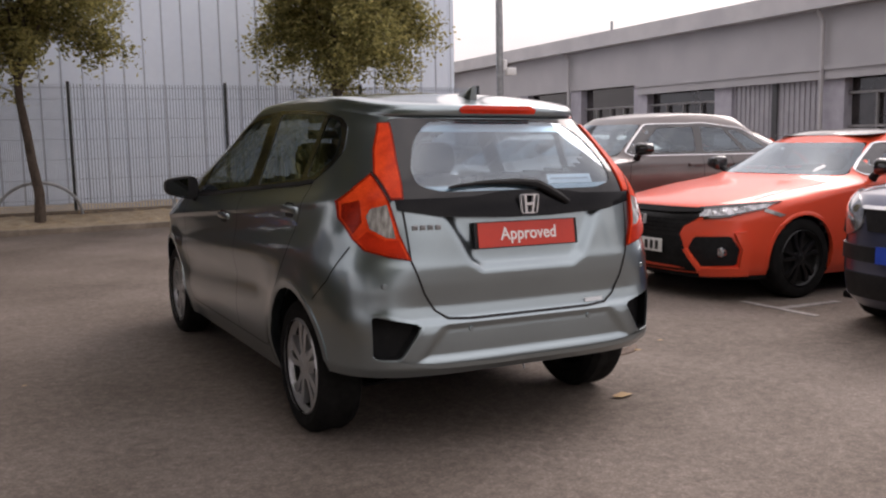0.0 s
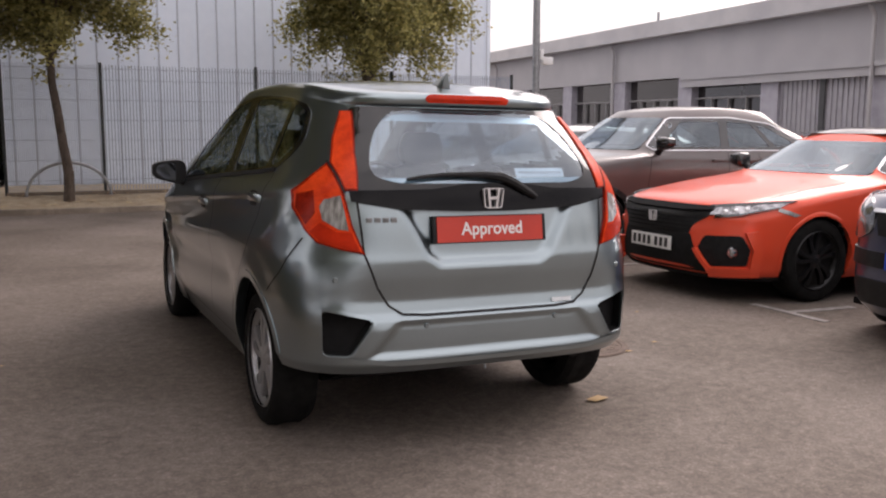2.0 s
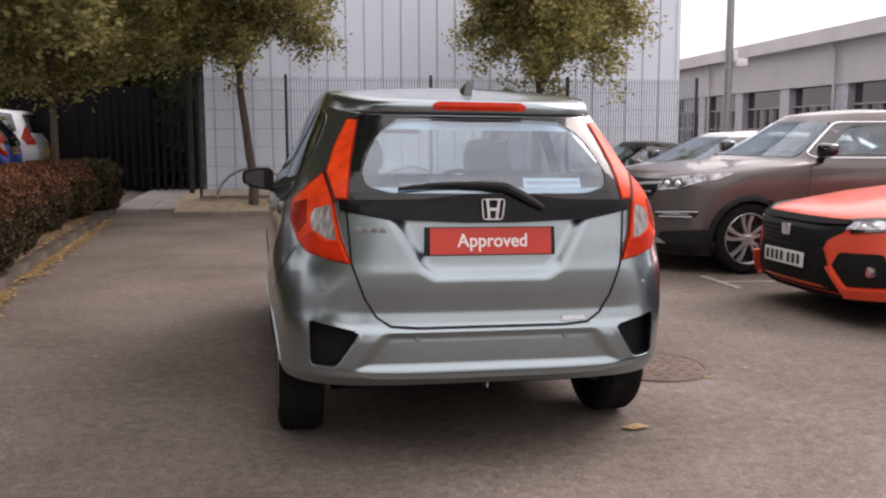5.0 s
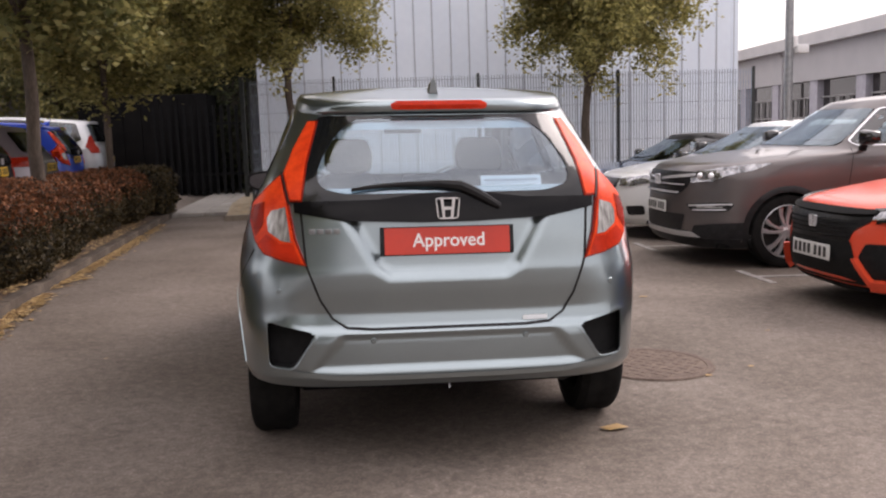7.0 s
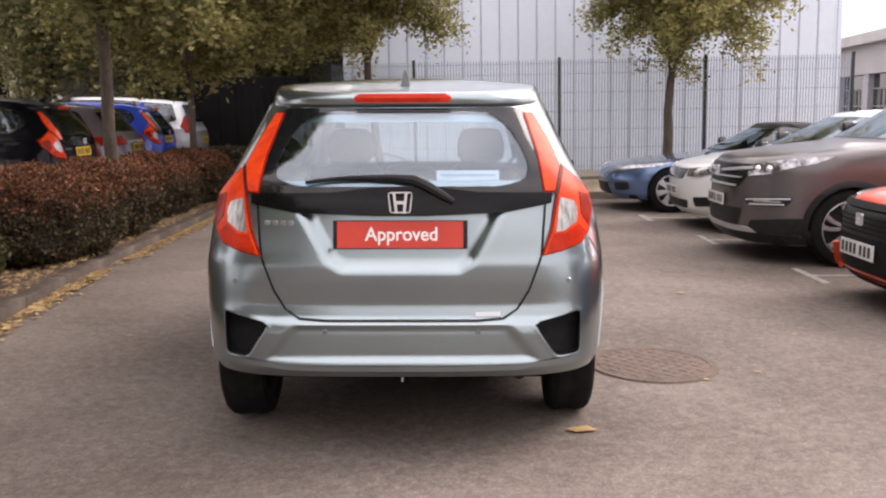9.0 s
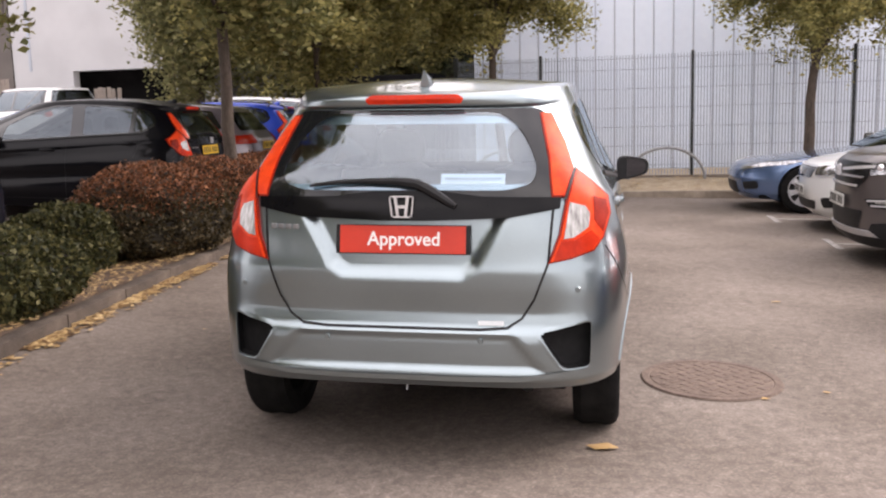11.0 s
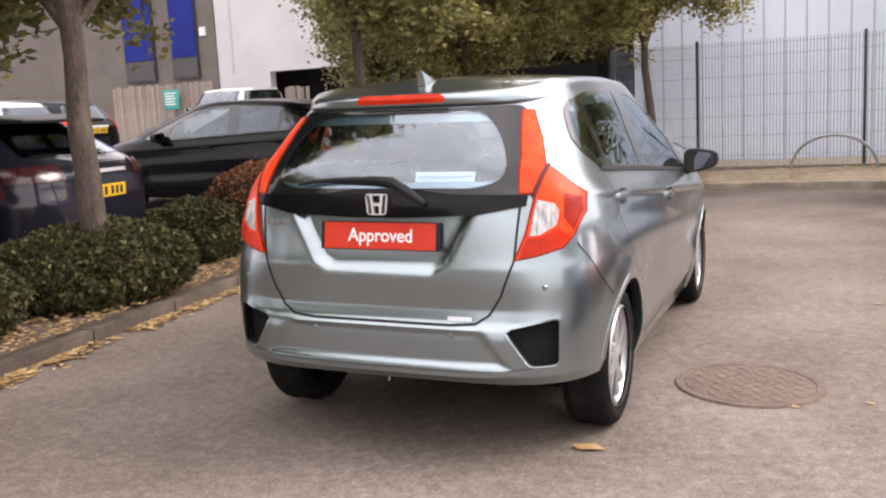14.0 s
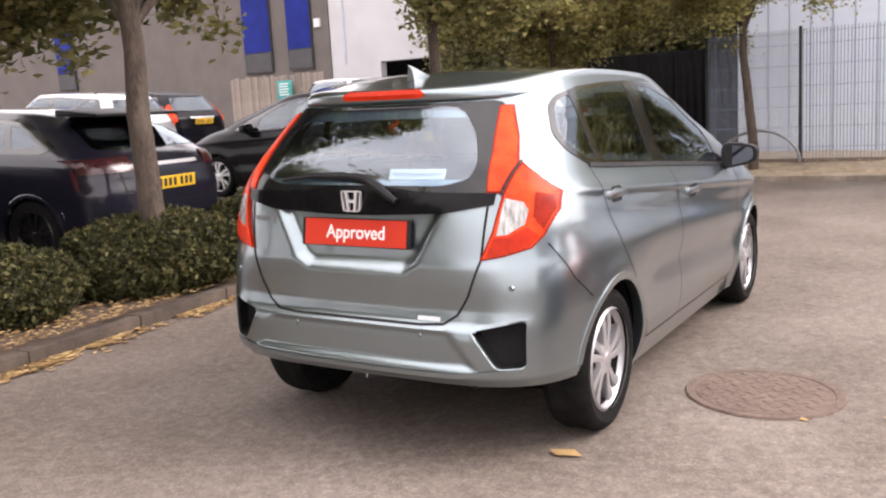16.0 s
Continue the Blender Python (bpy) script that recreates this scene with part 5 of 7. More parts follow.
    for side, lens in zip((1, -1), lamps):
        bm = drape(flat_grid(shrink(lamp, 0.007), 0.02), sh.views["rear"], 0.0145, 0.004)
        for v in bm.verts:
            v.co.x *= side
        part("outer_lens", bm, M["red_lens"], lens)
        bm = drape(flat_grid(white, 0.015), sh.views["rear"], 0.017, 0.004)
        for v in bm.verts:
            v.co.x *= side
        part("reversing_lens", bm, M["clear_lens"], lens, "clear reversing lens")
        bm = drape(flat_grid([(0.566, 0.808), (0.592, 0.880), (0.640, 0.882), (0.694, 0.915), (0.728, 0.880), (0.702, 0.845), (0.63, 0.822)], 0.015), sh.views["rear"], 0.0165, 0.004)
        for v in bm.verts:
            v.co.x *= side
        part("brake_lens", bm, M["brake_lens"], lens)
        bm = drape(flat_grid([(0.706, 0.950), (0.700, 1.035), (0.745, 1.018), (0.757, 0.968), (0.738, 0.905)], 0.015), sh.views["rear"], 0.0165, 0.004)
        for v in bm.verts:
            v.co.x *= side
        part("side_lens", bm, M["deep_red_lens"], lens)
    uprights = panel("upright_lamp", sh, "rear", post_lamp, M["deep_red_lens"], car, 0.012, 0.018, 0.025)
    for side, lens in zip((1, -1), uprights):
        bm = drape(flat_grid(shrink(post_lamp, 0.006), 0.025), sh.views["rear"], 0.0155, 0.004)
        for v in bm.verts:
            v.co.x *= side
        part("reflector_lens", bm, M["red_lens"], lens)
    seam("lamp_gap", sh, "rear", [(0.604, 1.03), (0.634, 1.146)], 0.007, M["black_plastic"], car, 0.016)
    # spoiler brake light
    bm = drape(flat_grid(rounded([(-0.19, 1.398), (-0.20, 1.416), (-0.17, 1.430), (0.17, 1.430), (0.20, 1.416), (0.19, 1.398)], 0.008), 0.02), sh.views["rear"], 0.006, 0.01)
    part("high_brake_light", bm, M["brake_lens"], car)
    # bumper vents
    recess("bumper_vent", sh, "rear", rounded(VENT, 0.02), 0.05, 0.016, paint_mat, M["vent_black"], car)
    seam("bumper_blade", sh, "rear", [(-0.69, 0.392), (-0.60, 0.386), (-0.46, 0.370), (-0.2, 0.366), (0.2, 0.366), (0.46, 0.370), (0.60, 0.386), (0.69, 0.392)], 0.016, paint_mat, car, 0.008, both=False)
    for x in (-0.30, 0.30, -0.66, 0.66):
        z = 0.507 if abs(x) < 0.5 else 0.70
        bm = bmesh.new()
        lathe(bm, [(0.0, -0.006), (0.009, -0.006), (0.011, -0.003), (0.012, 0.004)], 16, "y")
        y = float(sh.on_rear(np.array([x]), np.array([z]))[0, 1])
        bmesh.ops.transform(bm, matrix=pose(x, y, z), verts=bm.verts)
        part("parking_sensor", bm, paint_mat, car)
    # bumper to quarter panel joint, fuel side joints, door joints
    seam("bumper_joint", sh, "side", [(0.22, 0.853), (0.305, 0.71), (0.42, 0.62)], 0.006, M["black_plastic"], car)
    rear_door = [(0.665, 1.09), (0.675, 1.00), (0.70, 0.90), (0.745, 0.79), (0.865, 0.62), (0.97, 0.48), (1.06, 0.36), (1.15, 0.275)]
    seam("door_joint", sh, "side", rear_door, 0.006, M["black_plastic"], car)
    seam("door_joint", sh, "side", [(1.60, 1.02), (1.62, 0.8), (1.63, 0.5), (1.63, 0.27)], 0.006, M["black_plastic"], car)
    seam("door_joint", sh, "side", [(2.72, 0.97), (2.80, 0.8), (2.78, 0.5), (2.74, 0.27)], 0.006, M["black_plastic"], car)
    seam("door_joint", sh, "side", [(1.15, 0.275), (2.74, 0.275)], 0.006, M["black_plastic"], car)
    # handles
    for y, z in ((0.81, 0.972), (1.86, 0.876)):
        for side in (1, -1):
            x = float(sh.on_side(np.array([y]), np.array([z]))[0, 0])
            bm = bmesh.new()
            box(bm, x - 0.01, x + 0.032, y - 0.10, y + 0.10, z - 0.017, z + 0.017, 0.012)
            for v in bm.verts:
                v.co.x = side * (v.co.x - 0.02 * ((v.co.y - y) / 0.1) ** 2)
            h = part("door_handle", bm, paint_mat, car)
            # flat black patch draws the shade of a hollow behind the handle
            bm = drape(flat_grid(rounded([(y - 0.06, z - 0.035), (y + 0.06, z - 0.035), (y + 0.06, z + 0.03), (y - 0.06, z + 0.03)], 0.02), 0.03), sh.views["side"], 0.002)
            for v in bm.verts:
                v.co.x *= side
            part("handle_recess", bm, M["black_plastic"], h)
    wing_mirror(car, 0.905, 2.58, 1.005, M["black_plastic"])
    wing_mirror(car, -0.905, 2.58, 1.005, M["black_plastic"])
    # wiper
    bm = bmesh.new()
    pts = []
    for x, z in ((0.205, 1.008), (0.165, 1.032), (0.115, 1.062), (0.055, 1.090), (-0.03, 1.099), (-0.14, 1.100), (-0.24, 1.097), (-0.31, 1.090), (-0.37, 1.081)):
        p = sh.on_rear(np.array([x]), np.array([z]))[0]
        pts.append((p[0], p[1] - 0.022, p[2] + 0.006))
    tube(bm, pts, [0.012, 0.017, 0.020, 0.020, 0.015, 0.011, 0.009, 0.008, 0.006], 8)
    part("wiper", bm, M["black_plastic"], car)
    # roof fin
    bm = bmesh.new()
    rows = []
    for u in np.linspace(0, 1, 8):
        y, h, hw = 0.52 + 0.17 * u, 0.062 * (1 - u) ** 0.55 + 0.002, 0.022 * math.sin(math.pi * min(0.25 + u * 0.6, 1)) + 0.004
        rows.append([bm.verts.new((-hw, y, 1.47)), bm.verts.new((-hw * 0.5, y, 1.475 + h * 0.7)), bm.verts.new((0, y - 0.015, 1.475 + h)), bm.verts.new((hw * 0.5, y, 1.475 + h * 0.7)), bm.verts.new((hw, y, 1.47))])
    for q, u in zip(rows, rows[1:]):
        for i in range(4):
            bm.faces.new((q[i], q[i + 1], u[i + 1], u[i]))
    bm.faces.new(rows[0])
    part("aerial_fin", bm, paint_mat, car)
    # emblem and model badge as plain shapes
    bm = bmesh.new()
    ys = float(sh.on_rear(np.array([0.0]), np.array([1.02]))[0, 1]) - 0.024
    badge(bm, ys, 1.012, 0.048, -1)
    part("emblem", bm, M["chrome"], car)
    bm = bmesh.new()
    for i in range(4):
        p = sh.on_rear(np.array([-0.525 + 0.032 * i]), np.array([0.930]))[0]
        box(bm, p[0] - 0.012, p[0] + 0.012, p[1] - 0.006, p[1] + 0.004, 0.920, 0.940, 0.002)
    part("model_badge", bm, M["badge_grey"], car)
    if sign:
        tilt = Matrix.Translation((-0.002, 0.062, 0.886)) @ Matrix.Rotation(radians(-9), 4, "X")
        bm = boxes((-0.262, 0.262, 0, 0.012, -0.056, 0.056), bevel=0.003)
        bmesh.ops.transform(bm, matrix=tilt, verts=bm.verts)
        p = part("show_plate", bm, M["black_plastic"], car, "red show plate in a black surround")
        bm = boxes((-0.245, 0.245, -0.003, 0.002, -0.052, 0.052))
        bmesh.ops.transform(bm, matrix=tilt, verts=bm.verts)
        part("plate_face", bm, M["sign_red"], p, smooth=0)
        txt = bpy.data.curves.new("plate_lettering", "FONT")
        txt.body, txt.size, txt.align_x, txt.align_y, txt.extrude, txt.offset = "Approved", 0.074, "CENTER", "CENTER", 0.0008, 0.0010
        txt.materials.append(M["sign_white"])
        ob = new("plate_lettering", txt)
        ob.parent = p
        ob.matrix_basis = tilt @ Matrix.Translation((0.006, -0.004, 0.0)) @ Matrix.Rotation(radians(90), 4, "X") @ Matrix.Diagonal((0.95, 1, 1, 1))
        bm = drape(flat_grid([(0.14, 1.095), (0.14, 1.133), (0.385, 1.133), (0.385, 1.095)], 0.04), sh.views["rear"], -0.004)
        st = part("window_sticker", bm, M["sticker"], car, "white sticker inside the rear window", smooth=0)
        bm = drape(flat_grid([(0.155, 1.110), (0.155, 1.118), (0.370, 1.118), (0.370, 1.110)], 0.04), sh.views["rear"], -0.002)
        part("sticker_print", bm, M["sticker_grey"], st, smooth=0)
        bm = drape(flat_grid([(0.290, 0.564), (0.290, 0.582), (0.388, 0.582), (0.388, 0.564)], 0.04), sh.views["rear"], 0.006)
        part("dealer_badge", bm, M["sticker"], car, smooth=0)
    else:
        plate(car, Matrix.Translation((0, 0.066, 0.89)) @ Matrix.Rotation(radians(-9), 4, "X"), M["plate_yellow"], "yellow number plate")
    for y in (0.68, 3.21):
        arch(car, sh, y, 0.332, paint_mat, tail=0.33 if y < 1 else 0.2)
        for s in (1, -1):
            wheel(car, s * 0.812, y, 0.302, 0.210, 0.185, M["alloy"], 5, True, sag[s > 0])
    cabin(car, 4.0, 2.72, rear_y=1.12, front_y=1.85, top=1.06)
    bm = bmesh.new()
    box(bm, -0.12, 0.12, 2.42, 2.44, 1.30, 1.36, 0.01)
    part("inside_mirror", bm, M["black_plastic"], car)
    return car


hatchback("silver_hatchback", pose(-0.01, 0, 0.012, 0, 0.9, 0.5), M["silver_green"], "silver-grey five-door hatchback with a red show plate on the tailgate", sag=(0.032, 0.008))

# ---- the other parked cars ----
def car_rows(L, W, H, nose, cowl, cowl_y, roof_y, roof_rear, rail, belt=None, rear_belt=0.10):
    """Contour rows for a common car: nose and cowl heights, and how far behind the front end the cowl and the roof begin."""
    w = W / 2
    return [
        (0.18, w * 0.91, 0.14, 0.55, 3.6, L - 0.13, 0.60, 2.8),
        (0.27, w * 0.965, 0.04, 0.65, 4.0, L - 0.03, 0.75, 2.8),
        (0.45, w * 0.995, 0.0, 0.70, 4.2, L, 0.85, 2.8),
        (nose - 0.12, w, 0.0, 0.72, 4.2, L - 0.01, 0.90, 2.8),
        (nose, w * 0.995, 0.02, 0.74, 4.0, L - 0.10, 0.90, 2.8),
        (nose + (cowl - nose) * 0.55, w * 0.985, 0.04, 0.74, 4.0, L - 0.10 - (cowl_y - 0.10) * 0.45, 0.85, 2.8),
        (cowl, w * 0.955, 0.06 + rear_belt * 0.3, 0.74, 4.0, L - cowl_y, 0.75, 2.8),
        (cowl + (rail - cowl) * 0.33, w * 0.885, rear_belt + roof_rear * 0.28, 0.74, 4.0, L - cowl_y - (roof_y - cowl_y) * 0.36, 0.72, 3.0),
        (cowl + (rail - cowl) * 0.7, w * 0.785, rear_belt + roof_rear * 0.64, 0.72, 4.0, L - cowl_y - (roof_y - cowl_y) * 0.72, 0.66, 3.0),
        (rail, w * 0.665, rear_belt + roof_rear * 0.95, 0.70, 3.4, L - roof_y, 0.60, 3.0),
    ]


def parked_car(name, m, paint_mat, label, L, W, H, nose, cowl, cowl_y, roof_y, roof_rear, front_axle, rear_axle, wheel_r=0.33, rim_mat=None, spokes=5, twin=True,
               glass_mat=None, face=None, back=None, plate_front=0.42, plate_back=None, trim=None, group="", roof_mat=None, mirror_mat=None, rails=False, spoiler=False, fine=1.0, arc=0.05, cladding=False, top_panel=None):
    global shell_axle
    car = thing(name, m, label, "car", group)
    rim_mat, glass_mat = rim_mat or M["alloy"], glass_mat or M["dark_glass"]
    rail = H - 0.04 - arc
    sh = Shell(car_rows(L, W, H, nose, cowl, cowl_y, roof_y, roof_rear, rail), ((0, 0), (roof_rear, 0.0), (L * 0.28, arc * 0.8), (L * 0.42, arc), (L - roof_y, arc * 0.55), (L - cowl_y, 0.0), (L, 0)), (cowl + 0.05, rail - 0.02), 0.03,
               ((0, 0.985), (L * 0.3, 1), (L * 0.7, 1.0), (L, 0.96)))
    old, shell_axle = shell_axle, wheel_r
    ya, yb = L - front_axle, rear_axle
    lo, hi = cowl + 0.05, rail - 0.03
    y_roof0, y_roof1 = 0.10 + roof_rear + 0.18, L - roof_y - 0.02
    side = [(0.10 + roof_rear * 0.45 + 0.22, lo + 0.06), (y_roof0 + 0.06, hi - 0.02), (L * 0.40, hi + 0.035), (y_roof1, hi + 0.01), (L - cowl_y - 0.42, lo + 0.02), (L - cowl_y - 0.46, lo - 0.02), (L * 0.5, lo - 0.012), (0.10 + roof_rear * 0.35 + 0.42, lo)]
    side = rounded(side, 0.04, 2)
    wr = W / 2
    screen = [(-wr * 0.80, cowl + 0.03), (-wr * 0.60, hi + 0.01), (wr * 0.60, hi + 0.01), (wr * 0.80, cowl + 0.03)]
    rear_glass = [(-wr * 0.60, hi - 0.03), (-wr * 0.74, cowl + 0.08), (wr * 0.74, cowl + 0.08), (wr * 0.60, hi - 0.03)]
    holes = [("front", screen), ("side", shrink(side, 0.035)), ("rear", shrink(rear_glass, 0.03)), ("side", circle(ya, wheel_r, wheel_r + 0.03)), ("side", circle(yb, wheel_r, wheel_r + 0.03))]
    n = fine
    if roof_mat is None:
        vs = np.concatenate([np.linspace(0.18, nose, int(26 * n), endpoint=False), np.linspace(nose, cowl, int(22 * n), endpoint=False), np.linspace(cowl, rail, int(26 * n))])
        body_mesh("body", sh, vs, (int(44 * n), int(64 * n), int(48 * n)), holes, paint_mat, car)
    else:
        vs = np.concatenate([np.linspace(0.18, nose, int(26 * n), endpoint=False), np.linspace(nose, cowl + 0.02, int(24 * n))])
        verts, faces = sh.grid(vs, (int(44 * n), int(64 * n), int(48 * n)), holes, roof=0)
        raw("body", verts, faces, paint_mat, car, smooth=50)
        body_mesh("soft_top", sh, np.linspace(cowl + 0.02, rail, 24), (40, 50, 30), holes, roof_mat, car)
    body_mesh("cabin_lining", sh, np.linspace(0.45, rail, 26), (24, 34, 22), [("front", screen), ("side", shrink(side, 0.02)), ("rear", shrink(rear_glass, 0.02)), ("side", circle(ya, wheel_r, wheel_r + 0.05)), ("side", circle(yb, wheel_r, wheel_r + 0.05)), ("front", [(-2, 0), (-2, nose), (2, nose), (2, 0)])], M["trim_dark"], car, inset=0.04)
    part("underbody", boxes((-wr + 0.12, wr - 0.12, 0.3, L - 0.3, 0.19, 0.24), bevel=0.01), M["liner"], car)
    panel("windscreen", sh, "front", rounded(screen, 0.05), M["clear_glass"], car, 0.004, 0.0, 0.06, both=False)[0].visible_shadow = False
    panel("screen_border", sh, "front", rounded(screen, 0.05), M["frit"], car, 0.002, 0.0, 0.06, holes=[rounded(shrink(screen, 0.045), 0.05)], both=False)
    panel("rear_window", sh, "rear", rounded(rear_glass, 0.05), glass_mat, car, 0.005, 0.0, 0.08, both=False)[0].visible_shadow = False
    panel("window_border", sh, "rear", rounded(rear_glass, 0.05), M["frit"], car, 0.003, 0.0, 0.08, holes=[rounded(shrink(rear_glass, 0.05), 0.05)], both=False)
    for w in panel("side_window", sh, "side", side, glass_mat, car, 0.001, 0.0, 0.08):
        w.visible_shadow = False
    sp = L * 0.43
    bays = [rounded([(sp + 0.06, hi - 0.01), (y_roof1 - 0.1, hi - 0.03), (L - cowl_y - 0.62, lo + 0.06), (L - cowl_y - 0.62, lo + 0.02), (sp + 0.10, lo + 0.03)], 0.03),
            rounded([(sp - 0.06, hi - 0.01), (y_roof0 + 0.35, hi - 0.03), (yb + 0.40 - 0.1 * roof_rear, lo + 0.035), (sp - 0.02, lo + 0.03)], 0.03),
            rounded([(y_roof0 + 0.27, hi - 0.04), (y_roof0 + 0.12, hi - 0.06), (0.10 + roof_rear * 0.45 + 0.42, lo + 0.07), (yb + 0.30 - 0.1 * roof_rear, lo + 0.04)], 0.02)]
    panel("window_frame", sh, "side", side, M["black_gloss"], car, 0.003, 0.004, 0.08, holes=bays)
    if trim is not None:
        seam("window_trim", sh, "side", side + side[:1], 0.011, trim, car, 0.008)
    for pts in ([(sp + 0.02, lo - 0.03), (sp + 0.03, 0.6), (sp + 0.02, 0.3)], [(L - cowl_y - 0.40, lo - 0.04), (L - cowl_y - 0.34, 0.7), (L - cowl_y - 0.40, 0.3)], [(yb + 0.50, lo - 0.03), (yb + 0.46, 0.75), (yb + 0.36, 0.55), (yb + 0.42, 0.3)]):
        seam("door_joint", sh, "side", pts, 0.007, M["black_plastic"], car)
    seam("bonnet_joint", sh, "front", [(wr * 0.80, cowl - 0.02), (wr * 0.79, nose + 0.06)], 0.008, M["black_plastic"], car)
    for y in (sp + 0.16, yb + 0.62):
        for s in (1, -1):
            z = lo - 0.12
            x = float(sh.on_side(np.array([y]), np.array([z]))[0, 0])
            part("door_handle", boxes(tuple(sorted((s * (x - 0.01), s * (x + 0.03)))) + (y - 0.1, y + 0.1, z - 0.016, z + 0.016), bevel=0.01), paint_mat, car)
    for s in (1, -1):
        wing_mirror(car, s * (wr + 0.09), L - cowl_y - 0.50, lo + 0.06, mirror_mat or paint_mat)
    for y in (ya, yb):
        arch(car, sh, y, wheel_r + 0.022, M["black_plastic"] if cladding else paint_mat, 0.055 if cladding else 0.03)
        for s in (1, -1):
            wheel(car, s * (wr - 0.03), y, wheel_r, wheel_r - 0.105, 0.21, rim_mat, spokes, twin)
    if face:
        face(car, sh, L, W, nose)
    if back:
        back(car, sh, L, W, nose, cowl, hi)
    if plate_front:
        y = float(sh.on_front(np.array([0.0]), np.array([plate_front]))[0, 1])
        plate(car, Matrix.Translation((0, y + 0.03, plate_front)) @ Matrix.Rotation(math.pi, 4, "Z"), M["plate_white"], "white number plate")
    if plate_back:
        y = float(sh.on_rear(np.array([0.0]), np.array([plate_back]))[0, 1])
        plate(car, Matrix.Translation((0, y - 0.02, plate_back)), M["plate_yellow"], "yellow number plate")
    if top_panel:
        y0, y1 = L - roof_y - 1.30, L - roof_y + 0.00
        panel("roof_panel", sh, "top", rounded([(-wr * 0.62, y0), (wr * 0.62, y0), (wr * 0.63, y1), (-wr * 0.63, y1)], 0.05), top_panel, car, 0.004, 0.004, 0.08, both=False)
    if rails:
        for s in (1, -1):
            bm = bmesh.new()
            x = wr * 0.60
            tube(bm, [(s * x, L - roof_y - 0.15, rail + 0.06), (s * x, L - roof_y - 0.3, rail + 0.11), (s * x, 0.9, rail + 0.11), (s * x, 0.7, rail + 0.07)], 0.016, 8)
            part("roof_rail", bm, M["black_plastic"], car)
    if spoiler:
        bm = bmesh.new()
        box(bm, -wr * 0.66, wr * 0.66, roof_rear - 0.30, roof_rear + 0.14, -0.055, 0.012, 0.022)
        for v in bm.verts:
            u = (v.co.y - roof_rear + 0.30) / 0.44
            v.co.x *= 0.92 + 0.08 * u
            v.co.z = H - 0.02 + v.co.z * (0.45 + 0.55 * u) - 0.035 * (1 - u) - 0.03 * (v.co.x / wr) ** 2
        part("spoiler", bm, M["black_plastic"], car)
    cabin(car, L, L - cowl_y - 0.25, front_y=L - cowl_y - 1.30, rear_y=L - cowl_y - 2.15, top=min(1.04, rail - 0.34), dash_top=cowl - 0.03)
    shell_axle = old
    return car


def bars(car, sh, view, material, rows, name, off=0.02, thick=0.03, both=False, step=0.05, label=""):
    for poly in rows:
        panel(name, sh, view, poly, material, car, off, thick, step, both=both, label=label)


def emblem_front(car, sh, z, w=0.05):
    y = float(sh.on_front(np.array([0.0]), np.array([z]))[0, 1]) + 0.03
    bm = bmesh.new()
    badge(bm, y, z, w, 1)
    part("emblem", bm, M["chrome"], car)


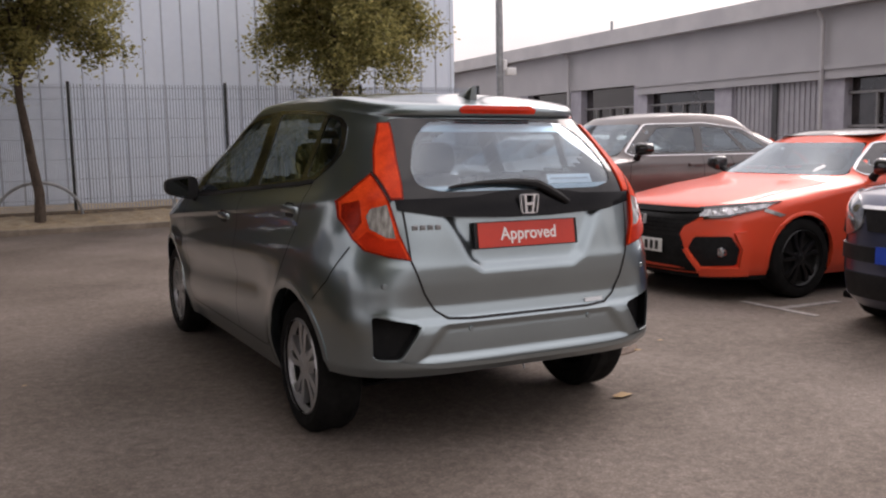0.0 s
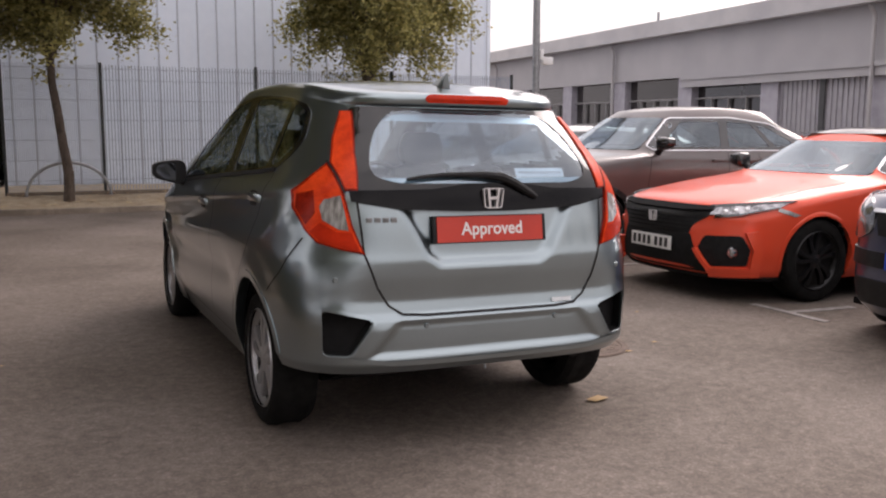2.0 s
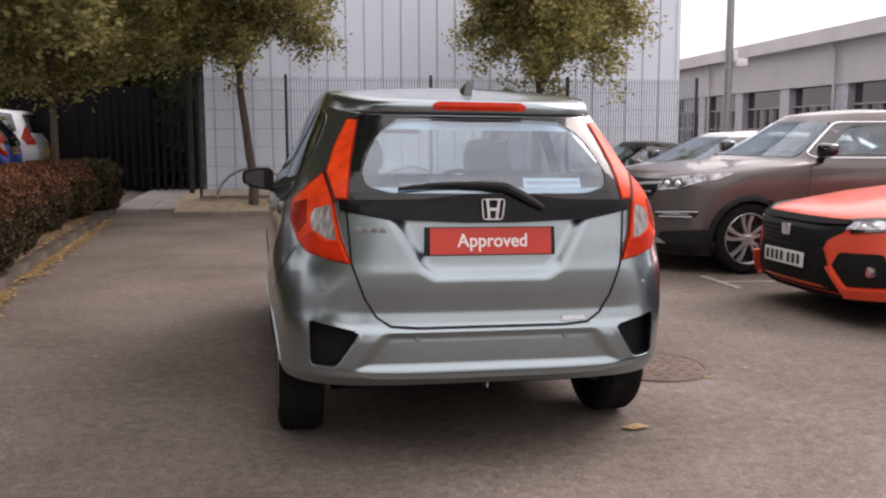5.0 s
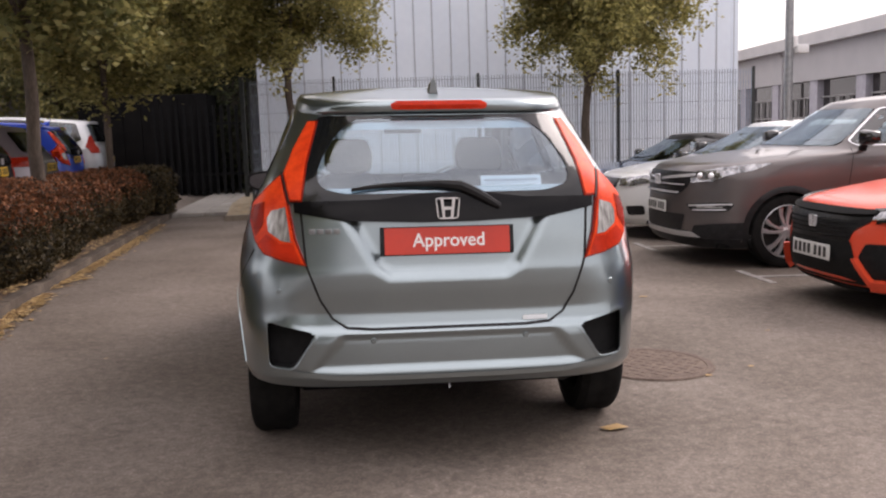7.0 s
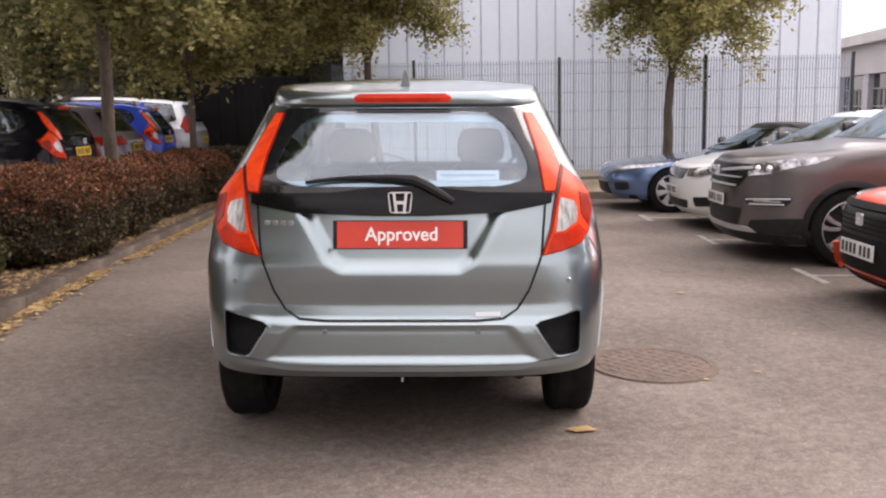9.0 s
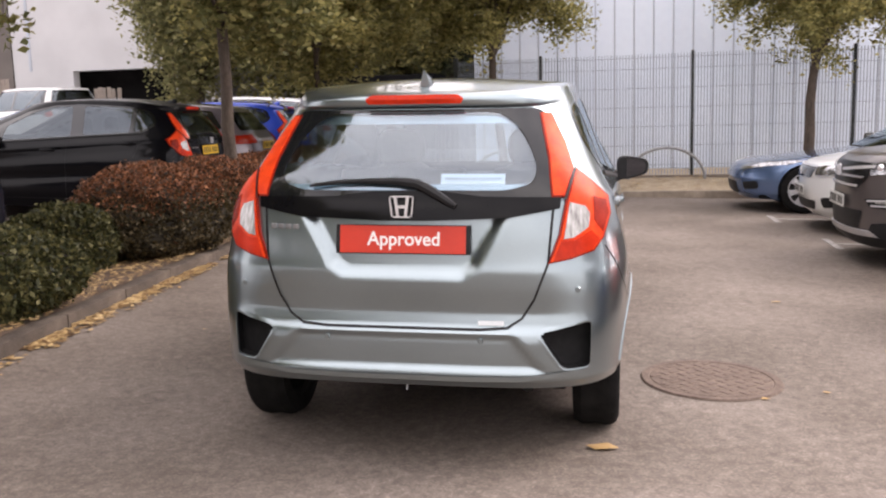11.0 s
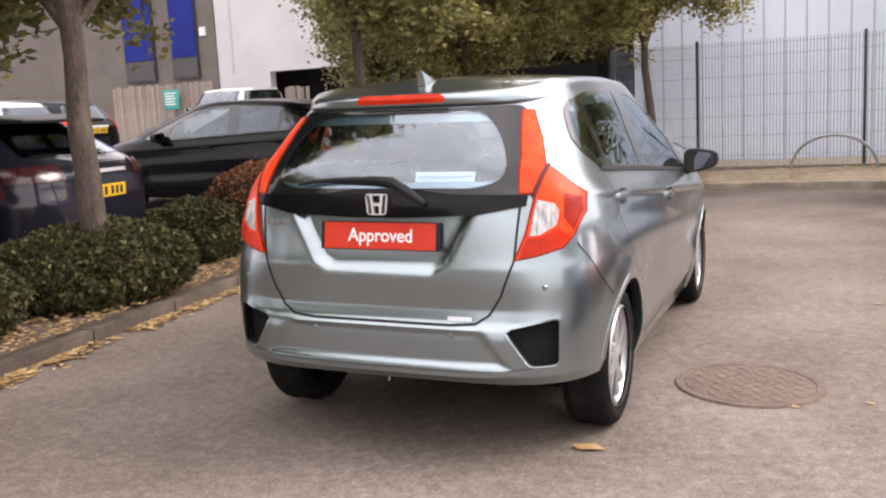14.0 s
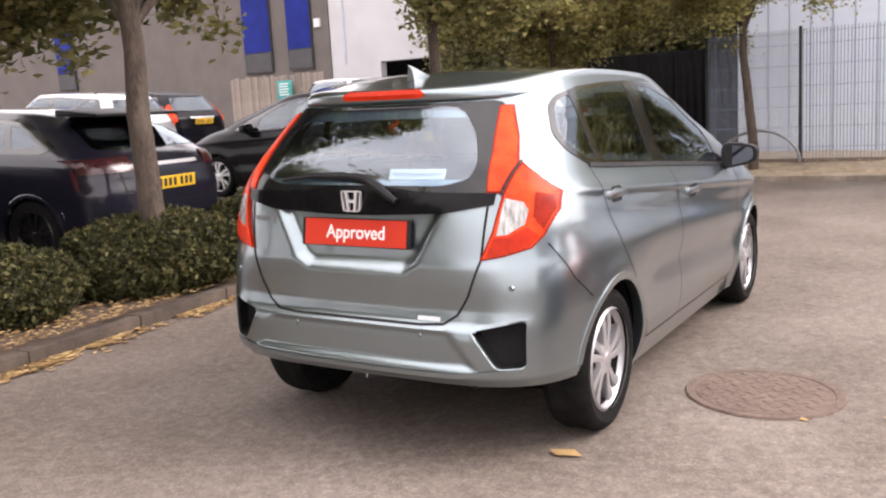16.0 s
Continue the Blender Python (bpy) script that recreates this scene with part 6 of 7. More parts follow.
def face_sport(car, sh, L, W, nose):
    k = W / 2
    # one wide black mask from lamp to lamp, with a deep grille below it
    bars(car, sh, "front", M["grille_black"], [rounded([(-0.54, 0.728), (0.54, 0.728), (0.535, 0.672), (0.42, 0.600), (0.39, 0.520), (-0.39, 0.520), (-0.42, 0.600), (-0.535, 0.672)], 0.02)], "grille", 0.006, 0.02)
    bars(car, sh, "front", M["vent_black"], [[(-0.54, 0.740), (0.54, 0.740), (0.54, 0.712), (0.30, 0.700), (-0.30, 0.700), (-0.54, 0.712)]], "grille_bar", 0.026, 0.03)
    for z in (0.560, 0.592, 0.624, 0.656):
        w = 0.375 + max(0.0, z - 0.6) * 1.45
        bars(car, sh, "front", M["vent_black"], [[(-w, z), (w, z), (w, z - 0.010), (-w, z - 0.010)]], "grille_slat", 0.012, 0.01)
    lamps = panel("headlamp", sh, "front", [(0.530, 0.736), (0.70, 0.762), (k * 0.930, 0.788), (k * 0.925, 0.758), (0.72, 0.700), (0.540, 0.682)], M["headlamp"], car, 0.012, 0.02, 0.03)
    bars(car, sh, "front", M["black_gloss"], [[(0.50, 0.752), (0.70, 0.778), (k * 0.935, 0.803), (k * 0.935, 0.788), (0.70, 0.760), (0.50, 0.734)], [(0.575, 0.685), (0.72, 0.699), (k * 0.925, 0.757), (k * 0.925, 0.746), (0.72, 0.684), (0.575, 0.662)]], "lamp_brow", 0.016, 0.02, True)
    for x in (0.625, 0.675, 0.725):
        for s, lamp in zip((1, -1), lamps):
            z = 0.715 + (x - 0.625) * 0.22
            y = float(sh.on_front(np.array([x]), np.array([z]))[0, 1])
            bm = bmesh.new()
            lathe(bm, [(0.0, 0.018), (0.012, 0.016), (0.019, 0.008), (0.021, -0.01)], 14, "y", (s * x, y + 0.004, z))
            part("lamp_projector", bm, M["chrome"], lamp)
    vent = rounded([(0.475, 0.425), (0.525, 0.525), (0.745, 0.535), (0.785, 0.430), (0.765, 0.300), (0.565, 0.285)], 0.02)
    bars(car, sh, "front", M["vent_black"], [vent], "bumper_intake", 0.003, 0.0, True)
    bars(car, sh, "front", M["orange"], [[(0.755, 0.560), (0.790, 0.430), (0.770, 0.285), (0.560, 0.282), (0.545, 0.236), (0.790, 0.240), (0.822, 0.430), (0.800, 0.575)], [(0.455, 0.420), (0.550, 0.262), (0.575, 0.275), (0.480, 0.425)]], "intake_rim", 0.050, 0.06, True)
    for s in (1, -1):
        y = float(sh.on_front(np.array([0.70]), np.array([0.405]))[0, 1])
        bm = bmesh.new()
        lathe(bm, [(0.0, 0.02), (0.03, 0.02), (0.042, 0.01), (0.042, -0.02)], 16, "y", (s * 0.70, y, 0.405))
        part("fog_lamp", bm, M["headlamp"], car)
    bars(car, sh, "front", M["vent_black"], [rounded([(-0.41, 0.528), (0.41, 0.528), (0.45, 0.420), (0.525, 0.262), (0.545, 0.232), (-0.545, 0.232), (-0.525, 0.262), (-0.45, 0.420)], 0.015)], "lower_intake", 0.004, 0.0)
    bars(car, sh, "front", M["vent_black"], [[(-0.84, 0.212), (0.84, 0.212), (0.82, 0.180), (-0.82, 0.180)]], "splitter", 0.010, 0.03)
    emblem_front(car, sh, 0.640)
    panel("screen_sticker", sh, "front", circle(-0.47, 1.05, 0.030, 16), M["sticker"], car, 0.006, 0.0, 0.05, both=False)
    for s in (1, -1):
        bm = drape(flat_grid([(3.80, 0.70), (3.98, 0.755), (4.0, 0.73), (3.86, 0.685)], 0.04), sh.views["side"], 0.006, 0.006)
        for v in bm.verts:
            v.co.x *= s
        part("side_marker", bm, M["clear_lens"], car)


def face_suv(car, sh, L, W, nose):
    k = W / 2
    bars(car, sh, "front", M["grille_black"], [rounded([(-0.60, 0.905), (0.60, 0.905), (0.52, 0.760), (0.42, 0.680), (-0.42, 0.680), (-0.52, 0.760)], 0.03)], "grille", 0.006, 0.02)
    bars(car, sh, "front", M["chrome"], [[(-0.60, 0.885), (-0.10, 0.840), (-0.10, 0.818), (-0.60, 0.862)], [(0.60, 0.885), (0.10, 0.840), (0.10, 0.818), (0.60, 0.862)], [(-0.50, 0.790), (0.50, 0.790), (0.49, 0.776), (-0.49, 0.776)], [(-0.42, 0.715), (0.42, 0.715), (0.42, 0.695), (-0.42, 0.695)]], "grille_bar", 0.022, 0.02)
    bars(car, sh, "front", M["headlamp"], [[(0.56, 0.895), (0.68, 0.930), (k * 0.96, 0.985), (k * 0.95, 0.925), (0.74, 0.825), (0.57, 0.800)]], "headlamp", 0.012, 0.02, True)
    for x in (0.64, 0.72):
        for s in (1, -1):
            y = float(sh.on_front(np.array([x]), np.array([0.872]))[0, 1])
            bm = bmesh.new()
            bmesh.ops.create_uvsphere(bm, u_segments=12, v_segments=8, radius=0.032, matrix=pose(s * x, y, 0.872))
            part("lamp_projector", bm, M["chrome"], car)
    bars(car, sh, "front", M["black_plastic"], [rounded([(-0.52, 0.500), (0.52, 0.500), (0.46, 0.330), (-0.46, 0.330)], 0.03)], "lower_intake", 0.004, 0.0)
    bars(car, sh, "front", M["black_plastic"], [rounded([(0.52, 0.600), (0.84, 0.630), (0.82, 0.540), (0.60, 0.530)], 0.03)], "lamp_recess", 0.004, 0.0, True)
    bars(car, sh, "front", M["chrome"], [[(0.56, 0.595), (0.83, 0.618), (0.83, 0.605), (0.56, 0.578)], [(0.60, 0.555), (0.81, 0.565), (0.81, 0.552), (0.60, 0.540)]], "fog_lamp_trim", 0.012, 0.012, True)
    bars(car, sh, "front", M["clear_lens"], [[(0.62, 0.600), (0.80, 0.585), (0.79, 0.575), (0.64, 0.568)]], "fog_lamp", 0.008, 0.01, True)
    bars(car, sh, "front", M["alloy"], [[(-0.60, 0.335), (0.60, 0.335), (0.66, 0.290), (-0.66, 0.290)]], "skid_plate", 0.02, 0.02)
    bars(car, sh, "front", M["black_plastic"], [[(-0.86, 0.285), (-0.86, 0.44), (-0.62, 0.40), (-0.56, 0.285)], [(0.86, 0.285), (0.86, 0.44), (0.62, 0.40), (0.56, 0.285)], [(-0.86, 0.282), (0.86, 0.282), (0.84, 0.200), (-0.84, 0.200)]], "lower_cladding", 0.012, 0.02)
    panel("sill_cladding", sh, "side", [(1.15, 0.200), (1.15, 0.340), (3.35, 0.340), (3.35, 0.200)], M["black_plastic"], car, 0.008, 0.01, 0.12)
    emblem_front(car, sh, 0.82, 0.062)


def face_saloon(car, sh, L, W, nose):
    k = W / 2
    bars(car, sh, "front", M["black_gloss"], [rounded([(-0.40, 0.72), (0.40, 0.72), (0.34, 0.60), (-0.34, 0.60)], 0.04)], "grille", 0.008, 0.02)
    bars(car, sh, "front", M["chrome"], [[(-0.41, 0.735), (0.41, 0.735), (0.41, 0.718), (-0.41, 0.718)]], "grille_bar", 0.02, 0.02)
    bars(car, sh, "front", M["headlamp"], [[(0.42, 0.725), (0.62, 0.76), (k * 0.95, 0.80), (k * 0.94, 0.72), (0.62, 0.64), (0.44, 0.64)]], "headlamp", 0.012, 0.02, True)
    bars(car, sh, "front", M["black_plastic"], [rounded([(-0.48, 0.36), (0.48, 0.36), (0.44, 0.26), (-0.44, 0.26)], 0.03), rounded([(0.56, 0.40), (0.76, 0.42), (0.76, 0.31), (0.58, 0.29)], 0.03), rounded([(-0.56, 0.40), (-0.76, 0.42), (-0.76, 0.31), (-0.58, 0.29)], 0.03)], "lower_intake", 0.004, 0.0)
    emblem_front(car, sh, 0.665, 0.045)


def face_roadster(car, sh, L, W, nose):
    k = W / 2
    bars(car, sh, "front", M["headlamp"], [[(0.42, 0.60), (0.56, 0.655), (k * 0.95, 0.69), (k * 0.95, 0.64), (0.62, 0.575), (0.44, 0.555)]], "headlamp", 0.012, 0.02, True)
    bars(car, sh, "front", M["black_plastic"], [rounded([(-0.40, 0.40), (0.40, 0.40), (0.46, 0.24), (-0.46, 0.24)], 0.05), rounded([(0.56, 0.40), (0.74, 0.42), (0.74, 0.32), (0.58, 0.30)], 0.03), rounded([(-0.56, 0.40), (-0.74, 0.42), (-0.74, 0.32), (-0.58, 0.30)], 0.03)], "lower_intake", 0.004, 0.0)


def face_round(car, sh, L, W, nose):
    k = W / 2
    bars(car, sh, "front", M["headlamp"], [rounded([(0.40, 0.84), (0.58, 0.93), (k * 0.94, 0.95), (k * 0.96, 0.80), (k * 0.90, 0.68), (0.56, 0.66), (0.42, 0.72)], 0.04)], "headlamp", 0.012, 0.02, True)
    bars(car, sh, "front", M["black_plastic"], [[(-0.40, 0.84), (0.40, 0.84), (0.36, 0.70), (-0.36, 0.70)], [(-0.84, 0.60), (0.84, 0.60), (0.84, 0.50), (-0.84, 0.50)], rounded([(-0.60, 0.42), (0.60, 0.42), (0.56, 0.26), (-0.56, 0.26)], 0.04)], "grille", 0.008, 0.02)
    bars(car, sh, "front", M["chrome"], [[(-0.42, 0.86), (0.42, 0.86), (0.42, 0.84), (-0.42, 0.84)]], "grille_bar", 0.02, 0.02)
    panel("show_plate", sh, "front", [(-0.26, 0.50), (0.26, 0.50), (0.26, 0.61), (-0.26, 0.61)], M["plate_blue"], car, 0.03, 0.012, 0.1, both=False)


def back_hatch(lens_shape, lens="red_lens"):
    def back(car, sh, L, W, nose, cowl, hi):
        k = W / 2
        shapes = {
            "upright": [[(k * 0.72, cowl - 0.02), (k * 0.80, cowl + 0.02), (k * 0.66, hi - 0.04), (k * 0.62, hi - 0.04)], [(k * 0.70, cowl - 0.20), (k * 0.72, cowl - 0.02), (k * 0.92, cowl - 0.06), (k * 0.92, cowl - 0.18)]],
            "flat": [[(k * 0.52, cowl - 0.10), (k * 0.55, cowl + 0.02), (k * 0.95, cowl + 0.00), (k * 0.955, cowl - 0.12)]],
            "tall": [[(k * 0.76, cowl - 0.14), (k * 0.74, cowl + 0.02), (k * 0.70, cowl + 0.22), (k * 0.78, cowl + 0.16), (k * 0.92, cowl - 0.02), (k * 0.92, cowl - 0.14)]],
        }[lens_shape]
        for s in shapes:
            panel("tail_lamp", sh, "rear", s, M[lens], car, 0.014, 0.02, 0.04)
        seam("tailgate_gap", sh, "rear", [(-k * 0.70, cowl), (-k * 0.66, 0.66), (-k * 0.56, 0.58), (k * 0.56, 0.58), (k * 0.66, 0.66), (k * 0.70, cowl)], 0.01, M["black_plastic"], car, 0.002, both=False)
        panel("bumper_insert", sh, "rear", rounded([(-0.55, 0.38), (0.55, 0.38), (0.5, 0.24), (-0.5, 0.24)], 0.03), M["black_plastic"], car, 0.004, 0.0, 0.1, both=False)
        seam("tailgate_strip", sh, "rear", [(-0.36, cowl - 0.06), (0.36, cowl - 0.06)], 0.03, M["chrome"], car, 0.006, both=False)

    return back


def faced_left(x_nose, L, y):
    """Parked square to the aisle, nose towards it."""
    return pose(x_nose + L, y, ground_z(x_nose + L), 0, 0, 90) @ Matrix.Rotation(0.02, 4, "X")


def faced_away(x_tail, y, turn=4):
    return pose(x_tail, y, ground_z(x_tail), 0, 0, 90 + turn) @ Matrix.Rotation(0.045, 4, "X")


parked_car("orange_hatchback", faced_left(3.00, 4.52, 2.85), M["orange"], "orange-red sports hatchback with black alloy wheels and grille", 4.52, 1.80, 1.43, 0.76, 0.97, 1.30, 2.12, 0.55, 0.93, 0.89, 0.335, M["dark_alloy"], 5, True,
           M["clear_glass"], face_sport, back_hatch("flat"), 0.432, None, M["chrome"], "cars facing the aisle", top_panel=M["black_gloss"], mirror_mat=M["black_gloss"], fine=1.3, arc=0.09)
parked_car("brown_suv", faced_left(2.76, 4.60, 5.50), M["brown_grey"], "metallic brown-grey sports utility car with chrome grille bars", 4.60, 1.82, 1.66, 0.96, 1.11, 1.15, 1.95, 0.95, 0.93, 1.05, 0.35, M["alloy"], 5, True,
           M["clear_glass"], face_suv, back_hatch("tall"), 0.56, None, M["chrome"], "cars facing the aisle", mirror_mat=M["black_gloss"], fine=1.3, arc=0.11, cladding=True)
parked_car("white_saloon", faced_left(2.85, 4.70, 7.75), M["white_paint"], "white saloon car with a small dark grille", 4.70, 1.84, 1.44, 0.77, 0.96, 1.15, 2.05, 0.65, 0.95, 1.05, 0.325, M["alloy"], 5, True,
           M["clear_glass"], face_saloon, back_hatch("flat"), 0.46, None, None, "cars facing the aisle", mirror_mat=M["black_gloss"])
parked_car("blue_roadster", faced_left(2.30, 4.12, 10.0), M["blue_silver"], "metallic pale-blue two-seat roadster with a black soft top", 4.12, 1.75, 1.27, 0.63, 0.83, 1.55, 2.30, 0.85, 0.86, 0.82, 0.315, M["chrome"], 7, False,
           M["clear_glass"], face_roadster, back_hatch("flat"), None, None, None, "cars facing the aisle", roof_mat=M["black_plastic"], mirror_mat=M["black_gloss"])
parked_car("slate_hatchback", faced_left(3.03, 3.90, 0.36), M["dark_blue"], "slate-blue small car with large headlamps and a blue show plate", 3.90, 1.72, 1.52, 0.93, 1.06, 0.95, 1.60, 0.35, 0.80, 0.65, 0.30, M["alloy"], 5, False,
           M["clear_glass"], face_round, back_hatch("upright"), None, None, None, "cars facing the aisle")


hatchback("black_hatchback", faced_away(-4.42, 7.83), M["black_paint"], "glossy black five-door hatchback parked behind the hedge", 0.6, False, "cars behind the hedge")
parked_car("dark_hatchback", faced_away(-4.27, 3.0, 8), M["slate_paint"], "dark slate hatchback with a large black roof spoiler", 4.42, 1.76, 1.43, 0.80, 0.98, 1.1, 1.9, 0.66, 0.92, 0.87, 0.32, M["dark_alloy"], 5, True,
           None, None, back_hatch("flat", "smoked_lens"), None, 0.75, None, "cars behind the hedge", spoiler=True)
parked_car("mauve_hatchback", faced_away(-4.65, 10.25), M["mauve_grey"], "mauve-grey hatchback with red tail lamps behind the hedge", 4.1, 1.72, 1.50, 0.85, 1.0, 1.0, 1.7, 0.35, 0.85, 0.75, 0.305, M["alloy"], 5, True,
           None, None, back_hatch("flat", "deep_red_lens"), None, 0.86, None, "cars behind the hedge")
hatchback("blue_hatchback", faced_away(-5.0, 13.0), M["bright_blue"], "bright blue five-door hatchback parked behind the hedge", 0.5, False, "cars behind the hedge")
parked_car("silver_people_carrier", faced_away(-5.25, 16.0), M["silver"], "silver people carrier with tall red tail lamps", 4.3, 1.76, 1.66, 0.92, 1.08, 0.95, 1.6, 0.2, 0.88, 0.8, 0.32, M["alloy"], 5, True,
           None, None, back_hatch("tall", "deep_red_lens"), None, 0.8, None, "cars behind the hedge")
parked_car("red_lamp_hatchback", faced_away(-4.45, 0.55), M["slate_paint"], "dark grey hatchback with red tail lamps beside the bushes", 4.2, 1.75, 1.48, 0.82, 0.98, 1.05, 1.8, 0.38, 0.88, 0.8, 0.31, M["alloy"], 5, True,
           None, None, back_hatch("tall"), None, 0.8, None, "cars behind the hedge")
parked_car("black_suv", faced_away(-12.1, 11.0), M["black_paint"], "black sports utility car with tall red tail lamps", 4.45, 1.80, 1.56, 0.90, 1.06, 1.05, 1.7, 0.32, 0.92, 1.0, 0.35, M["alloy"], 5, True,
           None, None, back_hatch("tall"), None, 0.92, None, "cars in the far row")
parked_car("silver_hatch", faced_away(-11.4, 9.0), M["silver"], "silver hatchback with tall tail lamps in the far row", 4.2, 1.76, 1.56, 0.88, 1.04, 1.0, 1.65, 0.30, 0.92, 1.0, 0.35, M["alloy"], 5, True,
           None, None, back_hatch("tall"), None, 0.85, None, "cars in the far row")
parked_car("blue_saloon", faced_away(-14.5, 6.9), M["dark_blue"], "dark blue car in the far row", 4.5, 1.8, 1.75, 0.95, 1.12, 1.05, 1.8, 0.4, 0.9, 0.95, 0.33, M["alloy"], 5, True,
           None, None, back_hatch("flat"), None, 0.85, None, "cars in the far row")
parked_car("white_van", pose(-14.2, 20.1, 0.53, 0, 0, 62), M["white_paint"], "white van parked before the timber fence", 4.8, 1.9, 1.95, 1.05, 1.22, 0.8, 1.45, 0.1, 0.92, 1.0, 0.34, M["alloy"], 5, True,
           None, None, back_hatch("tall"), None, 0.9, None, "cars in the far row")

# ---- trees, hedge and bushes ----
def leaf_cloud(rng, centres, spread, per, size, flat=0.5):
    """Folded leaves scattered round the centres: vertices and faces."""
    n = len(centres) * per
    c = np.repeat(np.asarray(centres), per, axis=0) + rng.normal(0, 1, (n, 3)) * spread
    a = rng.normal(0, 1, (n, 3))
    a[:, 2] *= flat
    a /= np.linalg.norm(a, axis=1)[:, None]
    b = np.cross(a, rng.normal(0, 1, (n, 3)))
    b /= np.linalg.norm(b, axis=1)[:, None] + 1e-9
    s = size * rng.uniform(0.6, 1.3, (n, 1))
    nn = np.cross(a, b) * s * 0.18
    v = np.stack([c - a * s, c + b * s * 0.5 + nn, c + a * s, c - b * s * 0.5 + nn], 1).reshape(-1, 3)
    f = np.arange(n * 4).reshape(-1, 4)
    return v, f


def leaf_mesh(name, v, f, material, parent):
    me = bpy.data.meshes.new(name)
    me.vertices.add(len(v))
    me.vertices.foreach_set("co", v.astype(np.float32).ravel())
    me.loops.add(f.size)
    me.loops.foreach_set("vertex_index", f.ravel().astype(np.int32))
    me.polygons.add(len(f))
    me.polygons.foreach_set("loop_start", np.arange(0, f.size, 4, dtype=np.int32))
    me.polygons.foreach_set("loop_total", np.full(len(f), 4, np.int32))
    me.update()
    return link(name, me, material, parent, smooth=0)


def tree(label, x, y, trunk_r, fork, crown, radii, clumps, per, size, material, seed, lean=(0, 0), z0=0.1, spread=0.12, low=-1.0, group="", skirt=None, tier=0.0):
    """A tree: tapered trunk, limbs that divide, and a crown of leaf clumps round their ends."""
    rng = np.random.default_rng(seed)
    t = thing("tree", pose(x, y, z0), label, "tree", group)
    bm = bmesh.new()
    pts = [Vector((0, 0, 0))]
    for k in range(1, 6):
        u = k / 5
        pts.append(Vector((lean[0] * u + rng.normal(0, 0.02), lean[1] * u + rng.normal(0, 0.02), fork * u)))
    tube(bm, [pts[0] - Vector((0, 0, 0.1)), pts[0] + Vector((0, 0, 0.06))] + pts[1:], [trunk_r * 1.5, trunk_r * 1.15] + [trunk_r * (1 - 0.07 * k) for k in range(5)], 12)
    part("trunk", bm, M["bark"], t, smooth=60)
    top, c, r = pts[-1], np.array(crown), np.array(radii)
    tips = []
    bm = bmesh.new()
    for k in range(9):
        a = 2 * math.pi * (k + rng.uniform(-0.3, 0.3)) / 9
        el = rng.uniform(-0.25, 0.95)
        el = max(el, 0.12) if tier else el
        d = np.array([math.cos(a) * math.cos(el), math.sin(a) * math.cos(el), math.sin(el)]) * r * rng.uniform(0.55, 0.9)
        end = Vector(c + d)
        start = pts[-2].lerp(top, rng.uniform(0.2, 1.0))
        mid = start.lerp(end, 0.5) + Vector((0, 0, rng.uniform(0.05, 0.3)))
        r0 = trunk_r * rng.uniform(0.35, 0.55)
        tube(bm, [start, start.lerp(mid, 0.5), mid, mid.lerp(end, 0.6), end], [r0, r0 * 0.8, r0 * 0.55, r0 * 0.3, r0 * 0.12], 7)
        tips.append(end)
        for _ in range(5):
            s = mid.lerp(end, rng.uniform(-0.4, 0.8))
            e = s + Vector(rng.normal(0, 1, 3) * r * 0.33)
            tube(bm, [s, s.lerp(e, 0.5) + Vector((0, 0, 0.05)), e], [r0 * 0.28, r0 * 0.18, r0 * 0.06], 5)
            tips.append(e)
    part("branchwork", bm, M["bark"], t, smooth=60)
    q = rng.normal(0, 1, (clumps * 3, 3))
    q /= np.linalg.norm(q, axis=1)[:, None]
    q *= rng.uniform(0.25, 1.0, (len(q), 1)) ** 0.45
    lump = np.array([0.74 + 0.62 * noise.noise(Vector((p[0] * 2.1 + seed, p[1] * 2.1, p[2] * 3.2))) + 0.25 * noise.noise(Vector((p[0] * 5 + seed, p[1] * 5, p[2] * 6))) for p in q])
    q = q * lump[:, None]
    q = q[q[:, 2] > low][:clumps]
    body = q * r * 1.12
    if tier:
        # foliage gathers in flat drooping sprays that are widest low in the crown
        wide = 1.12 - 0.30 * q[:, 2:3]
        body[:, :2] *= wide
        level = np.round(body[:, 2] / tier + 0.35 * np.sin(3.0 * np.arctan2(body[:, 1], body[:, 0])))
        reach = np.hypot(body[:, 0], body[:, 1])
        body[:, 2] = 0.75 * level * tier + 0.25 * body[:, 2] + 0.18 - 0.12 * reach ** 2 / r[0]
        # pointed sprays that reach past the crown and hang at their tips
        for _ in range(54):
            a, h = rng.uniform(0, 2 * math.pi), rng.uniform(-0.62, 0.75)
            reach = r[0] * (1.22 - 0.55 * max(h, 0.0)) * rng.uniform(0.75, 1.18)
            u = np.linspace(0.35, 1.0, 9)[:, None]
            out = np.array([[math.cos(a), math.sin(a), 0.0]]) * reach * u
            fall = np.array([[0.0, 0.0, 1.0]]) * (h * r[2] + 0.16 * np.sin(u * 2.2) - 0.42 * u ** 3)
            body = np.concatenate([body, out + fall + rng.normal(0, 0.05, (9, 3))])
    centres = np.concatenate([c + body, np.array([tuple(p) for p in tips])])
    if skirt:
        for sc, sr, n in skirt:
            q = rng.normal(0, 1, (n, 3))
            q *= (rng.uniform(0.1, 1.0, (n, 1)) ** 0.45) / np.linalg.norm(q, axis=1)[:, None]
            centres = np.concatenate([centres, np.array(sc) + q * np.array(sr)])
    v, f = leaf_cloud(rng, centres, spread, per, size)
    leaf_mesh("crown", v, f, material, t)
    return t


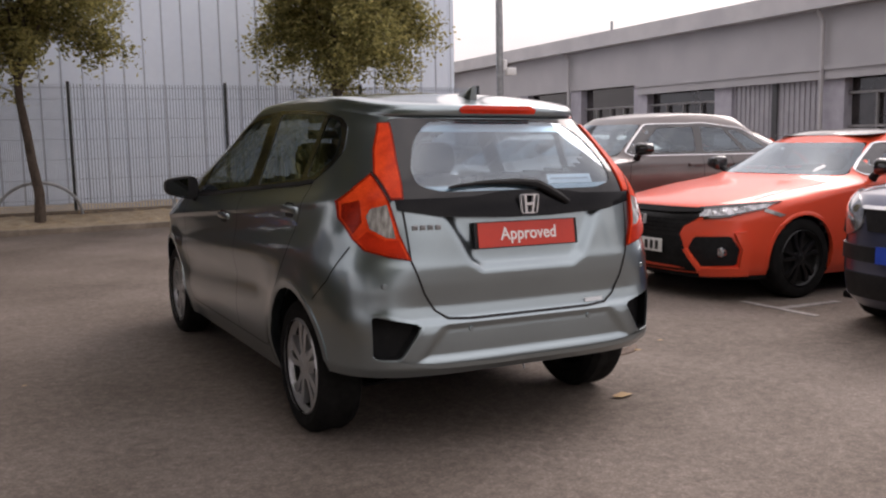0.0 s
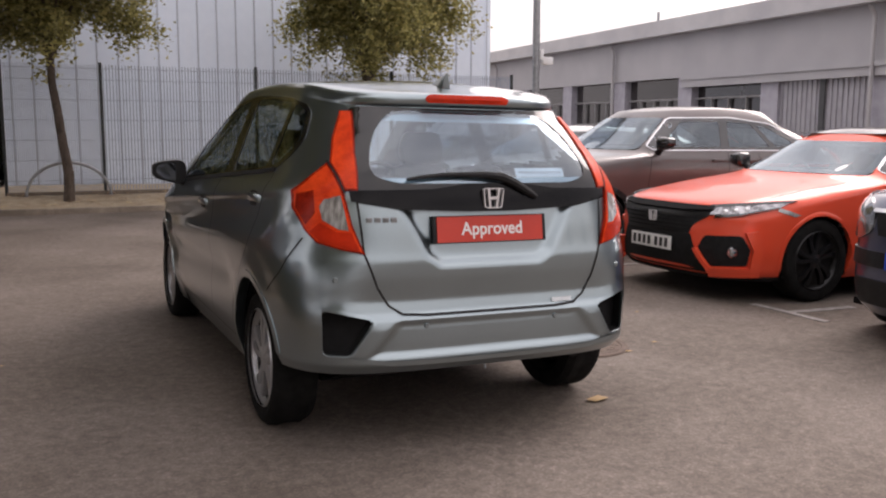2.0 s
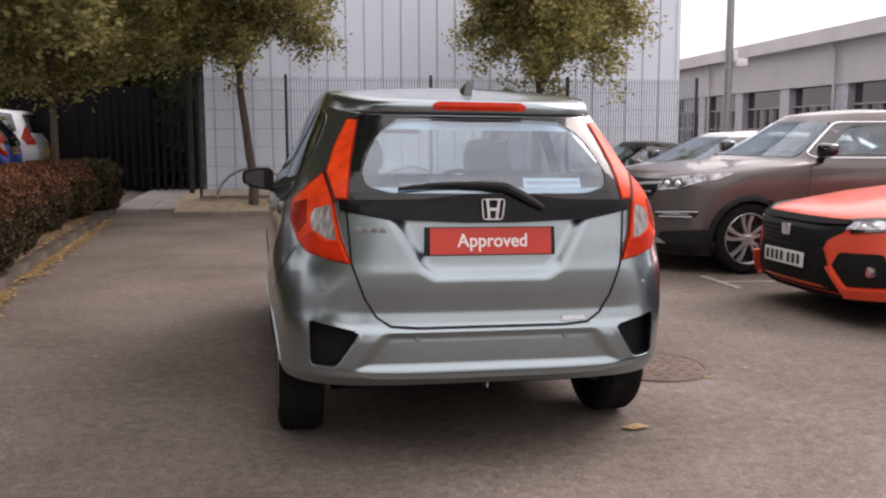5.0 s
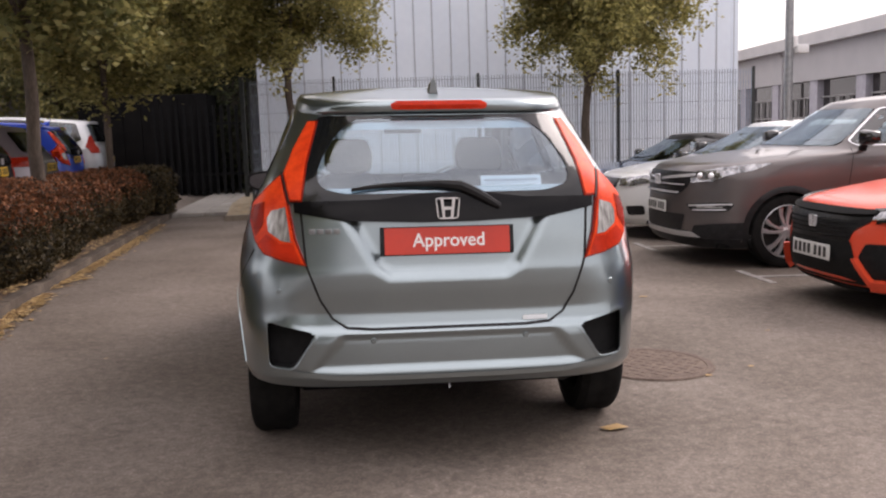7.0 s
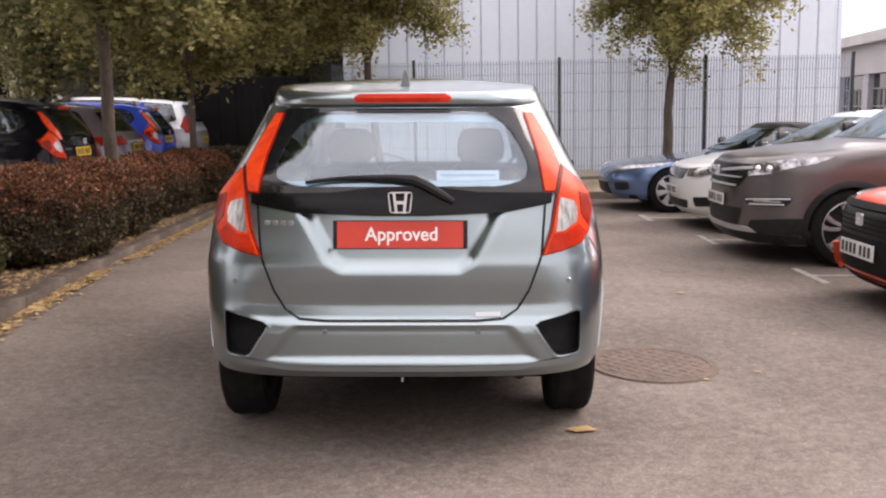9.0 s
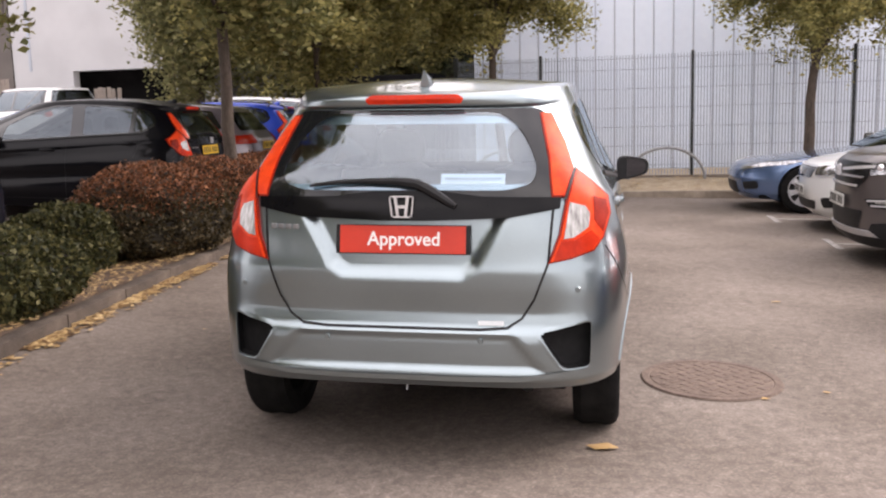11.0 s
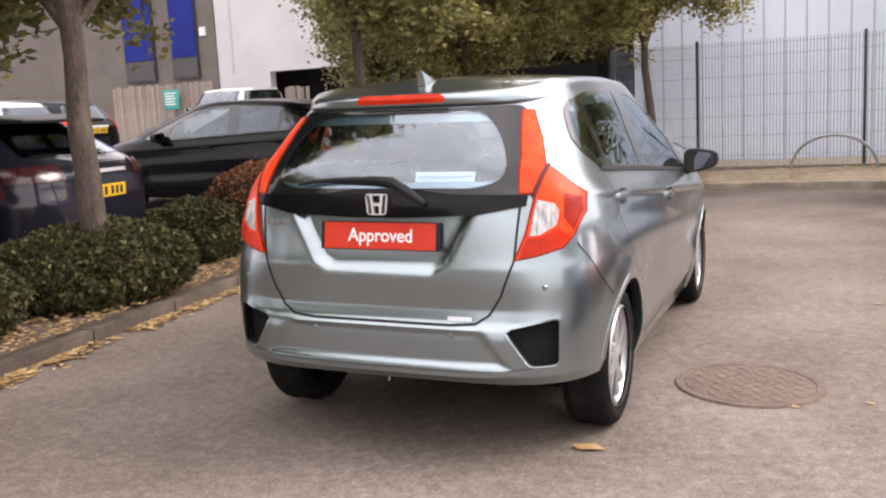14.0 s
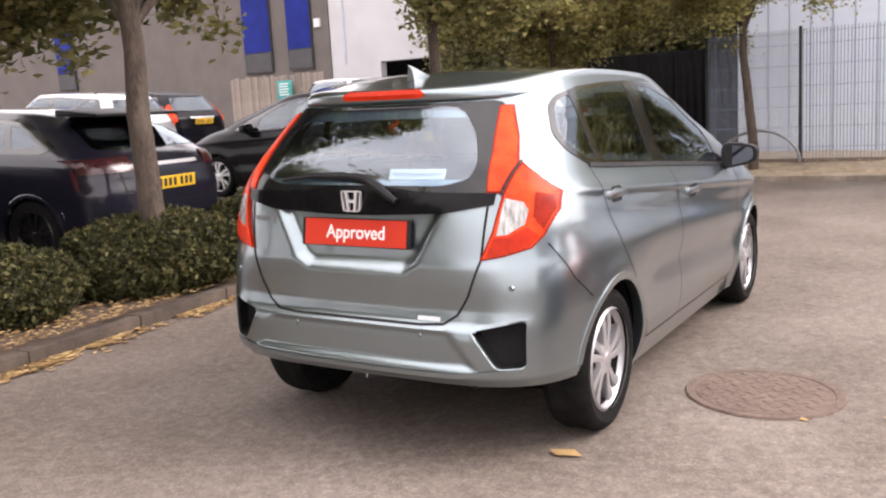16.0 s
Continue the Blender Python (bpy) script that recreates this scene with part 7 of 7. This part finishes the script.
tree("young tree with thin olive-yellow autumn leaves by the fence", -1.12, 11.9, 0.075, 2.3, (-0.05, 0, 3.55), (1.22, 1.22, 1.62), 170, 80, 0.040, M["leaf_olive"], 3, (-0.15, 0.05), group="trees in the fence bed", tier=0.42)
tree("young tree with thin olive-yellow autumn leaves by the fence", 3.71, 11.8, 0.085, 2.1, (0.28, 0, 3.40), (1.20, 1.15, 1.66), 180, 80, 0.040, M["leaf_olive"], 8, (0.05, 0.0), group="trees in the fence bed", tier=0.42)
# high outer skirts, out of view, are added to shade the left lane
tree("mature tree with dark green leaves growing from the bushes", -3.45, 2.0, 0.101, 2.3, (-1.0, 0.4, 3.9), (2.4, 2.4, 1.6), 230, 90, 0.056, M["leaf_green"], 11, (0.02, 0.0), z0=0.08, low=-0.95, group="trees in the hedge bed", skirt=[((-1.25, -0.15, 2.45), (0.65, 0.6, 0.5), 45), ((0.15, -0.65, 4.6), (2.3, 2.1, 1.1), 700), ((-0.6, 0.8, 6.0), (3.4, 3.2, 1.6), 560), ((-2.2, -0.2, 3.9), (1.6, 2.2, 0.9), 260)])
tree("mature tree with dark green leaves growing from the hedge", -3.66, 6.67, 0.078, 2.9, (-0.1, 0.2, 4.6), (2.3, 2.6, 1.5), 260, 100, 0.055, M["leaf_green"], 21, (0.03, 0.0), z0=0.08, group="trees in the hedge bed", skirt=[((0.35, 0.4, 3.0), (0.85, 1.5, 0.8), 70), ((-0.1, 0.0, 5.4), (3.2, 3.2, 1.4), 560), ((-0.6, 0.0, 7.2), (3.4, 3.4, 1.6), 420)])
tree("tree with olive leaves at the far end of the hedge", -3.88, 10.6, 0.056, 2.5, (-0.2, 0.2, 3.5), (2.1, 2.2, 1.8), 420, 110, 0.052, M["leaf_olive"], 31, (-0.03, 0.0), z0=0.08, group="trees in the hedge bed")
for i, (x, y, h, r, mat) in enumerate(((-6.9, 18.4, 4.1, 2.2, "leaf_dark"), (-4.3, 20.9, 4.2, 2.4, "leaf_dark"), (-9.6, 18.3, 4.6, 1.5, "leaf_dark"), (-10.9, 22.5, 4.6, 2.0, "leaf_dark"), (-3.4, 24.5, 4.4, 2.7, "leaf_dark"))):
    tree("large dark tree in the shaded yard", x, y, 0.14, 2.2, (0, 0, h), (r, r, 2.6), 380, 80, 0.075, M[mat], 50 + i, z0=0, spread=0.28, group="trees in the yard")


# trees added out of view; they darken the car's reflections and left ground
for x, y, seed in ((-4.7, -2.7, 61), (-5.3, -6.6, 62), (-4.6, -11.0, 63)):
    tree("unseen tree added beside the aisle to darken reflections", x, y, 0.11, 2.0, (0, 0, 3.0), (2.1, 2.1, 1.9), 420, 80, 0.070, M["leaf_green"], seed, z0=0.08, spread=0.2, group="trees in the hedge bed")


def shrub(name, label, x, y, half, top, material, seed, leaves, power=2.6, size=0.026, top_mat=None, turn=0.0, group=""):
    """A clipped shrub: a lumpy core, coloured dark for the inner shade, under a skin of small leaves."""
    rng = np.random.default_rng(seed)
    s = thing(name, pose(x, y, 0.07 + 0.6 * ground_z(x), 0, 0, turn), label, "hedge" if name == "hedge" else "bush", group)
    hx, hy = half
    bm = bmesh.new()
    bmesh.ops.create_uvsphere(bm, u_segments=40, v_segments=22, radius=1.0)

    def place(d):
        k = (np.abs(d) ** power).sum(-1) ** (-1 / power)
        p = d * k[..., None]
        lump = np.array([noise.noise(Vector((q[0] * hx * 2.2 + seed, q[1] * hy * 2.2, q[2] * 1.6))) + 0.5 * noise.noise(Vector((q[0] * hx * 6 + seed, q[1] * hy * 6, q[2] * 4))) for q in p])
        p = p * (1 + 0.19 * lump)[..., None]
        return np.stack([p[:, 0] * hx, p[:, 1] * hy, np.maximum((p[:, 2] * 0.56 + 0.44) * top, 0.0)], -1)

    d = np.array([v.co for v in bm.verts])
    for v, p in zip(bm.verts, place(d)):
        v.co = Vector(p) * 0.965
    part("core", bm, M["hedge_inner_shade"], s, smooth=80)
    d = rng.normal(0, 1, (leaves, 3))
    d /= np.linalg.norm(d, axis=1)[:, None]
    p = place(d)
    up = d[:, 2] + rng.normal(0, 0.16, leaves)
    # top leaves are redder growth, and painted lighter than the shaded sides
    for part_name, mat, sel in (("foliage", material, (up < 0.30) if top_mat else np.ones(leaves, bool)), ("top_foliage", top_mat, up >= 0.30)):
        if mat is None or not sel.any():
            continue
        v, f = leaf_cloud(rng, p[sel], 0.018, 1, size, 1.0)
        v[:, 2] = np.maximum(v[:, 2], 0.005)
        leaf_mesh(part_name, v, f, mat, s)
    return s


shrub("bush", "rounded green bush clipped low beside the kerb", -3.58, 0.78, (0.47, 0.49), 0.52, M["leaf_bush"], 2, 17000, 2.2, 0.023, group="green bushes")
shrub("bush", "rounded green bush clipped low round a tree trunk", -3.56, 2.14, (0.64, 0.72), 0.58, M["leaf_bush"], 5, 28000, 2.2, 0.023, group="green bushes")
shrub("bush", "rounded green bush clipped low beside the kerb", -3.96, 3.78, (0.43, 0.44), 0.54, M["leaf_bush"], 7, 16000, 2.3, 0.024, group="green bushes")
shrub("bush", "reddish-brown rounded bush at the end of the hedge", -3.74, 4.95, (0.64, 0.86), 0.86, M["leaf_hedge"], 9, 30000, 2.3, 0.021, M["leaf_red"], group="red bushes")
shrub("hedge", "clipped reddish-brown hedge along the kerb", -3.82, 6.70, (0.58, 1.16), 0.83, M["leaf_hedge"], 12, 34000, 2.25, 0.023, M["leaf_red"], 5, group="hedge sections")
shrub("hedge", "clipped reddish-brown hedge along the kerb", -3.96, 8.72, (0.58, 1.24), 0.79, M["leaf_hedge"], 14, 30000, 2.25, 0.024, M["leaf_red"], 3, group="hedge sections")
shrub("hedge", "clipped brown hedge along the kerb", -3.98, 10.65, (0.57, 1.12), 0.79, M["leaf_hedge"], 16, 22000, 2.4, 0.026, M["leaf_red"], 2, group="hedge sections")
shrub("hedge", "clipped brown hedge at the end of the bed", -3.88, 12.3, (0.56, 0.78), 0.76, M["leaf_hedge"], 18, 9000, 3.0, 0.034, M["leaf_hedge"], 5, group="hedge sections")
# shrub added to close a bright gap with dark, shade-coloured leaves
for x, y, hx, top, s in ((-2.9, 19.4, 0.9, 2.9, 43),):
    shrub("shrub", "added shrub filling a bright gap, coloured for the yard's shade", x, y, (hx, hx), top, M["leaf_shade"], s, 6000, 2.3, 0.06, group="yard shrubs")

# fallen leaves
def fallen(name, label, pts, rng, size, kind="", category="leaves"):
    v, f = [], []
    for p in pts:
        a, s = rng.uniform(0, 6.28), size * rng.uniform(0.6, 1.4)
        ca, sa = math.cos(a), math.sin(a)
        n = len(v)
        shape = [(-1.0, 0, 0.0), (-0.35, -0.45, 0.12), (0.45, -0.38, 0.05), (1.0, 0.0, 0.16), (0.40, 0.42, 0.06), (-0.40, 0.40, 0.14)]
        for ux, uy, uz in shape:
            ux, uy, uz = ux * s, uy * s, uz * s * rng.uniform(0.3, 1.2)
            v.append((p[0] + ux * ca - uy * sa, p[1] + ux * sa + uy * ca, p[2] + 0.004 + uz))
        f.append(tuple(range(n, n + 6)))
    return tagged(raw(name, v, f, M["dead_leaf"]), label, category, kind=kind)


rng = np.random.default_rng(77)
pts = []
for _ in range(10500):
    y = rng.uniform(-3.5, 11)
    if noise.noise(Vector((y * 1.1, 3.0, 0))) + 0.7 * noise.noise(Vector((y * 5.0, 8.0, 0))) < rng.uniform(-0.5, 0.7):
        continue
    pts.append((kerb_x(y) + abs(rng.normal(0, 0.070)) + 0.012, y, -0.006 + rng.uniform(0, 0.012)))
fallen("gutter_leaves", "yellow-brown fallen leaves lying along the kerb", pts, rng, 0.029, "stuff")
pts = []
for _ in range(4600):
    y = rng.uniform(-3.5, 10.5)
    pts.append((kerb_x(y) - rng.uniform(0.05, 0.7), y, 0.115))
fallen("bed_leaves", "brown fallen leaves on the soil of the hedge bed", pts, rng, 0.024, "stuff")
pts = [(rng.uniform(-2.2, 8.5), rng.uniform(11.45, 12.4), 0.0) for _ in range(700)]
pts = [(x, y, bed_z(y) + 0.022) for x, y, z in pts]
fallen("fence_bed_leaves", "dry leaves scattered on the fence bed", pts, rng, 0.04, "stuff")
rng = np.random.default_rng(99)
for x, y, s in ((0.745, 0.34, 0.066), (1.51, 1.40, 0.036), (1.49, 1.11, 0.030), (1.80, 1.26, 0.02), (-2.49, 0.75, 0.055), (-2.80, 3.60, 0.05), (-2.95, 5.6, 0.06), (-2.93, 6.97, 0.06), (-1.9, 2.2, 0.022), (1.9, 3.4, 0.03), (2.3, 2.1, 0.02), (-2.3, -0.4, 0.02)):
    fallen("fallen_leaf", "single yellow fallen leaf on the asphalt", [(x, y, 0.002 + ground_z(x))], rng, s, "", "leaf")
